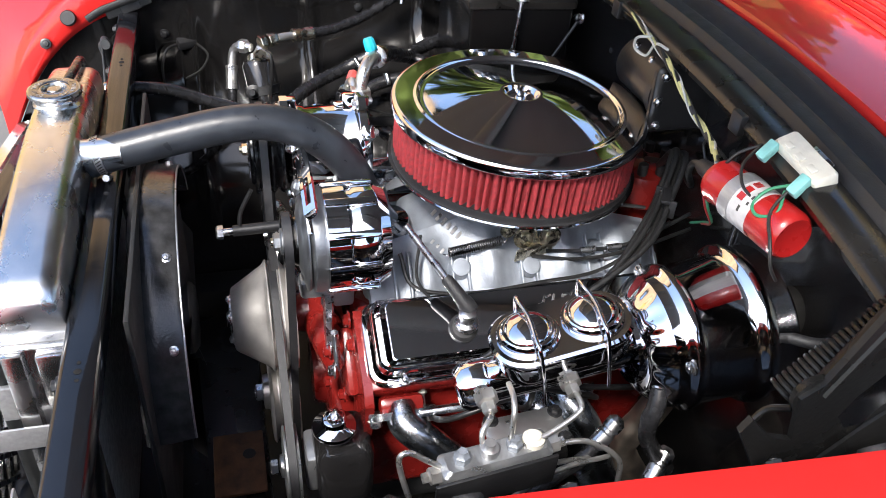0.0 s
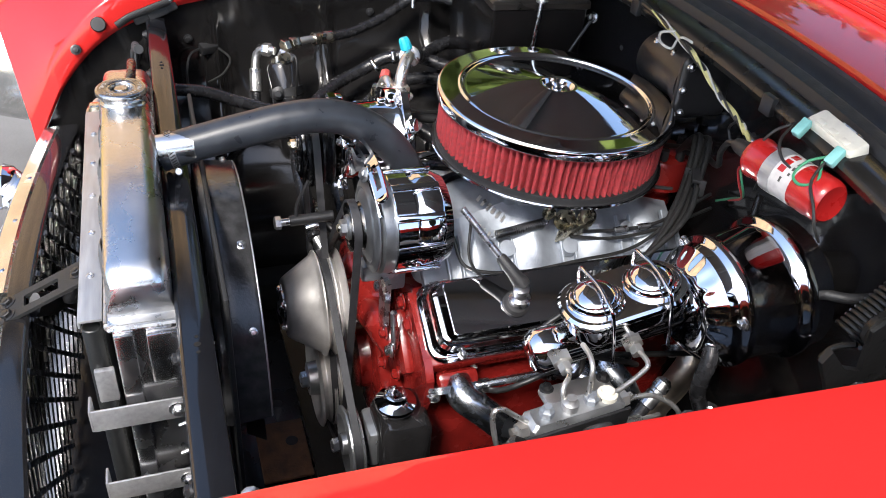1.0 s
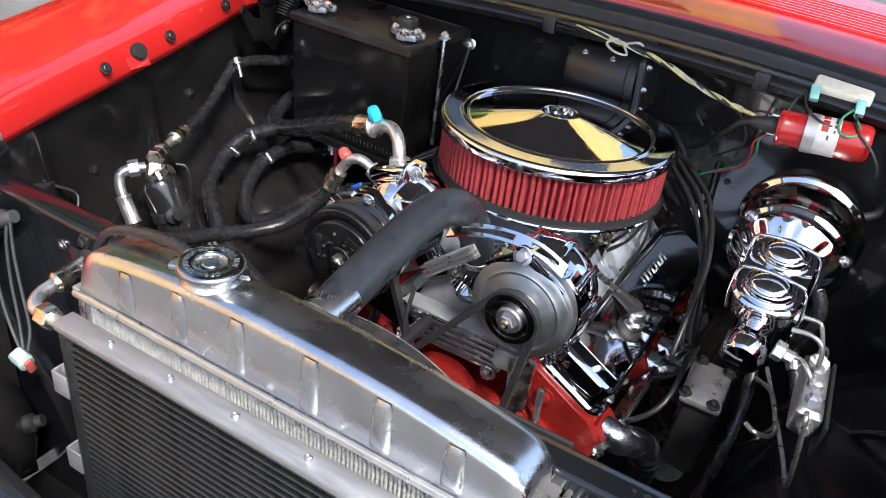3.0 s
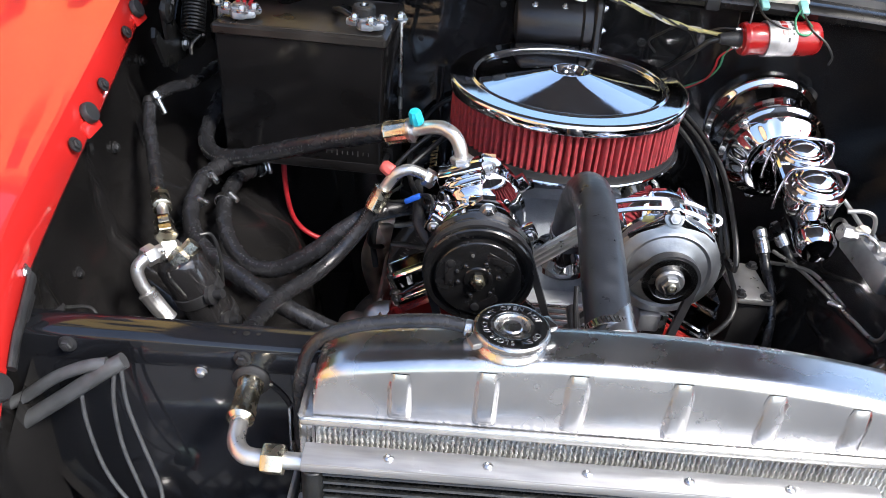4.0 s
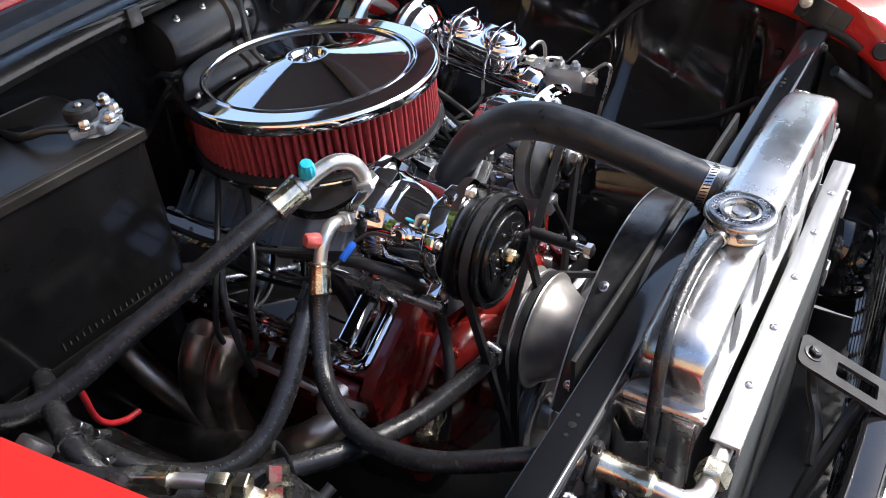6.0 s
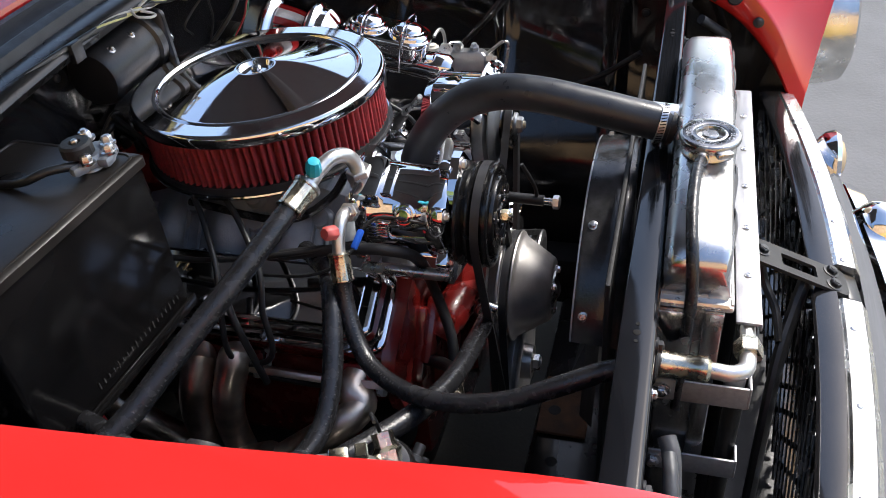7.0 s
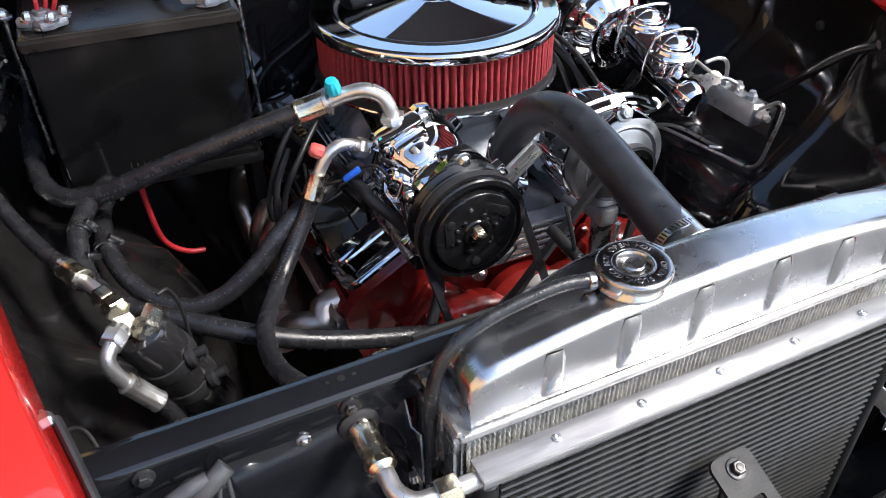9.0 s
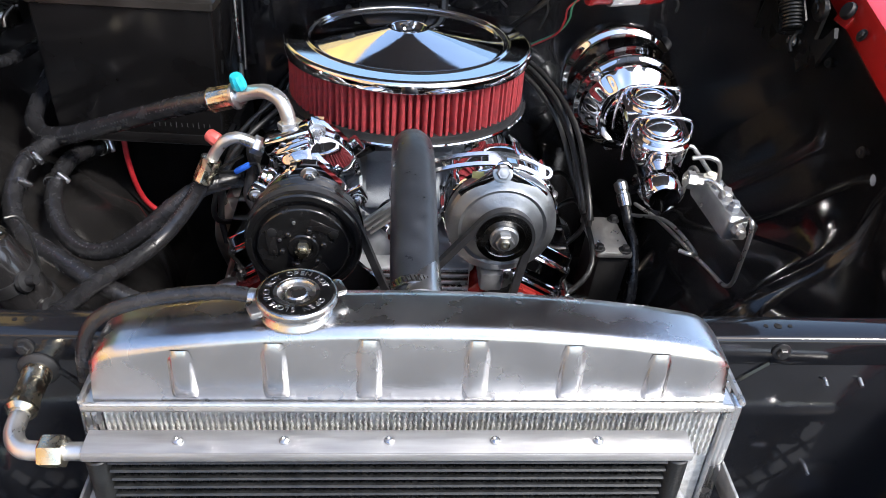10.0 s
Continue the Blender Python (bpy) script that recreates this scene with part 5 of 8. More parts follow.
for k in range(10):
    a = 2 * math.pi * k / 10
    bm = B()
    p = Vector((AX + 0.0705 * math.cos(a), -0.260, AZ + 0.0705 * math.sin(a)))
    rbox(bm, Matrix.Translation(p) @ Matrix.Rotation(-a, 4, "Y"), (0.006, 0.066, 0.010), 0.002)
    part("through_bolt_boss", bm, CHROME, alt)
bm = B()
lathe(bm, (AX, -0.292, AZ), (0, -1, 0), [(0.067, 0), (0.0685, 0.004), (0.068, 0.016), (0.060, 0.022), (0.045, 0.025), (0.020, 0.026)], 64)
part("front_casting", bm, FANGREY, alt, "grey cast front end")
bm = B()
lathe(bm, (AX, -0.314, AZ), (0, -1, 0), [(0.066, 0.000), (0.0665, 0.002), (0.064, 0.004), (0.058, 0.005), (0.054, 0.008), (0.050, 0.006), (0.044, 0.009), (0.026, 0.014), (0.022, 0.018)], 64)
part("cooling_fan", bm, FANGREY, alt, "pressed steel cooling fan")
bm = B()
lathe(bm, (AX, -0.324, AZ), (0, -1, 0), [(0.030, 0), (0.0335, 0.002), (0.0300, 0.008), (0.0295, 0.010), (0.0345, 0.017), (0.0335, 0.0195), (0.026, 0.0200), (0.024, 0.0185), (0.014, 0.0185)], 48)
part("pulley", bm, DARKCHROME, alt, "dark steel pulley")
bm = B()
lathe(bm, (AX, -0.340, AZ), (0, -1, 0), [(0.0175, 0), (0.0175, 0.005), (0.0155, 0.007), (0.010, 0.0072)], 32)
lathe(bm, (AX, -0.346, AZ), (0, -1, 0), [(0.0118, 0), (0.0118, 0.008), (0.0100, 0.0095), (0.0062, 0.0095)], 6)
part("shaft_nut", bm, FANGREY, alt)
bm = B()
lathe(bm, (AX, -0.352, AZ), (0, -1, 0), [(0.0058, 0), (0.0058, 0.006), (0.0045, 0.007), (0.0025, 0.007), (0.0025, 0.003), (0.0004, 0.003)], 18)
part("shaft_end", bm, ZINC, alt)
# slotted adjusting arm above
ARM_W, ARM_N = Vector((0, 0.80, 0.60)), Vector((0, -0.60, 0.80))
arc = [(0.000, 0.978), (0.030, 0.992), (0.065, 1.000), (0.100, 1.002), (0.130, 0.997), (0.158, 0.984)]
path = smooth_path([(x, -0.320, z) for x, z in arc], 6)
bm = B()
for a, b in ((0.0030, 0.0075), (0.0155, 0.0200)):
    grid(bm, [[q + ARM_W * c_ + ARM_N * n_ for c_, n_ in ((a, -0.0025), (a, 0.0025), (b, 0.0025), (b, -0.0025))] for q in path], True, True, True)
mid = len(path) // 2 + 3
for k0, k1 in ((0, 3), (mid - 2, mid + 2), (len(path) - 3, len(path) - 1)):
    grid(bm, [[q + ARM_W * c_ + ARM_N * n_ for c_, n_ in ((0.0070, -0.0024), (0.0070, 0.0024), (0.0160, 0.0024), (0.0160, -0.0024))] for q in path[k0:k1 + 1]], True, True, True)
lathe(bm, path[-1] + ARM_W * 0.0115 - ARM_N * 0.0025, ARM_N, [(0.0045, 0), (0.0083, 0), (0.0085, 0.0008), (0.0085, 0.0042), (0.0083, 0.005), (0.0045, 0.005)], 28, False, False)
part("adjusting_arm", bm, CHROME, alt, "chrome slotted adjusting arm")
bm = B()
bolt(bm, (0.106, -0.320, 0.9955), (0, -0.9, 0.44), 0.0082, 0.006)
part("arm_bolt", bm, FANGREY, alt)
# the ear is an open triangle of two legs below the bolt
bm = B()
for x1, z1 in ((0.062, 0.962), (0.158, 0.962)):
    a_, b_ = Vector((0.106, -0.316, 0.998)), Vector((x1, -0.312, z1))
    u_ = (b_ - a_).normalized()
    rbox(bm, axes((a_ + b_) / 2, u_, u_.cross(Vector((0, -1, 0))), (0, -1, 0)), ((b_ - a_).length + 0.008, 0.012, 0.007), 0.0025)
cyl(bm, (0.106, -0.311, 0.9965), (0.106, -0.3195, 0.9965), 0.0125, 24)
part("ear", bm, CHROME, alt, "triangular chrome ear")
bm = B()
rbox(bm, pose(0.079, -0.3055, 0.984, 15, 0, 0), (0.014, 0.001, 0.011), 0.0003)
part("sticker", bm, WIREYEL, alt, "small yellow sticker")
bm = B()
rbox(bm, (0.105, -0.30, 0.838), (0.03, 0.05, 0.028), 0.006)
part("lower_lug", bm, GREYCAST, alt)
for dx, dz in ((0.05, -0.045), (-0.05, -0.045)):
    bm = B()
    bolt(bm, (AX + dx, -0.288, AZ + dz), (0, -1, 0), 0.005, 0.004)
    part("bolt", bm, STEEL, alt)
bm = B()
plate(bm, [(-0.012, -0.07), (0.014, -0.07), (0.020, 0.03), (-0.016, 0.03)], axes((0.118, -0.290, 0.80), (1, 0, 0), (0, 0, 1), (0, -1, 0)), 0.008)
part("lower_bracket", bm, STEEL, alt, "steel lower bracket")
bm = B()
tube(bm, [(0.152, -0.285, 0.79), (0.150, -0.283, 0.76), (0.150, -0.280, 0.72)], 0.005, 10)
part("brace", bm, STEEL, alt)
bm = B()
bolt(bm, (0.150, -0.286, 0.716), (0, -1, 0), 0.008, 0.007)
part("bolt", bm, STEEL, alt)

cp = thing("compressor", "chromed air-conditioning compressor with a black clutch pulley", "compressor")
CX, CZ = -0.123, 0.921
bm = B()
lathe(bm, (CX, -0.195, CZ), (0, -1, 0), [(0.030, -0.004), (0.058, 0.0), (0.062, 0.004), (0.062, 0.022), (0.059, 0.026), (0.059, 0.092), (0.062, 0.096), (0.062, 0.116), (0.055, 0.124), (0.03, 0.126)], 64)
part("body", bm, CHROME, cp, "mirror-chromed body", sharp=50)
def round_block(ang, y, size, r=0.058, bev=0.003):
    """A block standing on the compressor's barrel: size is (along the rim, along the shaft, out)."""
    q = radians(ang)
    f = B()
    rbox(f, axes((CX + r * math.cos(q), y, CZ + r * math.sin(q)), (-math.sin(q), 0, math.cos(q)), (0, 1, 0), (math.cos(q), 0, math.sin(q))), size, bev)
    return f


# mounting ears with their bolts, front and rear
for y, angles in ((-0.307, (28, 96, 150, 214, 300)), (-0.2015, (40, 92, 140, 204, 310))):
    for ang in angles:
        part("mounting_ear", round_block(ang, y, (0.021, 0.016, 0.034), 0.060), CHROME, cp)
        q = radians(ang)
        bm = B()
        bolt(bm, (CX + 0.068 * math.cos(q), y + (0.008 if y > -0.25 else -0.008), CZ + 0.068 * math.sin(q)), (0, 1 if y > -0.25 else -1, 0), 0.0055, 0.005)
        part("bolt", bm, STEEL, cp)
for y in (-0.318, -0.206):
    bm = B()
    plate(bm, [(-0.046, 0.040), (0.046, 0.040), (0.040, 0.050), (0.014, 0.078), (0.008, 0.083), (-0.008, 0.083), (-0.014, 0.078), (-0.040, 0.050)], axes((CX + 0.006, y, CZ), (1, 0, 0), (0, 0, 1), (0, -1, 0)), 0.011)
    part("mounting_plate", bm, CHROME, cp, "chromed triangular mounting plate")
    bm = B()
    bolt(bm, (CX + 0.006, y - 0.0055, CZ + 0.068), (0, -1, 0), 0.0072, 0.005)
    part("bolt", bm, STEEL, cp)
part("boss", round_block(112, -0.229, (0.044, 0.030, 0.012)), CHROME, cp)
part("boss", round_block(174, -0.228, (0.026, 0.032, 0.016)), CHROME, cp)
for k in range(4):
    part("rib", round_block(168 + 4 * k, -0.228, (0.0022, 0.026, 0.0200), 0.058, 0.0006), CHROME, cp)
for ang in (186, 222):
    part("rib", round_block(ang, -0.266, (0.006, 0.062, 0.008), 0.059, 0.0015), CHROME, cp)
bm = B()
rbox(bm, pose(CX - 0.028, -0.215, CZ + 0.056, 0, -20, 0), (0.064, 0.036, 0.030), 0.006)
part("port_block", bm, CHROME, cp)
bm = B()
lathe(bm, (CX - 0.0525, -0.262, CZ + 0.0270), (-0.89, 0, 0.457), [(0.0150, -0.006), (0.0150, 0.002), (0.0125, 0.004), (0.0110, 0.004), (0.0105, 0.009), (0.0085, 0.0105), (0.0070, 0.0105), (0.0065, 0.006), (0.002, 0.006)], 28)
part("fill_plug", bm, CHROME, cp)
bm = B()
lathe(bm, (CX, -0.322, CZ), (0, -1, 0), [(0.048, 0), (0.0665, 0.001), (0.0675, 0.003), (0.0675, 0.006), (0.0605, 0.0115), (0.0675, 0.017), (0.0675, 0.0195), (0.0605, 0.025), (0.0675, 0.0305), (0.0675, 0.0335), (0.0632, 0.0350), (0.0632, 0.0372), (0.0672, 0.0388), (0.0672, 0.0425), (0.0655, 0.0442), (0.0600, 0.0448), (0.0588, 0.0425), (0.0560, 0.0425), (0.053, 0.040)], 72)
part("pulley", bm, CLUTCHBLK, cp, "black double-groove pulley", sharp=25)
bm = B()
lathe(bm, (CX, -0.363, CZ), (0, -1, 0), [(0.0525, 0), (0.0525, 0.0065), (0.0515, 0.0080), (0.0500, 0.0085), (0.0180, 0.0085), (0.0165, 0.0105), (0.0125, 0.0108), (0.0115, 0.009)], 64)
part("clutch_plate", bm, CLUTCHBLK, cp, "black clutch plate")
bm = B()
lathe(bm, (CX, -0.372, CZ), (0, -1, 0), [(0.0088, 0), (0.0088, 0.008), (0.0075, 0.0095)], 6)
lathe(bm, (CX, -0.380, CZ), (0, -1, 0), [(0.0052, 0), (0.0052, 0.005), (0.003, 0.0055)], 16)
part("hub_nut", bm, ZINC, cp, "zinc-plated hub nut")
for r, n, ph, br in ((0.0245, 6, 0.2, 0.0032), (0.040, 3, 0.5, 0.0055)):
    for k in range(n):
        a = ph + 2 * math.pi * k / n
        bm = B()
        lathe(bm, (CX + r * math.cos(a), -0.3713, CZ + r * math.sin(a)), (0, -1, 0), [(br, 0), (br, 0.002), (br * 0.6, 0.003)], 14)
        part("rivet", bm, SATINBLK if r > 0.03 else GLOSSBLK, cp)
for k in range(3):
    a = 0.5 + 2 * math.pi * k / 3
    m = axes((CX + 0.036 * math.cos(a + 0.35), -0.3722, CZ + 0.036 * math.sin(a + 0.35)), (-math.sin(a + 0.6), 0, math.cos(a + 0.6)), (math.cos(a + 0.6), 0, math.sin(a + 0.6)), (0, -1, 0))
    bm = B()
    rbox(bm, m, (0.034, 0.011, 0.0016), 0.0006)
    part("leaf_spring", bm, GLOSSBLK, cp)
for k in range(9):
    a = 0.9 + 2.4 * k
    r = 0.020 + 0.024 * ((k * 5) % 9) / 9
    bm = B()
    lathe(bm, (CX + r * math.cos(a), -0.3722, CZ + r * math.sin(a)), (0, -1, 0), [(0.0022, 0), (0.0020, 0.0016), (0.0008, 0.0022)], 10)
    part("rivet", bm, STEEL if k % 3 == 0 else GLOSSBLK, cp)
bm = B()
plate(bm, [(-0.07, -0.02), (0.055, -0.055), (0.075, -0.035), (0.02, 0.02), (-0.055, 0.03)], axes((CX + 0.015, -0.314, CZ - 0.055), (1, 0, 0), (0, 0, 1), (0, -1, 0)), 0.007)
part("front_bracket", bm, CHROME, cp)
bm = B()
plate(bm, [(-0.06, -0.02), (0.06, -0.06), (0.075, -0.03), (0.02, 0.02), (-0.055, 0.03)], axes((CX + 0.02, -0.196, CZ - 0.055), (1, 0, 0), (0, 0, 1), (0, -1, 0)), 0.007)
part("rear_bracket", bm, CHROME, cp)
bm = B()
cyl(bm, (CX - 0.055, -0.315, CZ - 0.062), (CX - 0.055, -0.195, CZ - 0.062), 0.008, 16)
part("pivot_tube", bm, STEEL, cp)

# finned bracket between compressor and alternator
fb = thing("accessory_bracket", "finned aluminium accessory bracket behind the upper hose", "bracket")
bm = B()
rbox(bm, (0.0, -0.262, 0.800), (0.165, 0.03, 0.055), 0.005)
part("web", bm, CASTLIT, fb)
for k in range(5):
    bm = B()
    rbox(bm, (0.0, -0.279, 0.780 + 0.0105 * k), (0.160, 0.008, 0.004), 0.001)
    part("rib", bm, ALU, fb)
bm = B()
rbox(bm, pose(-0.018, -0.262, 0.911, 0, -40, 0), (0.094, 0.006, 0.020), 0.002)
part("arm", bm, CASTLIT, fb)
for k in range(3):
    bm = B()
    rbox(bm, pose(-0.018 - 0.0045 * (k - 1), -0.268, 0.911 + 0.0054 * (k - 1), 0, -40, 0), (0.094, 0.010, 0.0036), 0.001)
    part("rib", bm, ALUTUBE, fb)
for x in (-0.07, 0.07):
    bm = B()
    bolt(bm, (x, -0.284, 0.775), (0, -1, 0), 0.008, 0.007)
    part("bolt", bm, STEEL, fb)


def pulley_prof(r, grooves, w=0.018):
    p = [(r * 0.5, 0.0)]
    h = 0.0
    for _ in range(grooves):
        p += [(r, h), (r + 0.001, h + 0.002), (r - 0.011, h + w * 0.46), (r - 0.011, h + w * 0.54), (r + 0.001, h + w - 0.002)]
        h += w
    return p + [(r, h), (r - 0.004, h + 0.002)], h


wpp = thing("water_pump_pulley", "bright steel cup-shaped water pump pulley", "pulley", "pulleys")
bm = B()
pr, h = pulley_prof(0.085, 2, 0.019)
lathe(bm, (0, -0.328, 0.70), (0, -1, 0), pr + [(0.0785, h + 0.004), (0.0770, h + 0.006), (0.0500, h + 0.0485), (0.0475, h + 0.0515), (0.0440, h + 0.053), (0.018, h + 0.053), (0.016, h + 0.050)], 72)
part("cup", bm, SPUN, wpp, sharp=30)
bm = B()
lathe(bm, (0, -0.418, 0.70), (0, -1, 0), [(0.030, 0), (0.030, 0.004), (0.014, 0.006), (0.010, 0.010)], 32)
part("hub_cap", bm, STEEL, wpp)
for k in range(4):
    a = math.pi / 4 + k * math.pi / 2
    bm = B()
    bolt(bm, (0.030 * math.cos(a), -0.4195, 0.70 + 0.030 * math.sin(a)), (0, -1, 0), 0.006, 0.005)
    part("bolt", bm, STEEL, wpp)
crp = thing("crank_pulley", "bright double-groove crankshaft pulley low on the engine", "pulley", "pulleys")
bm = B()
pr, h = pulley_prof(0.083, 2, 0.021)
lathe(bm, (0, -0.330, 0.535), (0, -1, 0), pr + [(0.072, h + 0.003), (0.060, h - 0.006), (0.030, h - 0.006), (0.028, h + 0.012), (0.012, h + 0.014)], 64)
part("pulley", bm, SPUN, crp)
bm = B()
bolt(bm, (0, -0.384, 0.535), (0, -1, 0), 0.014, 0.012)
part("bolt", bm, STEEL, crp)
def belt_line(wheels, y):
    """The closed outer tangent line round wheels (x, z, r), given in order against the clock."""
    pts = []
    n = len(wheels)
    seg = []
    for i in range(n):
        x0, z0, r0 = wheels[i]
        x1, z1, r1 = wheels[(i + 1) % n]
        dx, dz = x1 - x0, z1 - z0
        d = math.hypot(dx, dz)
        base = math.atan2(dz, dx)
        off = math.acos((r0 - r1) / d)
        a = base - off
        seg.append(a)
    for i in range(n):
        x0, z0, r0 = wheels[i]
        a0, a1 = seg[i - 1], seg[i]
        while a1 < a0:
            a1 += 2 * math.pi
        k = max(2, int((a1 - a0) / 0.12))
        for j in range(k + 1):
            a = a0 + (a1 - a0) * j / k
            pts.append(Vector((x0 + r0 * math.cos(a), y, z0 + r0 * math.sin(a))))
    return pts


def belt(wheels, y, label):
    t = thing("drive_belt", label, "drive belt", "drive belts")
    pts = belt_line(wheels, y)
    n = len(pts)
    rings = []
    for i in range(n):
        d = (pts[(i + 1) % n] - pts[i - 1]).normalized()
        out = Vector((d.z, 0, -d.x))
        rings.append([pts[i] + out * o + Vector((0, w, 0)) for o, w in ((0.0045, -0.0055), (0.0045, 0.0055), (-0.0045, 0.0035), (-0.0045, -0.0035))])
    bm = B()
    grid(bm, rings + [rings[0]], True)
    bmesh.ops.remove_doubles(bm, verts=bm.verts, dist=1e-6)
    part("belt", bm, BELT, t)


belt([(0, 0.535, 0.078), (AX, AZ, 0.033), (0, 0.70, 0.080)][:2] + [(-0.0, 0.70, 0.080)], -0.338, "black rubber V-belt to the alternator pulley")
belt([(0, 0.535, 0.078), (CX, CZ, 0.064)], -0.352, "black rubber V-belt to the compressor pulley")
belt([(0, 0.535, 0.078), (0.200, 0.590, 0.052), (0, 0.70, 0.080)], -0.3555, "black rubber V-belt to the steering pump")

ps = thing("steering_pump", "power steering pump with black reservoir, chrome cap and grey pulley", "steering pump")
bm = B()
lathe(bm, (0.200, -0.345, 0.590), (0, -1, 0), [(0.02, 0), (0.056, 0.0), (0.057, 0.003), (0.047, 0.010), (0.057, 0.017), (0.056, 0.020), (0.044, 0.022), (0.038, 0.012), (0.018, 0.012), (0.016, 0.026), (0.006, 0.028)], 48)
part("pulley", bm, GREYCAST, ps, "grey pressed pulley")
bm = B()
lathe(bm, (0.200, -0.375, 0.590), (0, -1, 0), [(0.011, 0), (0.011, 0.009), (0.008, 0.011)], 6)
part("nut", bm, STEEL, ps)
bm = B()
loft(bm, pose(0.215, -0.285, 0.56), [(0.085, 0.075, 0.02, 0), (0.09, 0.08, 0.02, 0.02), (0.09, 0.08, 0.02, 0.085), (0.078, 0.068, 0.018, 0.098), (0.05, 0.05, 0.015, 0.104)], 6)
part("reservoir", bm, GLOSSBLK, ps, "gloss black reservoir")
bm = B()
rbox(bm, (0.205, -0.318, 0.60), (0.06, 0.04, 0.07), 0.008)
part("casting", bm, GREYCAST, ps)
bm = B()
lathe(bm, (0.222, -0.297, 0.660), (0, 0, 1), [(0.020, 0), (0.020, 0.012), (0.029, 0.018), (0.0305, 0.022), (0.0295, 0.026), (0.020, 0.031), (0.0175, 0.033), (0.0165, 0.040), (0.013, 0.042), (0.002, 0.041)], 40)
part("filler_cap", bm, CHROME, ps, "fluted chrome filler cap")

# ---- exhaust headers ----
LEFT_RUNS = (((-0.272, -0.200, 0.695), (-0.302, -0.180, 0.682), (-0.300, -0.125, 0.630), (-0.27, -0.05, 0.54)),
             ((-0.272, -0.025, 0.752), (-0.290, -0.008, 0.690), (-0.276, 0.015, 0.605), (-0.25, 0.03, 0.50)),
             ((-0.272, 0.032, 0.742), (-0.290, 0.048, 0.680), (-0.276, 0.070, 0.585), (-0.25, 0.08, 0.50)),
             ((-0.272, 0.205, 0.715), (-0.284, 0.218, 0.650), (-0.274, 0.165, 0.575), (-0.25, 0.11, 0.50)))
def header(s, mat):
    t = thing("exhaust_header", "bright tubular exhaust header bolted to the cylinder head", "exhaust header", "exhaust headers")
    bm = B()
    rbox(bm, side_frame(s, 0.091, -0.004, -0.110), (0.010, 0.150, 0.030), 0.003)
    part("flange_bar", bm, mat, t)
    for k, y in enumerate((-0.205, -0.020, 0.030, 0.190)):
        p0 = side_frame(s, 0.082, -0.016, y).translation
        bm = B()
        dy = (0.09, 0.06, 0.03, -0.08)[k]
        pts = [p0, p0 + Vector((s * 0.026, 0.002, -0.006)), p0 + Vector((s * 0.048, 0.01 + dy * 0.25, -0.026)), p0 + Vector((s * 0.058, 0.02 + dy * 0.6, -0.070)), p0 + Vector((s * 0.054, 0.03 + dy, -0.13)), p0 + Vector((s * 0.045, 0.08 + dy, -0.23))]
        if s < 0:
            pts = [p0, p0 + Vector((-0.022, 0.001, -0.006))] + [Vector(q) for q in LEFT_RUNS[k]]
        if s > 0 and k == 3:
            pts = [q - Vector((0.030 * min(1.0, i / 3), 0, 0)) for i, q in enumerate(pts)]
        tube(bm, pts, 0.0225, 22, 8)
        part("primary_pipe", bm, HEADERD if k == 3 else mat, t)
        bm = B()
        m = side_frame(s, 0.090, -0.016, y)
        loft(bm, m @ pose(0, 0, 0, 0, 90, 0), [(0.046, 0.094, 0.020, -0.006), (0.046, 0.094, 0.020, 0.004)], 6)
        part("flange", bm, mat, t)
        for w in (-0.037, 0.037):
            bm = B()
            q = side_frame(s, 0.094, -0.014, y + w)
            bolt(bm, q.translation, q.to_3x3() @ Vector((1, 0, 0)), 0.0085, 0.009)
            part("bolt", bm, STEEL, t)
    bm = B()
    tube(bm, [(s * 0.30, -0.05, 0.56), (s * 0.30, 0.08, 0.50), (s * 0.29, 0.20, 0.44), (s * 0.28, 0.35, 0.38)], 0.036, 22)
    part("collector", bm, mat, t)
    return t


header(1, HEADER)
header(-1, HEADERD)

# ---- ignition ----
dist = thing("distributor", "red distributor cap behind the air cleaner", "distributor")
bm = B()
lathe(bm, (0.0, 0.215, 0.83), (0, 0, 1), [(0.03, 0), (0.035, 0.03), (0.052, 0.04), (0.054, 0.075), (0.048, 0.09), (0.02, 0.098)], 36)
part("cap", bm, ENGRED, dist, "red plastic cap")
for k in range(8):
    a = 2 * math.pi * k / 8 + 0.2
    bm = B()
    cyl(bm, (0.036 * math.cos(a), 0.215 + 0.036 * math.sin(a), 0.915), (0.036 * math.cos(a), 0.215 + 0.036 * math.sin(a), 0.940), 0.0075, 12)
    part("boot", bm, RUBBER2, dist)
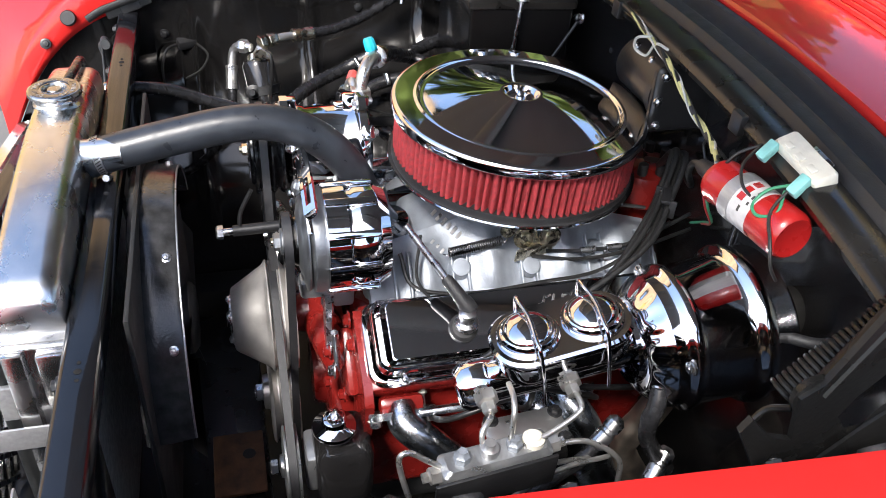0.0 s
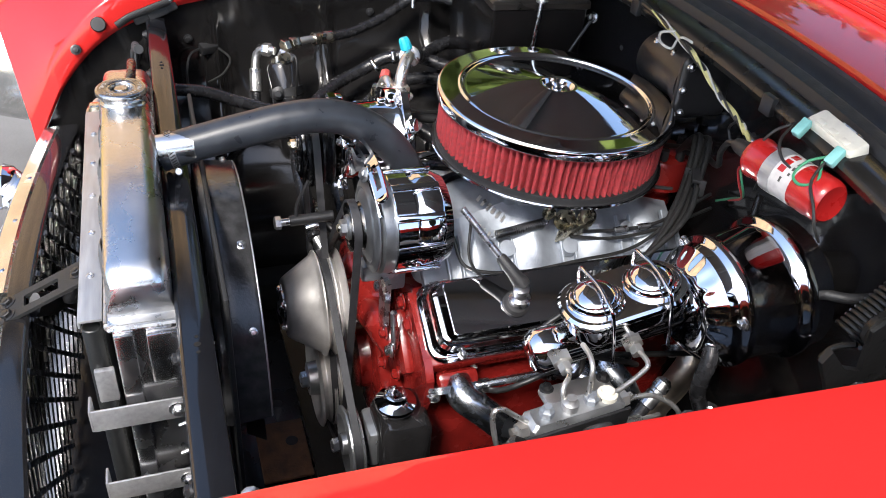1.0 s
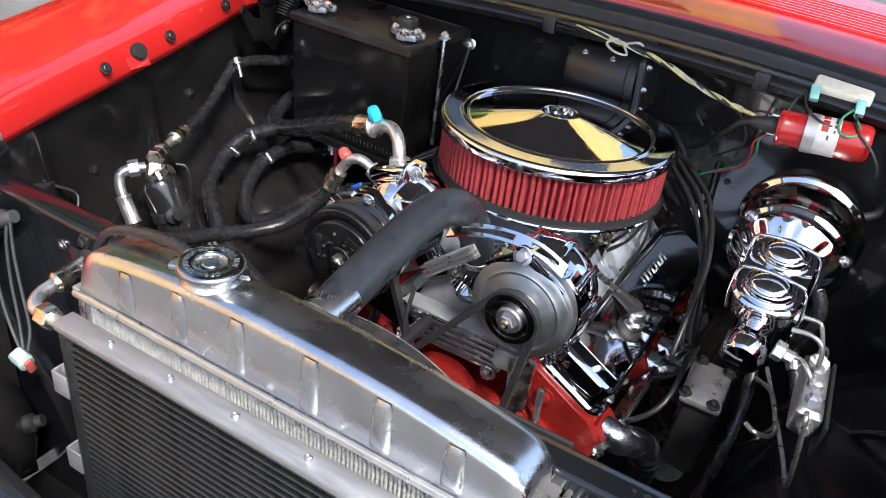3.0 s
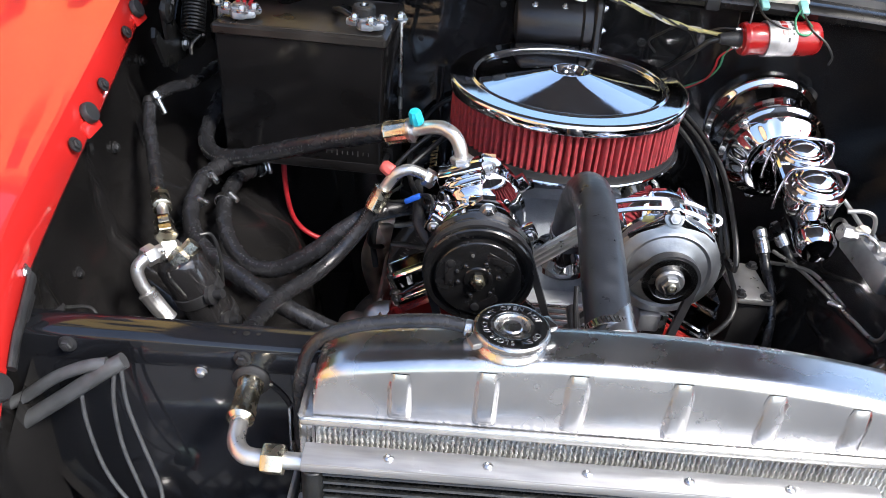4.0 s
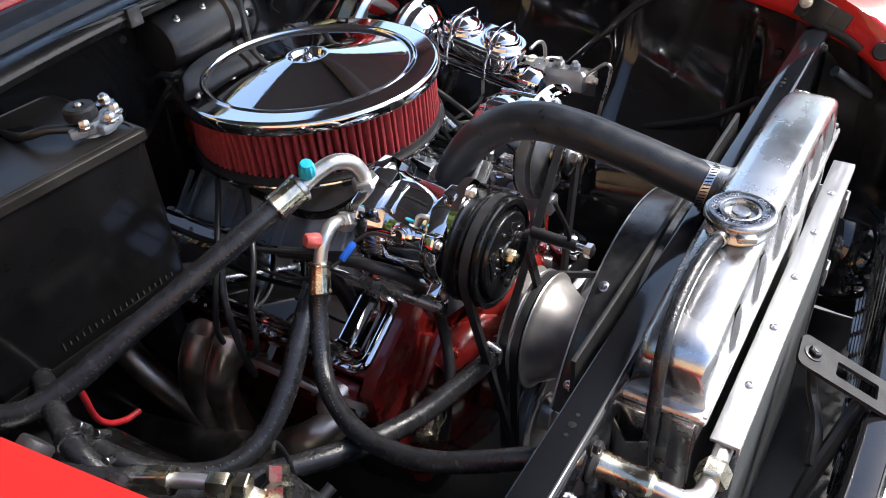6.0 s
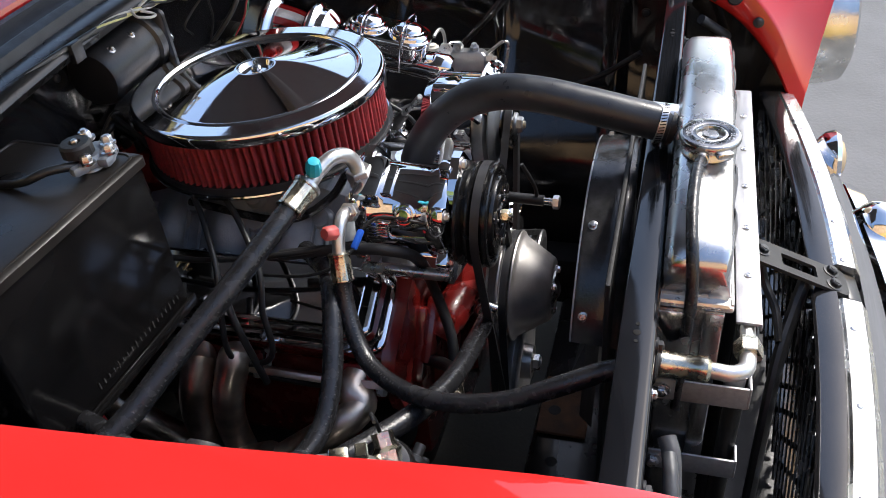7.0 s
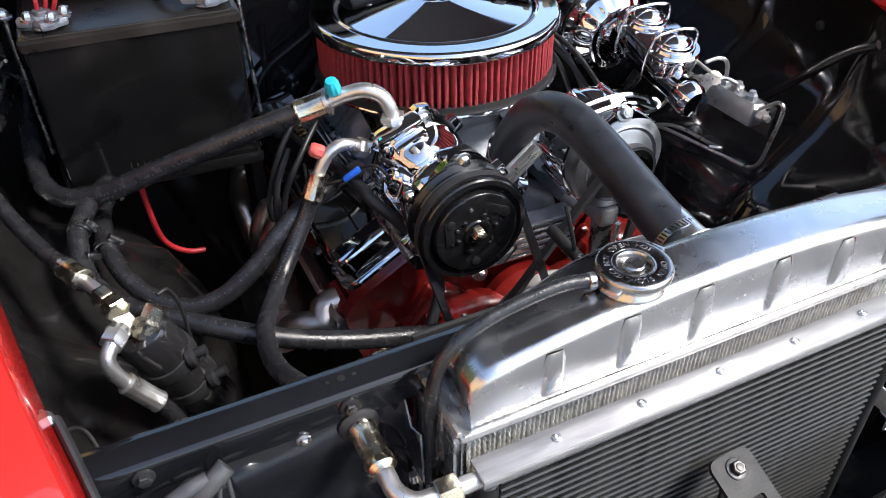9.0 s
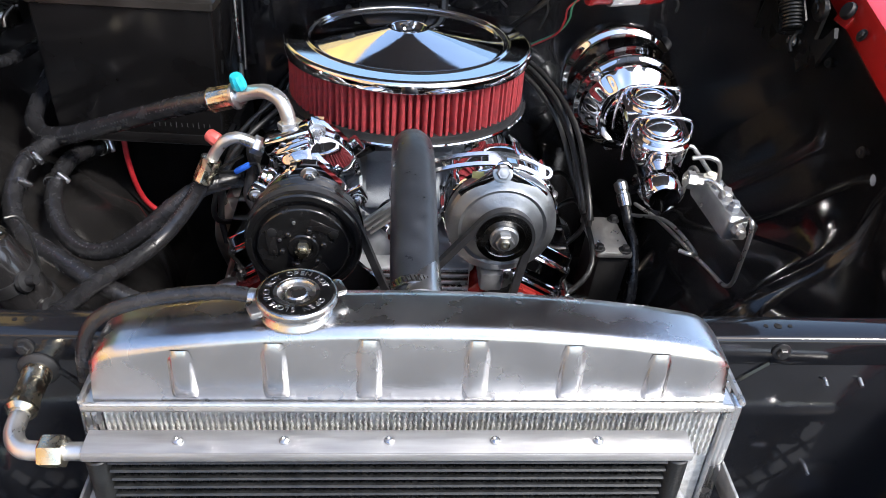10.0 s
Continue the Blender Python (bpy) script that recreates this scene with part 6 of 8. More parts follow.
for k, (s, yplug) in enumerate([(1, -0.205), (1, -0.087), (1, 0.031), (1, 0.149), (-1, -0.205), (-1, -0.087), (-1, 0.031), (-1, 0.149)]):
    w = thing("spark_plug_wire", "black rubber spark plug wire running forward from the distributor", "ignition wire", "spark plug wires")
    q = k % 4
    o = Vector((0.0105 * (q % 2) + 0.0105 * (q // 2), 0.008 * (q // 2), 0.009 * (q % 2)))
    plug = side_frame(s, 0.098, -0.046, yplug + 0.034).translation
    pts = [Vector((s * 0.036, 0.215, 0.94)), Vector((s * 0.085, 0.200, 0.990)) + o, Vector((s * 0.150, 0.150, 0.955)) + o * s, Vector((s * 0.205, 0.095, 0.930)) + o * s]
    if s > 0:
        pts += [Vector((0.245, 0.045 - 0.02 * q, 0.885)) + o, Vector((0.275, 0.01 - 0.045 * q, 0.80)), Vector((0.285, (yplug + 0.0) * 0.8 + 0.02, 0.74)), plug]
    else:
        if q in (1, 2):
            pts[-2:] = [Vector((-0.150, 0.10 - 0.04 * q, 0.955)), Vector((-0.235, 0.045 - 0.06 * q, 0.905))]
            pts += [Vector((-0.272, 0.03 - 0.06 * q, 0.85)), Vector((-0.285, 0.025 - 0.055 * q, 0.77)), plug]
        else:
            pts[-2:] = [Vector((-0.12, 0.235, 0.93)), Vector((-0.22, 0.235, 0.86))]
            pts += [Vector((-0.25, 0.215, 0.74)), Vector((-0.225, yplug * 0.7 + 0.07, 0.665)), plug]
    bm = B()
    tube(bm, pts, 0.0042, 10, 7)
    part("cable", bm, WIREBLK, w)
    d = (plug - pts[-2]).normalized()
    bm = B()
    lathe(bm, plug - d * 0.028, d, [(0.0055, 0), (0.0078, 0.004), (0.0085, 0.03), (0.007, 0.036)], 14)
    part("boot", bm, RUBBER2, w)
ws = thing("wire_separator", "black plastic separator holding spark plug wires", "wire separator")
for k in range(5):
    bm = B()
    rbox(bm, pose(0.142 + 0.0095 * k, 0.158, 0.962, 0, 0, -30), (0.0035, 0.010, 0.026), 0.001)
    part("tooth", bm, SATINBLK, ws)
bm = B()
rbox(bm, pose(0.160, 0.158, 0.974, 0, 0, -30), (0.046, 0.012, 0.005), 0.001)
part("bar", bm, SATINBLK, ws)

coil = thing("ignition_coil", "red cylindrical ignition coil with a grey label on the firewall", "ignition coil")
c0, c1 = Vector((0.283, 0.138, 1.074)), Vector((0.412, 0.151, 1.079))
cd = (c1 - c0).normalized()
bm = B()
lathe(bm, c0, cd, [(0.020, -0.003), (0.0245, -0.002), (0.0265, 0.002), (0.0270, 0.006), (0.0255, 0.009), (0.0255, 0.046), (0.0275, 0.050), (0.0275, 0.113), (0.0260, 0.120), (0.0225, 0.1235), (0.018, 0.1225), (0.012, 0.1212), (0.0005, 0.121)], 48)
part("can", bm, COILRED, coil)
bm = B()
lathe(bm, c0, cd, [(0.0256, 0.050), (0.0278, 0.0505), (0.0278, 0.080), (0.0256, 0.0805)], 48, False, False)
part("label", bm, LABEL, coil, "silver-grey printed label")
r3c = frame_of(cd)
for k, (a, l, w) in enumerate(((95, 0.060, 0.014), (118, 0.060, 0.012), (140, 0.060, 0.013), (95, 0.073, 0.007), (110, 0.073, 0.009), (128, 0.073, 0.008), (145, 0.073, 0.006), (60, 0.066, 0.010), (40, 0.066, 0.012), (165, 0.066, 0.011))):
    q = radians(a)
    bm = B()
    out = r3c @ Vector((math.cos(q), math.sin(q), 0))
    sid = r3c @ Vector((-math.sin(q), math.cos(q), 0))
    rbox(bm, axes(c0 + cd * l + out * 0.0279, sid, cd, out), (w * 0.62, 0.009 if k < 3 else 0.0028, 0.0006), 0)
    part("printed_bar", bm, COILRED if k < 3 else INK, coil)
bm = B()
lathe(bm, c0 + cd * 0.034, cd, [(0.0262, 0), (0.0288, 0.0006), (0.0288, 0.017), (0.0262, 0.0176)], 40, False, False)
part("clamp_band", bm, PALEBAR, coil, "bare aluminium clamp band")
bm = B()
lathe(bm, c0 + cd * 0.002, -cd, [(0.012, 0), (0.013, 0.006), (0.011, 0.02), (0.0095, 0.034), (0.0075, 0.040)], 20)
part("boot", bm, RUBBER2, coil, "black rubber boot")
for dz in (-0.014, 0.015):
    bm = B()
    cyl(bm, c0 + Vector((0.002, 0, dz)), c0 + Vector((-0.014, -0.002, dz)), 0.0032, 10)
    part("terminal", bm, STEEL, coil)
bm = B()
rbox(bm, (0.335, 0.196, 1.060), (0.06, 0.09, 0.006), 0.002)
part("mount_foot", bm, SATINBLK, coil)
cw = thing("coil_wire", "black ignition lead from the coil to the distributor", "ignition wire")
bm = B()
tube(bm, [c0 - cd * 0.036, c0 - cd * 0.055 + Vector((0, 0.004, -0.008)), (0.205, 0.15, 1.035), (0.16, 0.19, 0.985), (0.08, 0.215, 0.965), (0.0, 0.215, 0.93)], 0.0042, 10)
part("cable", bm, WIREBLK, cw)

br = thing("ballast_resistor", "off-white ceramic ballast resistor with teal connectors on the cowl", "ballast resistor")
b0, b1 = Vector((0.306, 0.187, 1.134)), Vector((0.386, 0.184, 1.129))
bd = (b1 - b0).normalized()
mb = axes((b0 + b1) / 2, bd, (0, 0.9, 0.35), (0, -0.35, 0.9))
bm = B()
loft(bm, mb @ pose(0, 0, -0.009), [(0.080, 0.026, 0.004, 0), (0.082, 0.028, 0.004, 0.004), (0.082, 0.028, 0.004, 0.015), (0.078, 0.024, 0.004, 0.018)], 4)
part("body", bm, CERAMIC, br)
for k in (-0.022, 0.0, 0.022):
    bm = B()
    rbox(bm, mb @ pose(k, -0.006, 0.0095), (0.012, 0.008, 0.0025), 0.001)
    part("terminal", bm, CERAMIC, br)
bm = B()
rbox(bm, mb @ pose(0, 0.016, -0.004), (0.036, 0.014, 0.004), 0.001)
part("bracket", bm, STEEL, br)
for e in (-0.034, 0.030):
    bm = B()
    rbox(bm, mb @ pose(e, -0.024, 0.002, 20, 0, 10), (0.013, 0.024, 0.010), 0.002)
    part("connector", bm, TEALPALE, br, "pale teal plastic connector")
for pts, mt in (([(0.300, 0.165, 1.128), (0.292, 0.145, 1.115), (0.288, 0.135, 1.10), (0.280, 0.137, 1.09)], WIREBLK), ([(0.372, 0.160, 1.122), (0.360, 0.140, 1.11), (0.362, 0.125, 1.095), (0.378, 0.122, 1.092), (0.388, 0.135, 1.10), (0.372, 0.150, 1.115)], WIREGRN),
                ([(0.372, 0.158, 1.122), (0.385, 0.130, 1.10), (0.410, 0.120, 1.082), (0.425, 0.118, 1.062), (0.428, 0.128, 1.045)], WIREBLK), ([(0.300, 0.163, 1.128), (0.310, 0.140, 1.112), (0.332, 0.128, 1.102), (0.352, 0.128, 1.097)], WIREBLK)):
    w = thing("resistor_wire", "thin insulated wire curling beside the ignition coil", "wire", "coil wires")
    bm = B()
    tube(bm, pts, 0.0018, 8)
    part("wire", bm, mt, w)
for pts, mt in (([(0.272, 0.138, 1.060), (0.262, 0.140, 1.045), (0.262, 0.15, 1.02), (0.25, 0.17, 0.99), (0.21, 0.19, 0.96), (0.17, 0.20, 0.93)], WIREGRN), ([(0.272, 0.137, 1.058), (0.256, 0.142, 1.040), (0.255, 0.152, 1.015), (0.246, 0.172, 0.985), (0.20, 0.195, 0.95)], WIRERED),
                ([(0.272, 0.139, 1.089), (0.250, 0.150, 1.085), (0.235, 0.165, 1.075), (0.215, 0.175, 1.07)], WIREBLK)):
    w = thing("ignition_feed_wire", "thin coloured wire from the ignition coil", "wire", "coil wires")
    bm = B()
    tube(bm, pts, 0.0017, 8)
    part("wire", bm, mt, w)

# ---- heater blower and harness on the firewall ----
blw = thing("blower_motor", "black heater blower motor with a bolted end cover", "blower motor")
bm = B()
lathe(bm, (-0.080, 0.212, 1.057), (1, 0, 0.03), [(0.024, 0), (0.038, 0.003), (0.042, 0.009), (0.042, 0.110), (0.047, 0.114), (0.047, 0.128)], 44)
part("housing", bm, SATINBLK, blw)
bm = B()
rbox(bm, pose(0.056, 0.212, 1.060, 0, -2, 0), (0.016, 0.096, 0.098), 0.011, 3)
part("end_cover", bm, SATINBLK, blw)
for dy, dz in ((-0.036, 0.036), (-0.036, -0.036), (0.034, 0.038), (-0.040, 0.0)):
    bm = B()
    bolt(bm, (0.0635, 0.212 + dy, 1.060 + dz), (1, 0, 0), 0.0048, 0.004)
    part("bolt", bm, STEEL, blw)
for dx in (-0.05, 0.0):
    bm = B()
    bolt(bm, (dx, 0.187, 1.091), (0, -0.6, 0.8), 0.004, 0.004)
    part("bolt", bm, STEEL, blw)
hn = thing("wiring_harness", "yellow and black taped wiring harness along the cowl shelf", "wiring harness")
H = [Vector(p) for p in ((-0.40, 0.205, 1.125), (-0.24, 0.195, 1.128), (-0.12, 0.185, 1.130), (-0.03, 0.178, 1.128), (0.04, 0.175, 1.119), (0.095, 0.172, 1.108), (0.150, 0.170, 1.090), (0.198, 0.172, 1.076), (0.235, 0.160, 1.074), (0.262, 0.146, 1.075))]
hp = smooth_path(H, 8)
cut = [0, 26, 30, 34, 38, 41, 47, 49, 54, 57, 72]
for k, (a, b) in enumerate(zip(cut, cut[1:])):
    bm = B()
    tube(bm, hp[a:min(b, len(hp) - 1) + 1], 0.0032 if k % 2 else 0.0040, 10, smooth=False)
    part("section", bm, WIREYEL if k % 2 else WIREBLK, hn)
for j in range(3):
    bm = B()
    ph = 2.1 * j
    tube(bm, [p + Vector((0, 0.0034 * math.cos(ph + 0.35 * i), 0.0034 * math.sin(ph + 0.35 * i))) for i, p in enumerate(hp[20:62])], 0.0017, 7, smooth=False)
    part("wire", bm, (WIREWHT, WIREYEL, WIREBLK)[j], hn)
for pts, mt in (([(0.004, 0.176, 1.128), (-0.008, 0.160, 1.122), (0.010, 0.150, 1.115), (0.028, 0.158, 1.112), (0.018, 0.172, 1.120)], WIREWHT), ([(0.020, 0.176, 1.124), (0.04, 0.168, 1.132), (0.045, 0.180, 1.126)], WIREWHT),
                ([(0.19, 0.176, 1.078), (0.17, 0.19, 1.06), (0.15, 0.20, 1.04), (0.165, 0.20, 1.02)], WIREBLK), ([(0.20, 0.172, 1.075), (0.22, 0.19, 1.055), (0.235, 0.20, 1.02), (0.225, 0.21, 0.98)], WIREBLK)):
    bm = B()
    tube(bm, pts, 0.0020, 7)
    part("wire", bm, mt, hn)

# ---- brakes ----
bo = thing("brake_booster", "mirror-chromed brake booster on the firewall", "brake booster")
BO, BD = Vector((0.357, 0.178, 0.924)), Vector((0.0, -1, -0.12)).normalized()
bm = B()
lathe(bm, BO, BD, [(0.03, -0.022), (0.078, -0.016), (0.0875, -0.008), (0.0895, 0.014), (0.0925, 0.0165), (0.0945, 0.020), (0.0945, 0.028), (0.0925, 0.0320), (0.0870, 0.035), (0.0845, 0.039), (0.0835, 0.045), (0.0828, 0.095), (0.0850, 0.098), (0.0862, 0.102), (0.0862, 0.107), (0.0848, 0.1105), (0.0800, 0.1135), (0.0785, 0.118), (0.0775, 0.128)], 96, False, False)
part("shell", bm, CHROME, bo, sharp=60)
# scalloped nose cone
u = frame_of(BD)
bm = B()
grid(bm, [[BO + BD * d + u @ Vector(((r + w * math.cos(18 * a)) * math.cos(a), (r + w * math.cos(18 * a)) * math.sin(a), 0)) for a in [2 * math.pi * k / 180 for k in range(180)]]
          for r, d, w in ((0.0775, 0.128, 0), (0.0760, 0.1300, 0.0004), (0.0715, 0.1350, 0.0011), (0.0655, 0.1410, 0.0013), (0.0600, 0.1460, 0.0009), (0.0565, 0.1490, 0), (0.0540, 0.1505, 0), (0.0440, 0.1515, 0), (0.0435, 0.158, 0))], True)
part("nose_cone", bm, CHROME, bo, "scalloped chrome cone", sharp=60)
bm = B()
tube(bm, [(0.357, 0.20, 0.926), (0.357, 0.262, 0.928)], 0.030, 20)
part("mount", bm, DEEPBLK, bo)
for a in (20, 140, 260):
    q = radians(a)
    bm = B()
    bolt(bm, BO + BD * 0.114 + u @ Vector((0.0815 * math.cos(q), 0.0815 * math.sin(q), 0)), BD, 0.006, 0.005)
    part("bolt", bm, STEEL, bo)
bm = B()
tube(bm, [(0.425, 0.165, 0.962), (0.448, 0.190, 0.966), (0.452, 0.225, 0.964)], 0.0065, 12)
part("check_valve", bm, RUBBER2, bo)

mc = thing("master_cylinder", "chromed brake master cylinder with twin domed lids and bail wires", "master cylinder")
MA = Vector((0, -1, -0.20)).normalized()
mcx = axes((0.361, -0.059, 0.921), (1, 0, 0), -MA, Vector((0, -MA.z, MA.y)) * -1)
bm = B()
loft(bm, mcx @ pose(0, 0, -0.016), [(0.060, 0.120, 0.016, 0), (0.074, 0.142, 0.024, 0.012), (0.080, 0.150, 0.028, 0.024), (0.082, 0.154, 0.030, 0.038)], 8)
part("body", bm, CHROME, mc, sharp=60)
bm = B()
loft(bm, mcx @ pose(0, 0, 0.022), [(0.084, 0.156, 0.036, 0), (0.088, 0.160, 0.038, 0.003), (0.088, 0.160, 0.038, 0.009), (0.082, 0.154, 0.036, 0.012)], 8)
part("lid", bm, CHROME, mc)
for v in (-0.037, 0.037):
    bm = B()
    m = mcx @ pose(0, v, 0.034)
    lathe(bm, m.translation, m.to_3x3() @ Vector((0, 0, 1)), [(0.0350, 0), (0.0350, 0.003), (0.0335, 0.0045), (0.0312, 0.0045), (0.0302, 0.0060), (0.0298, 0.0085), (0.0282, 0.0098), (0.0262, 0.0098), (0.0252, 0.0115), (0.0215, 0.0142), (0.0150, 0.0166), (0.0080, 0.0178), (0.0005, 0.0181)], 48)
    part("dome", bm, CHROME, mc, sharp=30)
    bm = B()
    tube(bm, [mcx @ Vector(p) for p in ((0.045, v, -0.030), (0.047, v, 0.010), (0.044, v, 0.046), (0.030, v, 0.056), (0, v + 0.003, 0.0575), (-0.028, v, 0.058), (-0.042, v, 0.050), (-0.047, v, 0.010), (-0.045, v, -0.02))], 0.0024, 10, 6)
    part("bail_wire", bm, CHROME, mc)
bm = B()
lathe(bm, mcx @ Vector((0, 0.100, -0.020)), MA, [(0.040, -0.012), (0.047, -0.010), (0.048, 0.0), (0.047, 0.006), (0.036, 0.010), (0.0275, 0.02), (0.0255, 0.185), (0.0275, 0.188), (0.0275, 0.216), (0.022, 0.224), (0.008, 0.226)], 40)
part("bore", bm, CHROME, mc)
for p in ((0.411, -0.156, 0.900), (0.404, -0.058, 0.900)):
    p = Vector(p)
    bm = B()
    lathe(bm, p - Vector((0.018, 0, 0)), (1, 0, -0.2), [(0.013, 0), (0.013, 0.012), (0.0085, 0.014), (0.0085, 0.024), (0.006, 0.025)], 6)
    part("outlet_nut", bm, ALUTUBE, mc)

pv = thing("proportioning_valve", "grey cast proportioning valve with brake line fittings", "brake valve")
mpv = axes((0.450, -0.158, 0.860), (-0.09, 0.99, 0.03), (-0.99, -0.09, 0.1), (0.1, -0.03, 1))
bm = B()
loft(bm, mpv @ pose(0, 0, -0.020), [(0.120, 0.030, 0.005, 0), (0.124, 0.034, 0.006, 0.006), (0.122, 0.032, 0.006, 0.030), (0.110, 0.024, 0.006, 0.036)], 4)
part("block", bm, GREYCAST, pv)
for u, mt, r, h in ((-0.038, CAST, 0.009, 0.016), (-0.008, PALEBAR, 0.010, 0.018), (0.020, CAST, 0.009, 0.014), (0.042, CERAMIC, 0.012, 0.012)):
    bm = B()
    m = mpv @ pose(u, 0, 0.014)
    lathe(bm, m.translation, (0, 0, 1), [(r, 0), (r, h * 0.6), (r * 0.7, h * 0.75), (r * 0.6, h)], 6 if mt == CAST else 18)
    part("fitting", bm, mt, pv)
for u in (-0.068, 0.068):
    bm = B()
    m = mpv @ pose(u, 0, 0.0)
    lathe(bm, m.translation, (mpv.to_3x3() @ Vector((1 if u > 0 else -1, 0, 0))), [(0.010, -0.012), (0.010, 0.004), (0.006, 0.006), (0.006, 0.012)], 6)
    part("end_fitting", bm, ALUTUBE, pv)
bm = B()
rbox(bm, mpv @ pose(-0.005, -0.021, -0.012, 0, 0, 0), (0.135, 0.004, 0.050), 0.001)
part("bracket", bm, SATINBLK, pv)
for pts in ([(0.416, -0.156, 0.899), (0.428, -0.160, 0.900), (0.440, -0.172, 0.894), (0.449, -0.172, 0.880)],
            [(0.409, -0.058, 0.900), (0.430, -0.059, 0.901), (0.437, -0.066, 0.896), (0.447, -0.100, 0.884), (0.451, -0.124, 0.880), (0.451, -0.126, 0.870)],
            [(0.404, -0.135, 0.922), (0.425, -0.137, 0.925), (0.440, -0.140, 0.920), (0.446, -0.142, 0.905), (0.447, -0.142, 0.880)],
            [(0.454, -0.216, 0.866), (0.453, -0.235, 0.882), (0.452, -0.252, 0.895), (0.454, -0.262, 0.886), (0.460, -0.250, 0.83), (0.464, -0.228, 0.765), (0.45, -0.17, 0.758), (0.41, -0.06, 0.765), (0.39, 0.02, 0.75)],
            [(0.444, -0.085, 0.862), (0.447, -0.05, 0.860), (0.455, -0.012, 0.83), (0.455, 0.0, 0.77), (0.44, 0.06, 0.72)],
            [(0.395, -0.19, 0.80), (0.41, -0.20, 0.80), (0.43, -0.16, 0.78), (0.41, -0.08, 0.78), (0.38, 0.0, 0.74)]):
    t = thing("brake_line", "bent bright steel brake line at the proportioning valve", "brake line", "brake lines")
    bm = B()
    tube(bm, pts, 0.0032, 10, 6)
    part("line", bm, ALUTUBE, t)

# steering box cover plate and hoses under the booster
sb = thing("steering_box", "steering box with pale cover, its housing darkened as if in shade", "steering box")
# the housing's shade is put into its near-black colour
bm = B()
rbox(bm, pose(0.326, -0.060, 0.664, 0, 4, 0), (0.056, 0.100, 0.13), 0.014)
part("housing", bm, DEEPBLK, sb)
bm = B()
rbox(bm, pose(0.324, -0.062, 0.736, 0, 4, 4), (0.060, 0.108, 0.012), 0.005)
part("cover", bm, ALUTUBE, sb, "pale cast cover")
for dx, dy in ((-0.021, -0.044), (0.021, -0.044), (-0.021, 0.044), (0.021, 0.044)):
    bm = B()
    bolt(bm, (0.324 + dx, -0.062 + dy, 0.742 - dx * 0.07), (0.07, 0, 1), 0.0070, 0.007)
    part("bolt", bm, SATINBLK, sb)
for pts, r in (([(0.412, 0.045, 0.893), (0.424, 0.038, 0.872), (0.426, 0.034, 0.850), (0.415, 0.05, 0.80), (0.40, 0.10, 0.72)], 0.0105), ([(0.370, 0.012, 0.752), (0.375, -0.006, 0.732), (0.379, -0.045, 0.706), (0.377, -0.085, 0.655), (0.370, -0.105, 0.590), (0.36, -0.12, 0.52)], 0.0090),
               ([(0.424, 0.064, 0.738), (0.438, 0.045, 0.716), (0.450, -0.010, 0.698), (0.448, -0.070, 0.672), (0.438, -0.105, 0.62), (0.42, -0.12, 0.54)], 0.0090)):
    t = thing("steering_hose", "black rubber power steering hose beside the brake booster", "hose", "steering hoses")
    bm = B()
    tube(bm, pts, r, 14)
    part("hose", bm, RUBBER, t)
    d = (Vector(pts[1]) - Vector(pts[0])).normalized()
    bm = B()
    lathe(bm, Vector(pts[0]) - d * 0.044, d, [(0.006, 0), (0.0085, 0.003), (r + 0.0026, 0.006), (r + 0.0026, 0.018), (r + 0.001, 0.020), (r + 0.001, 0.024), (r + 0.0026, 0.026), (r + 0.0026, 0.046), (r, 0.048)], 18)
    part("crimp_sleeve", bm, STEEL, t)

# ---- battery ----
bt = thing("battery", "black car battery with lead terminals in a black tray", "battery")
mbt = axes((-0.405, 0.100, 0.0), (1, -0.062, 0), (0.062, 1, 0), (0, 0, 1))
bm = B()
loft(bm, mbt @ pose(0, 0, 0.862), [(0.254, 0.172, 0.006, 0), (0.258, 0.176, 0.006, 0.006), (0.260, 0.178, 0.006, 0.201)], 3)
part("case", bm, CASEBLK, bt, "plain black case")
bm = B()
loft(bm, mbt @ pose(0, 0, 1.063), [(0.262, 0.180, 0.006, 0), (0.268, 0.186, 0.006, 0.002), (0.268, 0.186, 0.006, 0.012), (0.262, 0.180, 0.006, 0.015), (0.250, 0.168, 0.010, 0.0155)], 3)
part("top", bm, BATTOP, bt, "dusty scuffed black top cover")
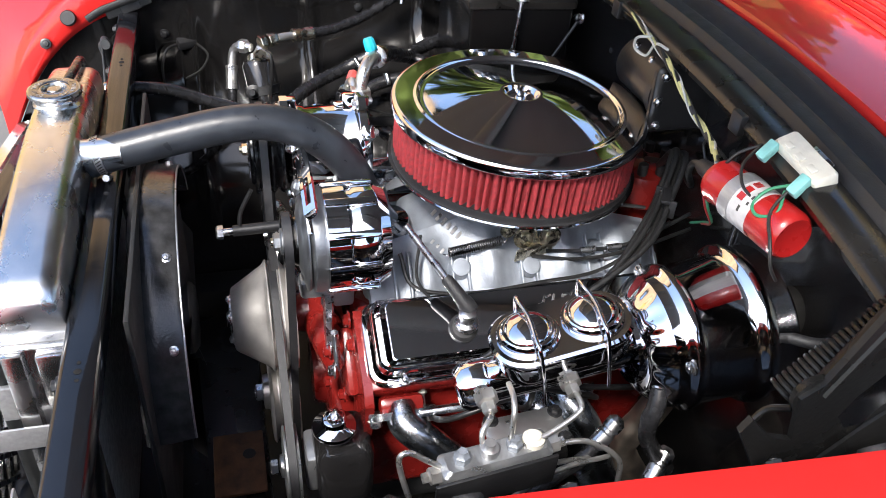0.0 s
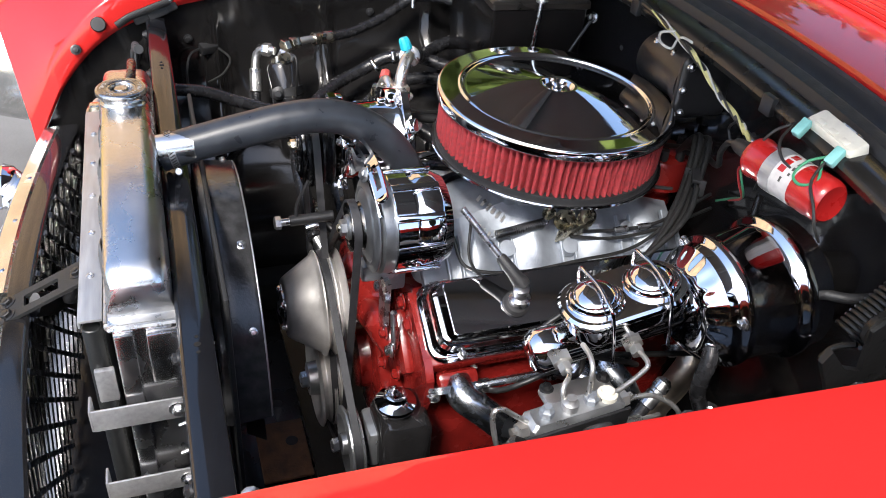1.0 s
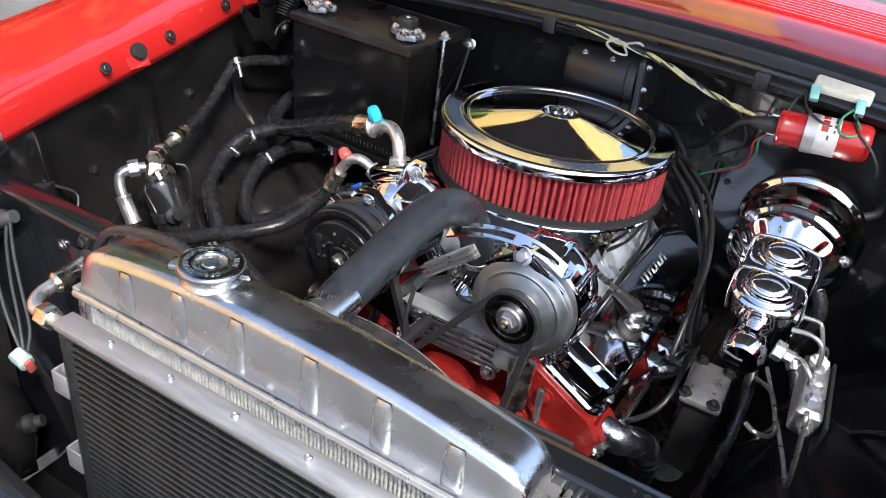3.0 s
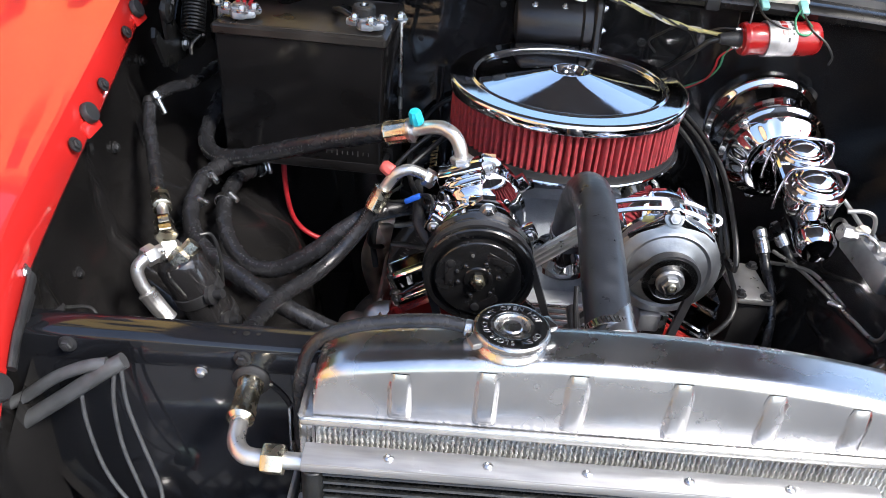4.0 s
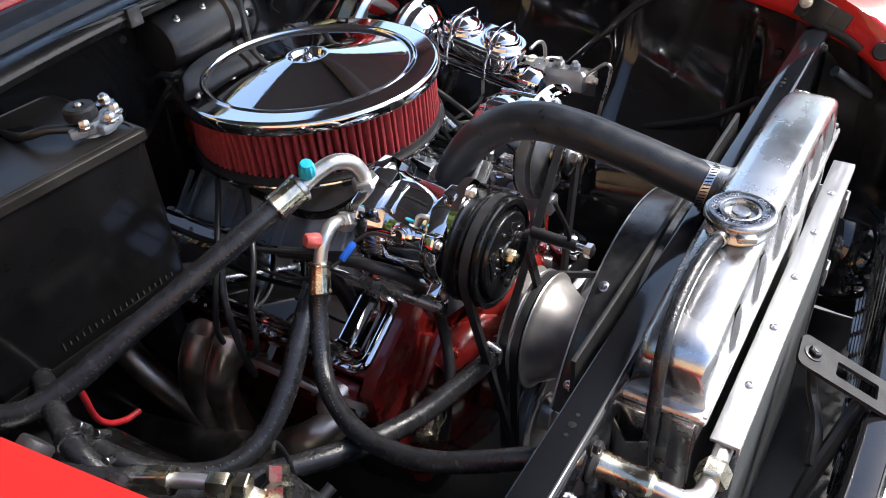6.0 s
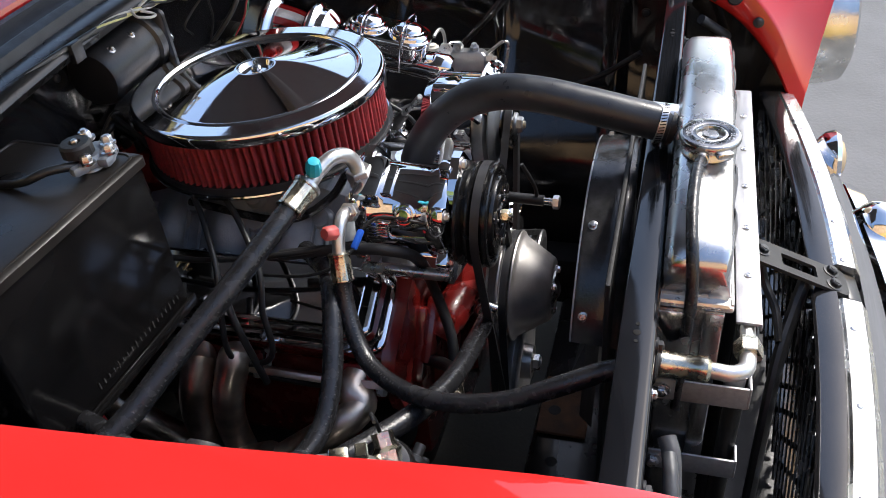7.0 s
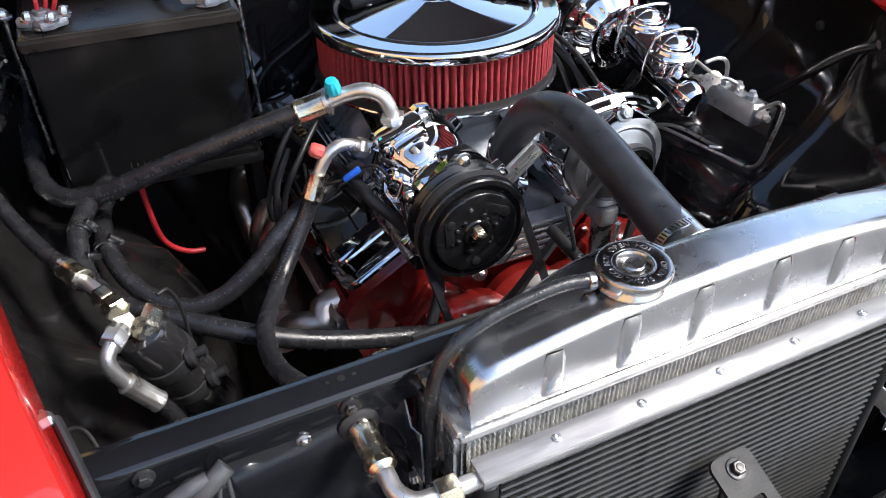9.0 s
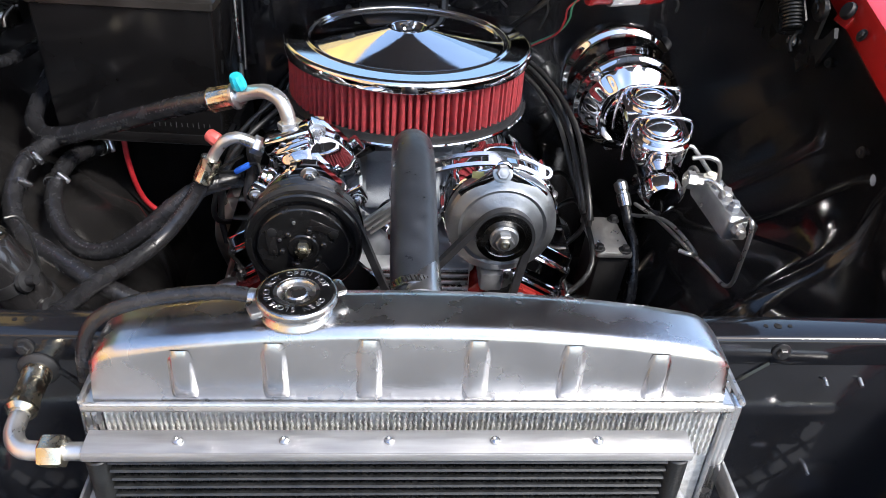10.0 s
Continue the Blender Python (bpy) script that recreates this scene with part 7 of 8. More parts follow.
# a shallow moulded rim round the top
bm = B()
grid(bm, [[mbt @ Vector((x, y, z)) for x, y in rrect(w, d, 0.012, 4)] for w, d, z in ((0.256, 0.174, 1.0770), (0.255, 0.173, 1.0795), (0.251, 0.169, 1.0800), (0.249, 0.167, 1.0785), (0.248, 0.166, 1.0770))], True)
part("top_rim", bm, BATTOP, bt)
for u, red in ((0.096, False), (-0.100, True)):
    c = mbt @ Vector((u, -0.050, 1.078))
    bm = B()
    lathe(bm, c, (0, 0, 1), [(0.015, 0), (0.013, 0.004), (0.0095, 0.006), (0.0088, 0.022)], 24)
    part("post", bm, GREYCAST, bt)
    cl = thing("battery_clamp", "tarnished lead battery terminal clamp" + (" with red cables" if red else " with a black knob"), "battery terminal", "battery terminals")
    bm = B()
    lathe(bm, c + Vector((0, 0, 0.004)), (0, 0, 1), [(0.0095, 0), (0.0155, 0.001), (0.0160, 0.010), (0.0145, 0.014), (0.0095, 0.014)], 24, False, False)
    part("ring", bm, CAST, cl)
    for q in ((0.022, 0.004, 0.010), (-0.020, -0.002, 0.010), (0.004, -0.020, 0.009), (0.018, -0.016, 0.010)):
        bm = B()
        rbox(bm, Matrix.Translation(c + Vector(q)) @ Matrix.Rotation(q[0] * 20, 4, "Z"), (0.020, 0.014, 0.012), 0.004)
        part("jaw", bm, CAST, cl)
    for q in ((0.026, -0.010, 0.016), (-0.016, -0.012, 0.016), (0.010, -0.022, 0.015)):
        bm = B()
        bolt(bm, c + Vector(q), (0.1, 0.05, 1), 0.0062, 0.008)
        part("bolt", bm, STEEL, cl)
    if not red:
        bm = B()
        lathe(bm, c + Vector((-0.004, 0.006, 0.018)), (0, 0, 1), [(0.012, 0), (0.0175, 0.002), (0.0175, 0.013), (0.015, 0.016), (0.007, 0.016), (0.006, 0.013), (0.0005, 0.013)], 28, wob=lambda a: 1 + 0.03 * math.cos(12 * a))
        part("knob", bm, RUBBER2, cl, "black plastic knob")
        bm = B()
        bolt(bm, c + Vector((-0.004, 0.006, 0.030)), (0, 0, 1), 0.004, 0.005, False)
        part("stud", bm, STEEL, cl)
        bm = B()
        tube(bm, [c + Vector((-0.016, 0.0, 0.012)), c + Vector((-0.04, 0.02, 0.018)), c + Vector((-0.055, 0.05, 0.010)), c + Vector((-0.04, 0.13, -0.01))], 0.005, 10)
        part("cable", bm, WIREBLK, cl)
    else:
        for k in range(3):
            bm = B()
            tube(bm, [c + Vector((-0.004 + 0.008 * k, 0.006, 0.012)), c + Vector((-0.002 + 0.012 * k, 0.004, 0.035)), c + Vector((-0.008 + 0.014 * k, 0.04, 0.045)), c + Vector((0.0 + 0.02 * k, 0.10, 0.012))], 0.0030, 10)
            part("cable", bm, WIRERED, cl, "red battery cable")
ty = thing("battery_tray", "black steel battery tray with threaded hold-down rods", "battery tray")
bm = B()
rbox(bm, mbt @ pose(0, 0, 0.856), (0.268, 0.186, 0.010), 0.004)
part("floor", bm, SATINBLK, ty)
bm = B()
rbox(bm, mbt @ pose(0.0, -0.0925, 0.862), (0.268, 0.003, 0.016), 0.001)
part("front_lip", bm, CASEBLK, ty)
bm = B()
rbox(bm, mbt @ pose(0.13, 0.02, 0.77), (0.02, 0.10, 0.20), 0.004)
part("leg", bm, DEEPBLK, ty)
bm = B()
rbox(bm, mbt @ pose(-0.13, 0.02, 0.77), (0.02, 0.10, 0.20), 0.004)
part("leg", bm, DEEPBLK, ty)
for p0, p1 in (((-0.263, 0.084, 1.095), (-0.258, 0.068, 0.895)), ((-0.552, 0.095, 1.095), (-0.548, 0.085, 0.89))):
    bm = B()
    cyl(bm, p1, p0, 0.0035, 12)
    part("hold_down_rod", bm, STEEL, ty, "bright threaded rod")
    bm = B()
    bolt(bm, Vector(p0) - Vector((0, 0, 0.012)), (0, 0, 1), 0.0075, 0.008)
    part("nut", bm, STEEL, ty)
# scale marks on the case side
for k in range(19):
    bm = B()
    rbox(bm, mbt @ pose(-0.045 + 0.0085 * k, -0.0894, 0.884), (0.0012, 0.0006, 0.006 if k % 4 else 0.010), 0)
    part("level_mark", bm, INK, bt)

stay = thing("firewall_stay", "thin black steel stay rod between battery and firewall", "rod")
bm = B()
cyl(bm, (-0.272, 0.195, 1.047), (-0.262, 0.120, 0.93), 0.003, 10)
part("rod", bm, SATINBLK, stay)
bm = B()
bolt(bm, (-0.272, 0.195, 1.047), (0.3, -1, 0.2), 0.007, 0.010)
part("bolt", bm, STEEL, stay)

# ---- air-conditioning lines ----
def sleeve(p, q, r, parent, mat=ZINC, rings=True):
    p, q = Vector(p), Vector(q)
    L = (q - p).length
    bm = B()
    lathe(bm, p - (q - p) * 0.1, q - p, [(r * 0.80, 0), (r * 1.0, 0.0012), (r * 1.02, 0.003), (r * 0.97, 0.0045), (r * 0.97, L * 1.06), (r * 1.03, L * 1.09), (r * 1.03, L * 1.17), (r * 0.8, L * 1.2)], 48, wob=lambda a_: 1 + 0.022 * math.cos(12 * a_))
    return part("crimp_sleeve", bm, mat, parent)


def nut(p, d, r, h, parent, mat=STEEL, name="hex_nut"):
    bm = B()
    lathe(bm, p, d, [(r * 0.92, 0), (r, 0.0012), (r, h - 0.0012), (r * 0.92, h)], 6)
    return part(name, bm, mat, parent)


def marks(pts, r, parent, up, n=9, seg=(0.25, 0.6)):
    """Pale print along a hose as short bars."""
    line = smooth_path(pts, 40)
    i0, i1 = int(seg[0] * len(line)), int(seg[1] * len(line))
    n *= 4
    for k in range(n):
        i = i0 + (i1 - i0) * k // n
        if k % 7 == 6:
            continue
        d = (line[i + 1] - line[i]).normalized()
        o = Vector(up)
        o = (o - d * o.dot(d)).normalized()
        s = d.cross(o)
        bm = B()
        rbox(bm, axes(line[i] + o * (r + 0.0002), d, s, o), ((0.0012, 0.0020, 0.0009)[k % 3], (0.0024, 0.0016, 0.0024)[k % 3], 0.0004), 0)
        part("printed_bar", bm, INK, parent)


su = thing("suction_hose", "thick black suction hose with a bent aluminium end and teal cap", "hose", "air-conditioning hoses")
pts = [(-0.243, -0.157, 1.006), (-0.300, -0.138, 0.985), (-0.365, -0.110, 0.955), (-0.430, -0.078, 0.922), (-0.495, -0.050, 0.892), (-0.542, -0.024, 0.880), (-0.568, 0.015, 0.885), (-0.572, 0.07, 0.90), (-0.565, 0.16, 0.93), (-0.55, 0.25, 0.95)]
bm = B()
tube(bm, pts, 0.0132, 20, 10)
part("hose", bm, RUBBER, su)
marks(pts, 0.0132, su, (-0.2, -1, 0.35), 14, (0.12, 0.62))
sleeve((-0.255, -0.153, 1.001), (-0.225, -0.163, 1.012), 0.0165, su)
bm = B()
lathe(bm, (-0.2255, -0.163, 1.0118), (0.92, -0.3, 0.3), [(0.013, 0), (0.0175, 0.001), (0.0175, 0.005), (0.013, 0.007)], 24)
part("collar", bm, STEEL, su)
bm = B()
tube(bm, [(-0.222, -0.164, 1.0125), (-0.200, -0.172, 1.022), (-0.180, -0.182, 1.027), (-0.163, -0.192, 1.020), (-0.155, -0.198, 1.004), (-0.152, -0.200, 0.985)], 0.0095, 18)
part("bent_tube", bm, ALUTUBE, su, "bent aluminium tube end")
nut((-0.1525, -0.1995, 0.996), (0.1, -0.1, -1), 0.0165, 0.018, su, ALUTUBE)
nut((-0.151, -0.2005, 0.978), (0.1, -0.1, -1), 0.0145, 0.012, su, ALUTUBE)
bm = B()
cyl(bm, (-0.212, -0.168, 1.018), (-0.2165, -0.173, 1.032), 0.005, 12)
part("service_port", bm, ALUTUBE, su)
bm = B()
lathe(bm, (-0.2155, -0.172, 1.028), (-0.25, -0.3, 1), [(0.0085, 0), (0.0095, 0.003), (0.0085, 0.016), (0.0065, 0.020), (0.002, 0.0205)], 30, wob=lambda a: 1 + 0.05 * math.cos(10 * a))
part("cap", bm, TEAL, su, "teal plastic service cap")

di = thing("discharge_hose", "black discharge hose with a bent aluminium end and red cap", "hose", "air-conditioning hoses")
pts = [(-0.263, -0.207, 0.925), (-0.280, -0.213, 0.892), (-0.304, -0.229, 0.862), (-0.328, -0.252, 0.842), (-0.352, -0.290, 0.838), (-0.372, -0.335, 0.846), (-0.381, -0.385, 0.858), (-0.382, -0.435, 0.876), (-0.375, -0.485, 0.900), (-0.360, -0.530, 0.915), (-0.350, -0.575, 0.921)]
bm = B()
tube(bm, pts, 0.0108, 18, 10)
part("hose", bm, RUBBER, di)
marks(pts, 0.0108, di, (-0.6, -0.6, 0.6), 9, (0.05, 0.45))
sleeve((-0.268, -0.2095, 0.914), (-0.256, -0.2045, 0.941), 0.0130, di)
bm = B()
tube(bm, [(-0.258, -0.205, 0.935), (-0.248, -0.203, 0.953), (-0.237, -0.202, 0.966), (-0.222, -0.201, 0.972), (-0.205, -0.199, 0.966), (-0.190, -0.198, 0.955)], 0.0078, 16)
part("bent_tube", bm, ALUTUBE, di, "bent aluminium tube end")
nut((-0.202, -0.199, 0.9635), (0.85, 0.1, -0.5), 0.0125, 0.016, di, ALUTUBE)
bm = B()
cyl(bm, (-0.240, -0.2025, 0.962), (-0.248, -0.198, 0.967), 0.005, 12)
part("service_port", bm, ALUTUBE, di)
bm = B()
lathe(bm, (-0.245, -0.199, 0.9655), (-0.8, 0.35, 0.4), [(0.0085, 0), (0.0095, 0.002), (0.0090, 0.014), (0.0065, 0.017)], 8)
part("cap", bm, REDCAP, di, "dull red service cap")
bm = B()
rbox(bm, axes((-0.215, -0.212, 0.934), (0.8, -0.2, 0.55), (0.2, 1, 0), (-0.5, 0.1, 0.85)), (0.026, 0.008, 0.007), 0.002)
bl = thing("wire_splice", "small blue plastic wire splice beside the compressor", "wire splice")
part("splice", bm, BLUEPL, bl)
bm = B()
tube(bm, [(-0.226, -0.209, 0.927), (-0.25, -0.19, 0.915), (-0.255, -0.15, 0.90), (-0.24, -0.08, 0.88)], 0.0022, 8)
part("wire", bm, WIREBLK, bl)
bm = B()
tube(bm, [(-0.204, -0.214, 0.942), (-0.19, -0.235, 0.952), (-0.182, -0.27, 0.945), (-0.172, -0.31, 0.93)], 0.0020, 8)
part("wire", bm, WIREBLK, bl)

# receiver-drier with its lines
dr = thing("receiver_drier", "black cylindrical receiver drier with strapped fittings by the inner fender", "receiver drier")
d0, d1 = Vector((-0.500, -0.335, 0.892)), Vector((-0.443, -0.318, 0.735))
dd = (d1 - d0).normalized()
bm = B()
lathe(bm, d0, dd, [(0.012, -0.006), (0.026, -0.002), (0.0305, 0.006), (0.0305, 0.160), (0.026, 0.170), (0.01, 0.172)], 40)
part("can", bm, GLOSSBLK, dr)
for l in (0.045, 0.092):
    bm = B()
    lathe(bm, d0 + dd * l, dd, [(0.0305, 0), (0.0325, 0.0006), (0.0325, 0.016), (0.0305, 0.0166)], 40, False, False)
    part("strap", bm, RUBBER2, dr)
    bm = B()
    q = d0 + dd * (l + 0.008) + Vector((0.032, -0.018, 0.010))
    lathe(bm, q - Vector((0.012, 0, 0.004)), (1, -0.2, 0.35), [(0.009, 0), (0.013, 0.002), (0.013, 0.008), (0.006, 0.010), (0.006, 0.022)], 18)
    part("clamp_ear", bm, SATINBLK, dr)
nut(d0 + Vector((-0.010, 0.004, -0.004)), (-0.4, 0.5, 0.7), 0.017, 0.022, dr, ALUTUBE, "head_block")
bm = B()
lathe(bm, d0 + Vector((0.006, -0.004, 0.004)), (0.55, 0.35, 0.6), [(0.015, -0.01), (0.015, 0.008), (0.011, 0.012), (0.011, 0.026)], 6)
part("pressure_switch", bm, ZINC, dr)
bm = B()
tube(bm, [d0 + Vector((0.026, 0.014, 0.030)), d0 + Vector((0.038, 0.022, 0.026)), d0 + Vector((0.046, 0.022, 0.000)), d0 + Vector((0.048, 0.018, -0.05))], 0.0022, 9)
part("switch_wire", bm, WIREBLK, dr)
l1 = thing("drier_hose", "black rubber hose with zinc fitting from drier along the fender", "hose", "air-conditioning hoses")
pts = [(-0.552, -0.235, 0.920), (-0.575, -0.185, 0.918), (-0.602, -0.120, 0.930), (-0.622, -0.070, 0.950), (-0.628, -0.035, 0.966), (-0.618, 0.01, 0.970), (-0.600, 0.06, 0.962), (-0.585, 0.16, 0.955), (-0.575, 0.25, 0.95)]
bm = B()
tube(bm, pts, 0.0098, 16, 10)
part("hose", bm, RUBBER, l1)
sleeve((-0.556, -0.228, 0.919), (-0.541, -0.262, 0.922), 0.0125, l1, ZINC)
bm = B()
tube(bm, [(-0.542, -0.260, 0.922), (-0.531, -0.285, 0.924), (-0.520, -0.310, 0.922)], 0.0072, 14)
part("tube", bm, ALUTUBE, l1)
nut((-0.528, -0.296, 0.923), (0.4, -0.85, -0.05), 0.0125, 0.018, l1, ZINC)
nut((-0.518, -0.318, 0.921), (0.4, -0.85, -0.05), 0.0145, 0.012, l1, ZINC)
cl = thing("hose_saddle", "bright bolted saddle holding a hose to the inner fender", "clamp", "hose clamps")
bm = B()
lathe(bm, (-0.6285, -0.042, 0.9635), (-0.05, 0.8, 0.5), [(0.0098, 0), (0.0118, 0.0006), (0.0118, 0.011), (0.0098, 0.0116)], 24, False, False)
part("loop", bm, RUBBER2, cl)
bm = B()
cyl(bm, (-0.617, -0.038, 0.975), (-0.608, -0.040, 0.952), 0.0048, 12)
bolt(bm, (-0.6175, -0.038, 0.977), (-0.4, 0, 1), 0.0075, 0.008)
part("bolt", bm, STEEL, cl)
l2 = thing("drier_line", "bent aluminium line from the drier with zinc crimp", "pipe", "air-conditioning hoses")
bm = B()
tube(bm, [(-0.514, -0.345, 0.912), (-0.526, -0.362, 0.911), (-0.535, -0.374, 0.903), (-0.533, -0.380, 0.888), (-0.523, -0.383, 0.868)], 0.0080, 16)
part("bent_tube", bm, ALUTUBE, l2)
nut((-0.520, -0.352, 0.912), (-0.6, -0.8, -0.1), 0.0130, 0.016, l2, ALUTUBE)
sleeve((-0.524, -0.383, 0.870), (-0.503, -0.386, 0.838), 0.0115, l2, ALUTUBE)
bm = B()
tube(bm, [(-0.506, -0.386, 0.842), (-0.492, -0.388, 0.815), (-0.482, -0.40, 0.77), (-0.48, -0.45, 0.70), (-0.47, -0.53, 0.66)], 0.0085, 14)
part("hose", bm, RUBBER, l2)

# ---- heater hoses ----
def heater_hose(pts, r=0.0125, label="thick black rubber heater hose looping beside the engine"):
    t = thing("heater_hose", label, "hose", "heater hoses")
    bm = B()
    tube(bm, pts, r, 18, 10)
    part("hose", bm, RUBBER, t)
    return t


hA = [(-0.116, -0.345, 0.743), (-0.135, -0.346, 0.749), (-0.193, -0.346, 0.766), (-0.275, -0.345, 0.792), (-0.331, -0.335, 0.808), (-0.384, -0.318, 0.824), (-0.445, -0.278, 0.834), (-0.505, -0.228, 0.838), (-0.540, -0.170, 0.848), (-0.542, -0.110, 0.874), (-0.520, -0.050, 0.880), (-0.49, 0.02, 0.865), (-0.46, 0.12, 0.85), (-0.42, 0.25, 0.84)]
marks(hA, 0.0125, heater_hose(hA, 0.0125, "black rubber heater hose from the water pump past the drier"), (0.3, -0.5, 0.8), 10, (0.15, 0.6))
hB = [(-0.175, -0.115, 0.875), (-0.225, -0.165, 0.893), (-0.272, -0.192, 0.893), (-0.310, -0.205, 0.872), (-0.355, -0.215, 0.835), (-0.405, -0.215, 0.803), (-0.452, -0.198, 0.795), (-0.492, -0.155, 0.808), (-0.512, -0.100, 0.828), (-0.512, -0.035, 0.838), (-0.505, 0.03, 0.825), (-0.499, 0.081, 0.805), (-0.48, 0.17, 0.80), (-0.46, 0.25, 0.80)]
marks(hB, 0.0125, heater_hose(hB), (0.3, -0.5, 0.8), 8, (0.2, 0.55))
hose_clamp((-0.128, -0.3458, 0.7470), (-1, -0.02, 0.28), 0.0128, "bright worm-drive clamp on the heater hose", (0, -0.3, 1))
for p, d in (((-0.545, -0.135, 0.857), (0.05, 0.8, 0.6)), ((-0.538, -0.098, 0.877), (0.3, 1, 0.2))):
    hose_clamp(p, d, 0.0128, "bright worm-drive clamp on the heater hose", (0.8, -0.6, 0.4))
hose_clamp((-0.500, 0.072, 0.808), (0.1, 1, -0.4), 0.0128, "bright worm-drive clamp on the heater hose", (0.5, -0.8, 0.5))
hose_clamp((-0.516, -0.085, 0.832), (0.0, 1, 0.15), 0.0128, "bright worm-drive clamp on the heater hose", (0.8, -0.4, 0.6))

# hose from intake towards the passenger side and small lines there
for pts, r, lab, mt in (([(-0.215, -0.10, 0.895), (-0.210, -0.17, 0.908), (-0.206, -0.215, 0.913), (-0.202, -0.246, 0.911), (-0.180, -0.267, 0.888), (-0.150, -0.270, 0.845), (-0.127, -0.268, 0.802), (-0.130, -0.280, 0.760), (-0.150, -0.297, 0.725), (-0.175, -0.306, 0.690), (-0.195, -0.310, 0.64)], 0.0078, "black wire loom over the rocker cover and down the head", RUBBER2),
                        ([(-0.20, -0.20, 0.915), (-0.225, -0.11, 0.905), (-0.235, 0.0, 0.89), (-0.23, 0.1, 0.885)], 0.0040, "thin black line over the rocker cover", WIREBLK),
                        ([(-0.245, -0.02, 0.875), (-0.275, -0.045, 0.83), (-0.285, -0.065, 0.77), (-0.28, -0.07, 0.72)], 0.0050, "thin black hose over the rocker cover", WIREBLK),
                        ([(-0.455, 0.075, 0.868), (-0.451, 0.046, 0.838), (-0.448, 0.042, 0.785), (-0.442, 0.050, 0.735), (-0.428, 0.054, 0.706), (-0.405, 0.056, 0.688), (-0.382, 0.058, 0.682)], 0.0045, "red battery cable hanging below the battery tray", WIRERED)):
    t = thing("line", lab, "hose" if mt != WIRERED else "cable", "bay lines")
    bm = B()
    tube(bm, pts, r, 10)
    part("tube", bm, mt, t)

# headlamp wiring at the passenger front corner
for pts, r, mt in (([(-0.62, -0.63, 0.84), (-0.574, -0.605, 0.868), (-0.525, -0.600, 0.905), (-0.480, -0.596, 0.940), (-0.462, -0.590, 0.950)], 0.0085, WIREGRY), ([(-0.60, -0.61, 0.885), (-0.566, -0.600, 0.900), (-0.530, -0.598, 0.928), (-0.500, -0.596, 0.943), (-0.478, -0.593, 0.947)], 0.0065, WIREGRY),
                   ([(-0.470, -0.596, 0.945), (-0.476, -0.600, 0.905), (-0.474, -0.605, 0.850), (-0.462, -0.612, 0.800), (-0.448, -0.622, 0.766)], 0.0022, WIREGRY), ([(-0.464, -0.596, 0.945), (-0.463, -0.600, 0.900), (-0.452, -0.606, 0.850), (-0.440, -0.612, 0.800), (-0.437, -0.622, 0.770)], 0.0022, WIREGRY),
                   ([(-0.505, -0.600, 0.925), (-0.506, -0.604, 0.880), (-0.496, -0.610, 0.820), (-0.476, -0.616, 0.780), (-0.456, -0.622, 0.764)], 0.0022, WIREGRY), ([(-0.540, -0.60, 0.895), (-0.575, -0.61, 0.86), (-0.60, -0.63, 0.83)], 0.0024, WIREGRY),
                   ([(0.52, -0.60, 0.92), (0.57, -0.65, 0.87), (0.62, -0.70, 0.83)], 0.0085, BRAID)):
    t = thing("lamp_wire", "grey sheathed headlamp wiring at the front corner", "wire", "headlamp wiring")
    bm = B()
    tube(bm, pts, r, 10)
    part("wire", bm, mt, t)
t = thing("lamp_connector", "pale green plastic headlamp connector hanging on its wires", "connector")
bm = B()
loft(bm, pose(-0.446, -0.625, 0.746, 20, 10, 0), [(0.022, 0.018, 0.004, 0), (0.027, 0.021, 0.005, 0.005), (0.027, 0.021, 0.005, 0.018), (0.018, 0.015, 0.004, 0.024)], 4)
part("plug", bm, PLUGPALE, t)
bm = B()
rbox(bm, pose(-0.432, -0.627, 0.750, 20, 10, 0), (0.008, 0.011, 0.024), 0.002)
part("latch", bm, REDCAP, t)
t = thing("wire_connector", "small black connector with looped wires behind the support", "connector")
bm = B()
rbox(bm, pose(-0.600, -0.463, 0.890, 0, 10, 20), (0.022, 0.034, 0.018), 0.003)
part("plug", bm, SATINBLK, t)
for pts in ([(-0.598, -0.445, 0.890), (-0.575, -0.425, 0.875), (-0.565, -0.44, 0.85), (-0.57, -0.47, 0.83)], [(-0.598, -0.480, 0.890), (-0.58, -0.50, 0.885), (-0.56, -0.51, 0.86), (-0.55, -0.51, 0.82)]):
    bm = B()
    tube(bm, pts, 0.0024, 8)
    part("wire", bm, WIREBLK, t)
# driver-side hoses along the inner fender
for pts, r in (([(0.55, -0.30, 0.73), (0.50, -0.20, 0.72), (0.47, -0.05, 0.70), (0.46, 0.1, 0.70)], 0.006), ([(0.47, -0.02, 0.72), (0.49, -0.05, 0.74), (0.52, -0.12, 0.735), (0.545, -0.22, 0.72), (0.54, -0.40, 0.78), (0.50, -0.50, 0.86)], 0.0055)):
    t = thing("loom_tube", "black loom tube along the driver-side inner fender", "wire loom", "loom tubes")
    bm = B()
    tube(bm, pts, r, 10)
    part("tube", bm, RUBBER2, t)
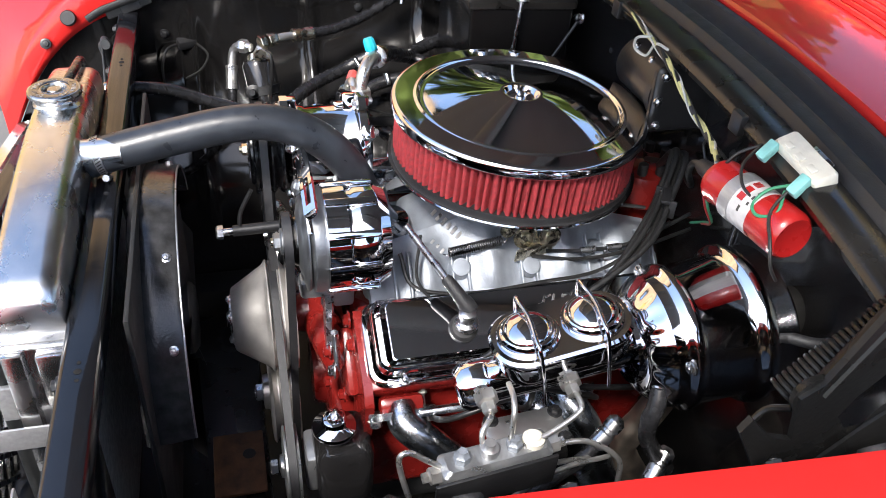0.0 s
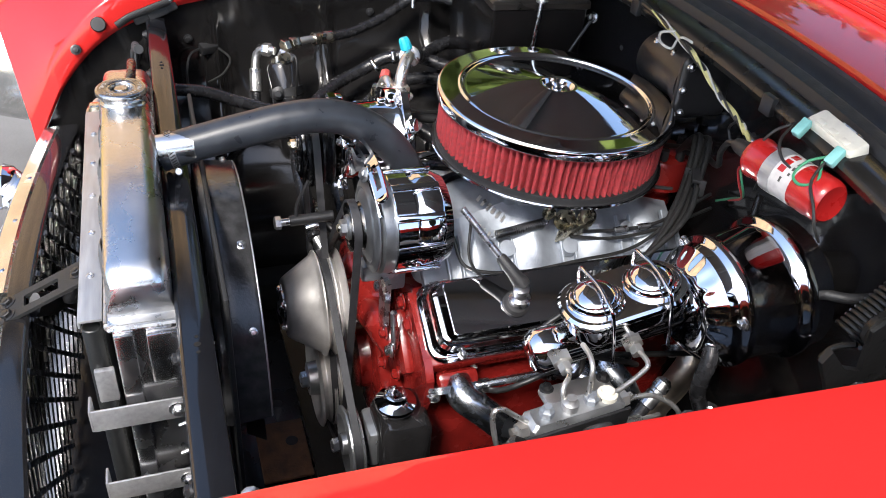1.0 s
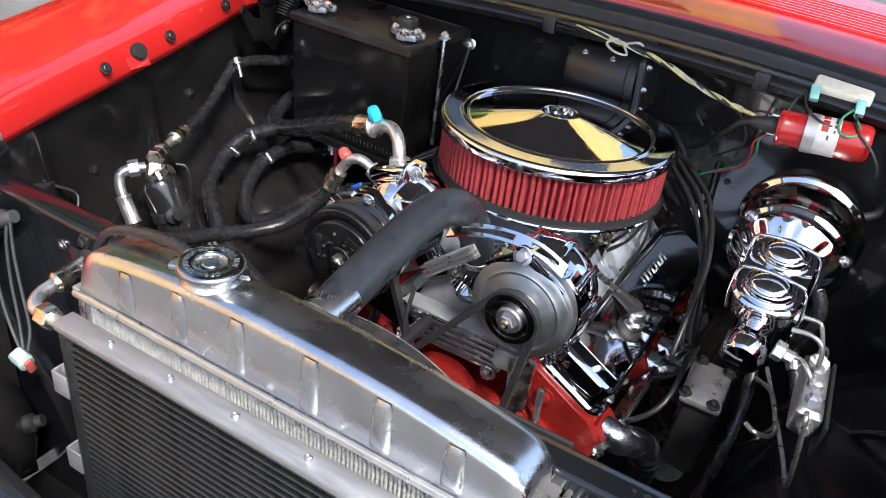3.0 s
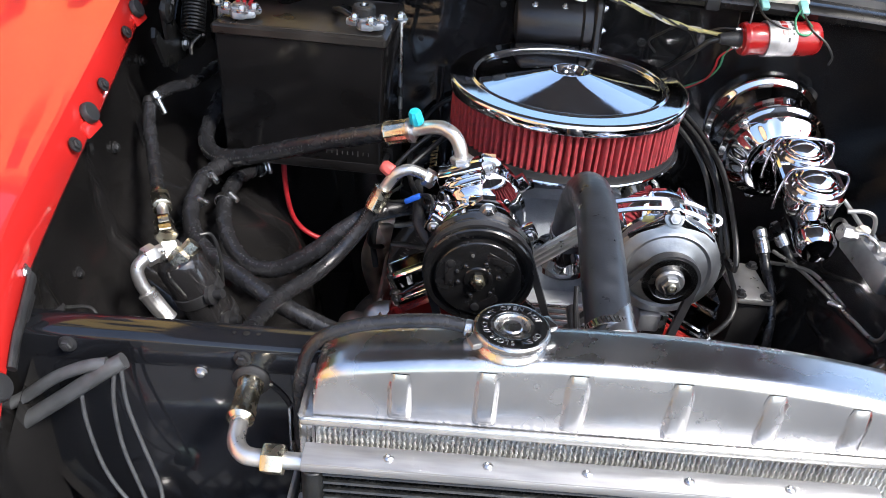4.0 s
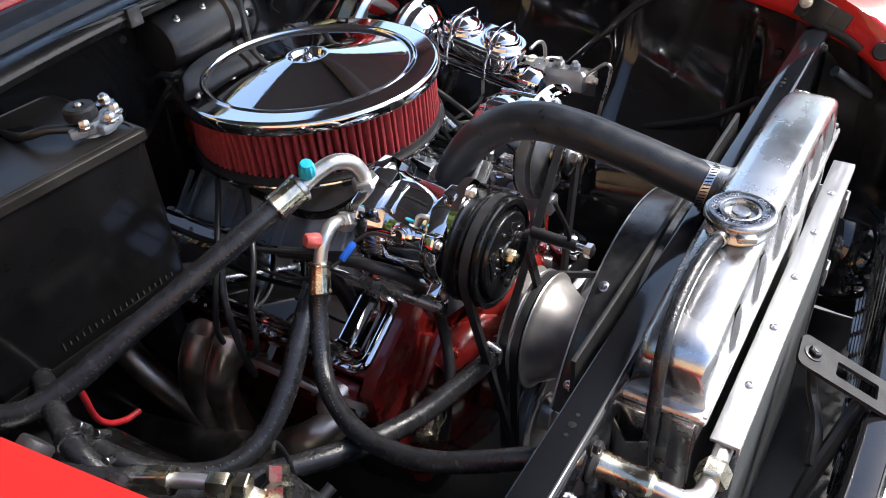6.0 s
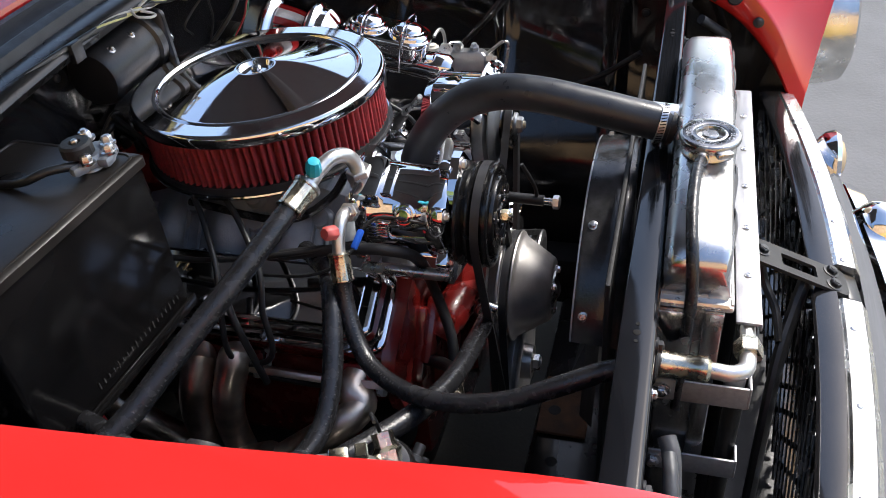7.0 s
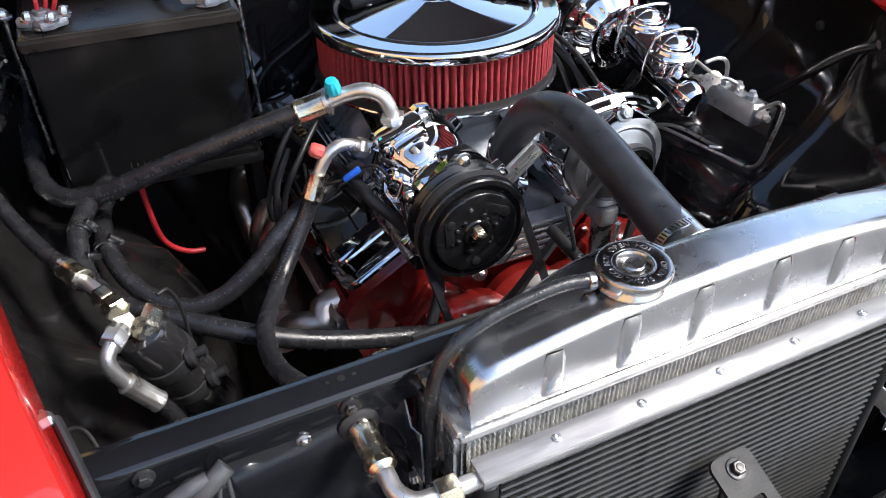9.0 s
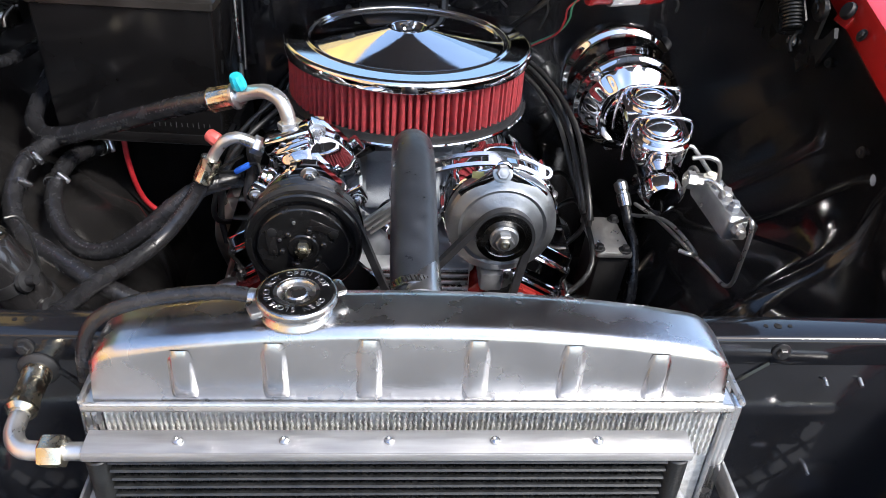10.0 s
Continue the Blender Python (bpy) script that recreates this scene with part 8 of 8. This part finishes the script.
# lower fittings beside the engine on the passenger side
t = thing("fuel_line_fitting", "brassy line fitting low beside the engine block", "fitting")
bm = B()
lathe(bm, (-0.218, -0.320, 0.722), (-1, -0.25, 0.02), [(0.010, 0), (0.0135, 0.003), (0.0135, 0.012), (0.0122, 0.014), (0.0122, 0.036), (0.0135, 0.038), (0.0135, 0.046), (0.009, 0.048)], 24)
part("sleeve", bm, ZINC, t, "brassy zinc sleeve")
bm = B()
tube(bm, [(-0.222, -0.321, 0.722), (-0.19, -0.300, 0.705), (-0.160, -0.26, 0.680)], 0.009, 12)
part("pipe", bm, SATINBLK, t)
# pump body coloured near-black in place of shade
fp = thing("fuel_pump", "fuel pump body low on the block, darkened as if in shade", "fuel pump")
bm = B()
lathe(bm, (-0.195, -0.20, 0.56), (-0.7, -0.2, 0.5), [(0.02, -0.03), (0.03, 0), (0.042, 0.004), (0.042, 0.010), (0.034, 0.02), (0.02, 0.03)], 30)
part("body", bm, DEEPBLK, fp)

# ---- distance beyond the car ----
def foliage_mat():
    m = pm("distant_foliage", (0.125, 0.17, 0.03), 0.8, 0.0, 0.7, 0.9, 0.5, 6)
    return m


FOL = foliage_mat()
# Near-black leaves for one tree added out of view to darken reflections.
DARKFOL = pm("added_dark_foliage", (0.018, 0.024, 0.012), 0.8, 0.0, 0.7, 0.9, 0.5, 6)
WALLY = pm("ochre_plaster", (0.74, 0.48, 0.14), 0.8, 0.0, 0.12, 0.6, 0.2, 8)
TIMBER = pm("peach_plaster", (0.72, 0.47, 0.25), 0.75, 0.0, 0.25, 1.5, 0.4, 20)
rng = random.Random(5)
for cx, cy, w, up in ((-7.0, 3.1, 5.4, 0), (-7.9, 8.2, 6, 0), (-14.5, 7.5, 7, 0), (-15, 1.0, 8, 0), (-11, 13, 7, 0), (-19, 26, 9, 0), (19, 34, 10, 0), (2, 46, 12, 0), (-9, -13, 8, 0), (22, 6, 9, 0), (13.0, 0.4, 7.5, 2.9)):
    t = thing("tree", "dark tree added out of view to darken reflections" if up else "leafy green tree at the edge of the forecourt", "tree", "trees")
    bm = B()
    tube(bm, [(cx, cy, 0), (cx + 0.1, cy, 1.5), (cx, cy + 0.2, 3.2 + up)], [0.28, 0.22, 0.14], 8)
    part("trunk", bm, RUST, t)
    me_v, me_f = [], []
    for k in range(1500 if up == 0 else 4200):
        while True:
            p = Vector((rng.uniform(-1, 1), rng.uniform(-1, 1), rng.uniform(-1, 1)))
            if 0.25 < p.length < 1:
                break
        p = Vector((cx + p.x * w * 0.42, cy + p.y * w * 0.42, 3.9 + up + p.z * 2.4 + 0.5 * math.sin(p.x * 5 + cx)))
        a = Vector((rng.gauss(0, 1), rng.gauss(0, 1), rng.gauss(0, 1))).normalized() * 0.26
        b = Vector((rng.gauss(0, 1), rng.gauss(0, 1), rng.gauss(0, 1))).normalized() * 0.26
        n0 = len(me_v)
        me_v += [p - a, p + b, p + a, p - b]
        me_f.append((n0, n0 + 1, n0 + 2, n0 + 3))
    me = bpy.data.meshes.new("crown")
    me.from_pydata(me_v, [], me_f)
    me.materials.append(DARKFOL if up else FOL)
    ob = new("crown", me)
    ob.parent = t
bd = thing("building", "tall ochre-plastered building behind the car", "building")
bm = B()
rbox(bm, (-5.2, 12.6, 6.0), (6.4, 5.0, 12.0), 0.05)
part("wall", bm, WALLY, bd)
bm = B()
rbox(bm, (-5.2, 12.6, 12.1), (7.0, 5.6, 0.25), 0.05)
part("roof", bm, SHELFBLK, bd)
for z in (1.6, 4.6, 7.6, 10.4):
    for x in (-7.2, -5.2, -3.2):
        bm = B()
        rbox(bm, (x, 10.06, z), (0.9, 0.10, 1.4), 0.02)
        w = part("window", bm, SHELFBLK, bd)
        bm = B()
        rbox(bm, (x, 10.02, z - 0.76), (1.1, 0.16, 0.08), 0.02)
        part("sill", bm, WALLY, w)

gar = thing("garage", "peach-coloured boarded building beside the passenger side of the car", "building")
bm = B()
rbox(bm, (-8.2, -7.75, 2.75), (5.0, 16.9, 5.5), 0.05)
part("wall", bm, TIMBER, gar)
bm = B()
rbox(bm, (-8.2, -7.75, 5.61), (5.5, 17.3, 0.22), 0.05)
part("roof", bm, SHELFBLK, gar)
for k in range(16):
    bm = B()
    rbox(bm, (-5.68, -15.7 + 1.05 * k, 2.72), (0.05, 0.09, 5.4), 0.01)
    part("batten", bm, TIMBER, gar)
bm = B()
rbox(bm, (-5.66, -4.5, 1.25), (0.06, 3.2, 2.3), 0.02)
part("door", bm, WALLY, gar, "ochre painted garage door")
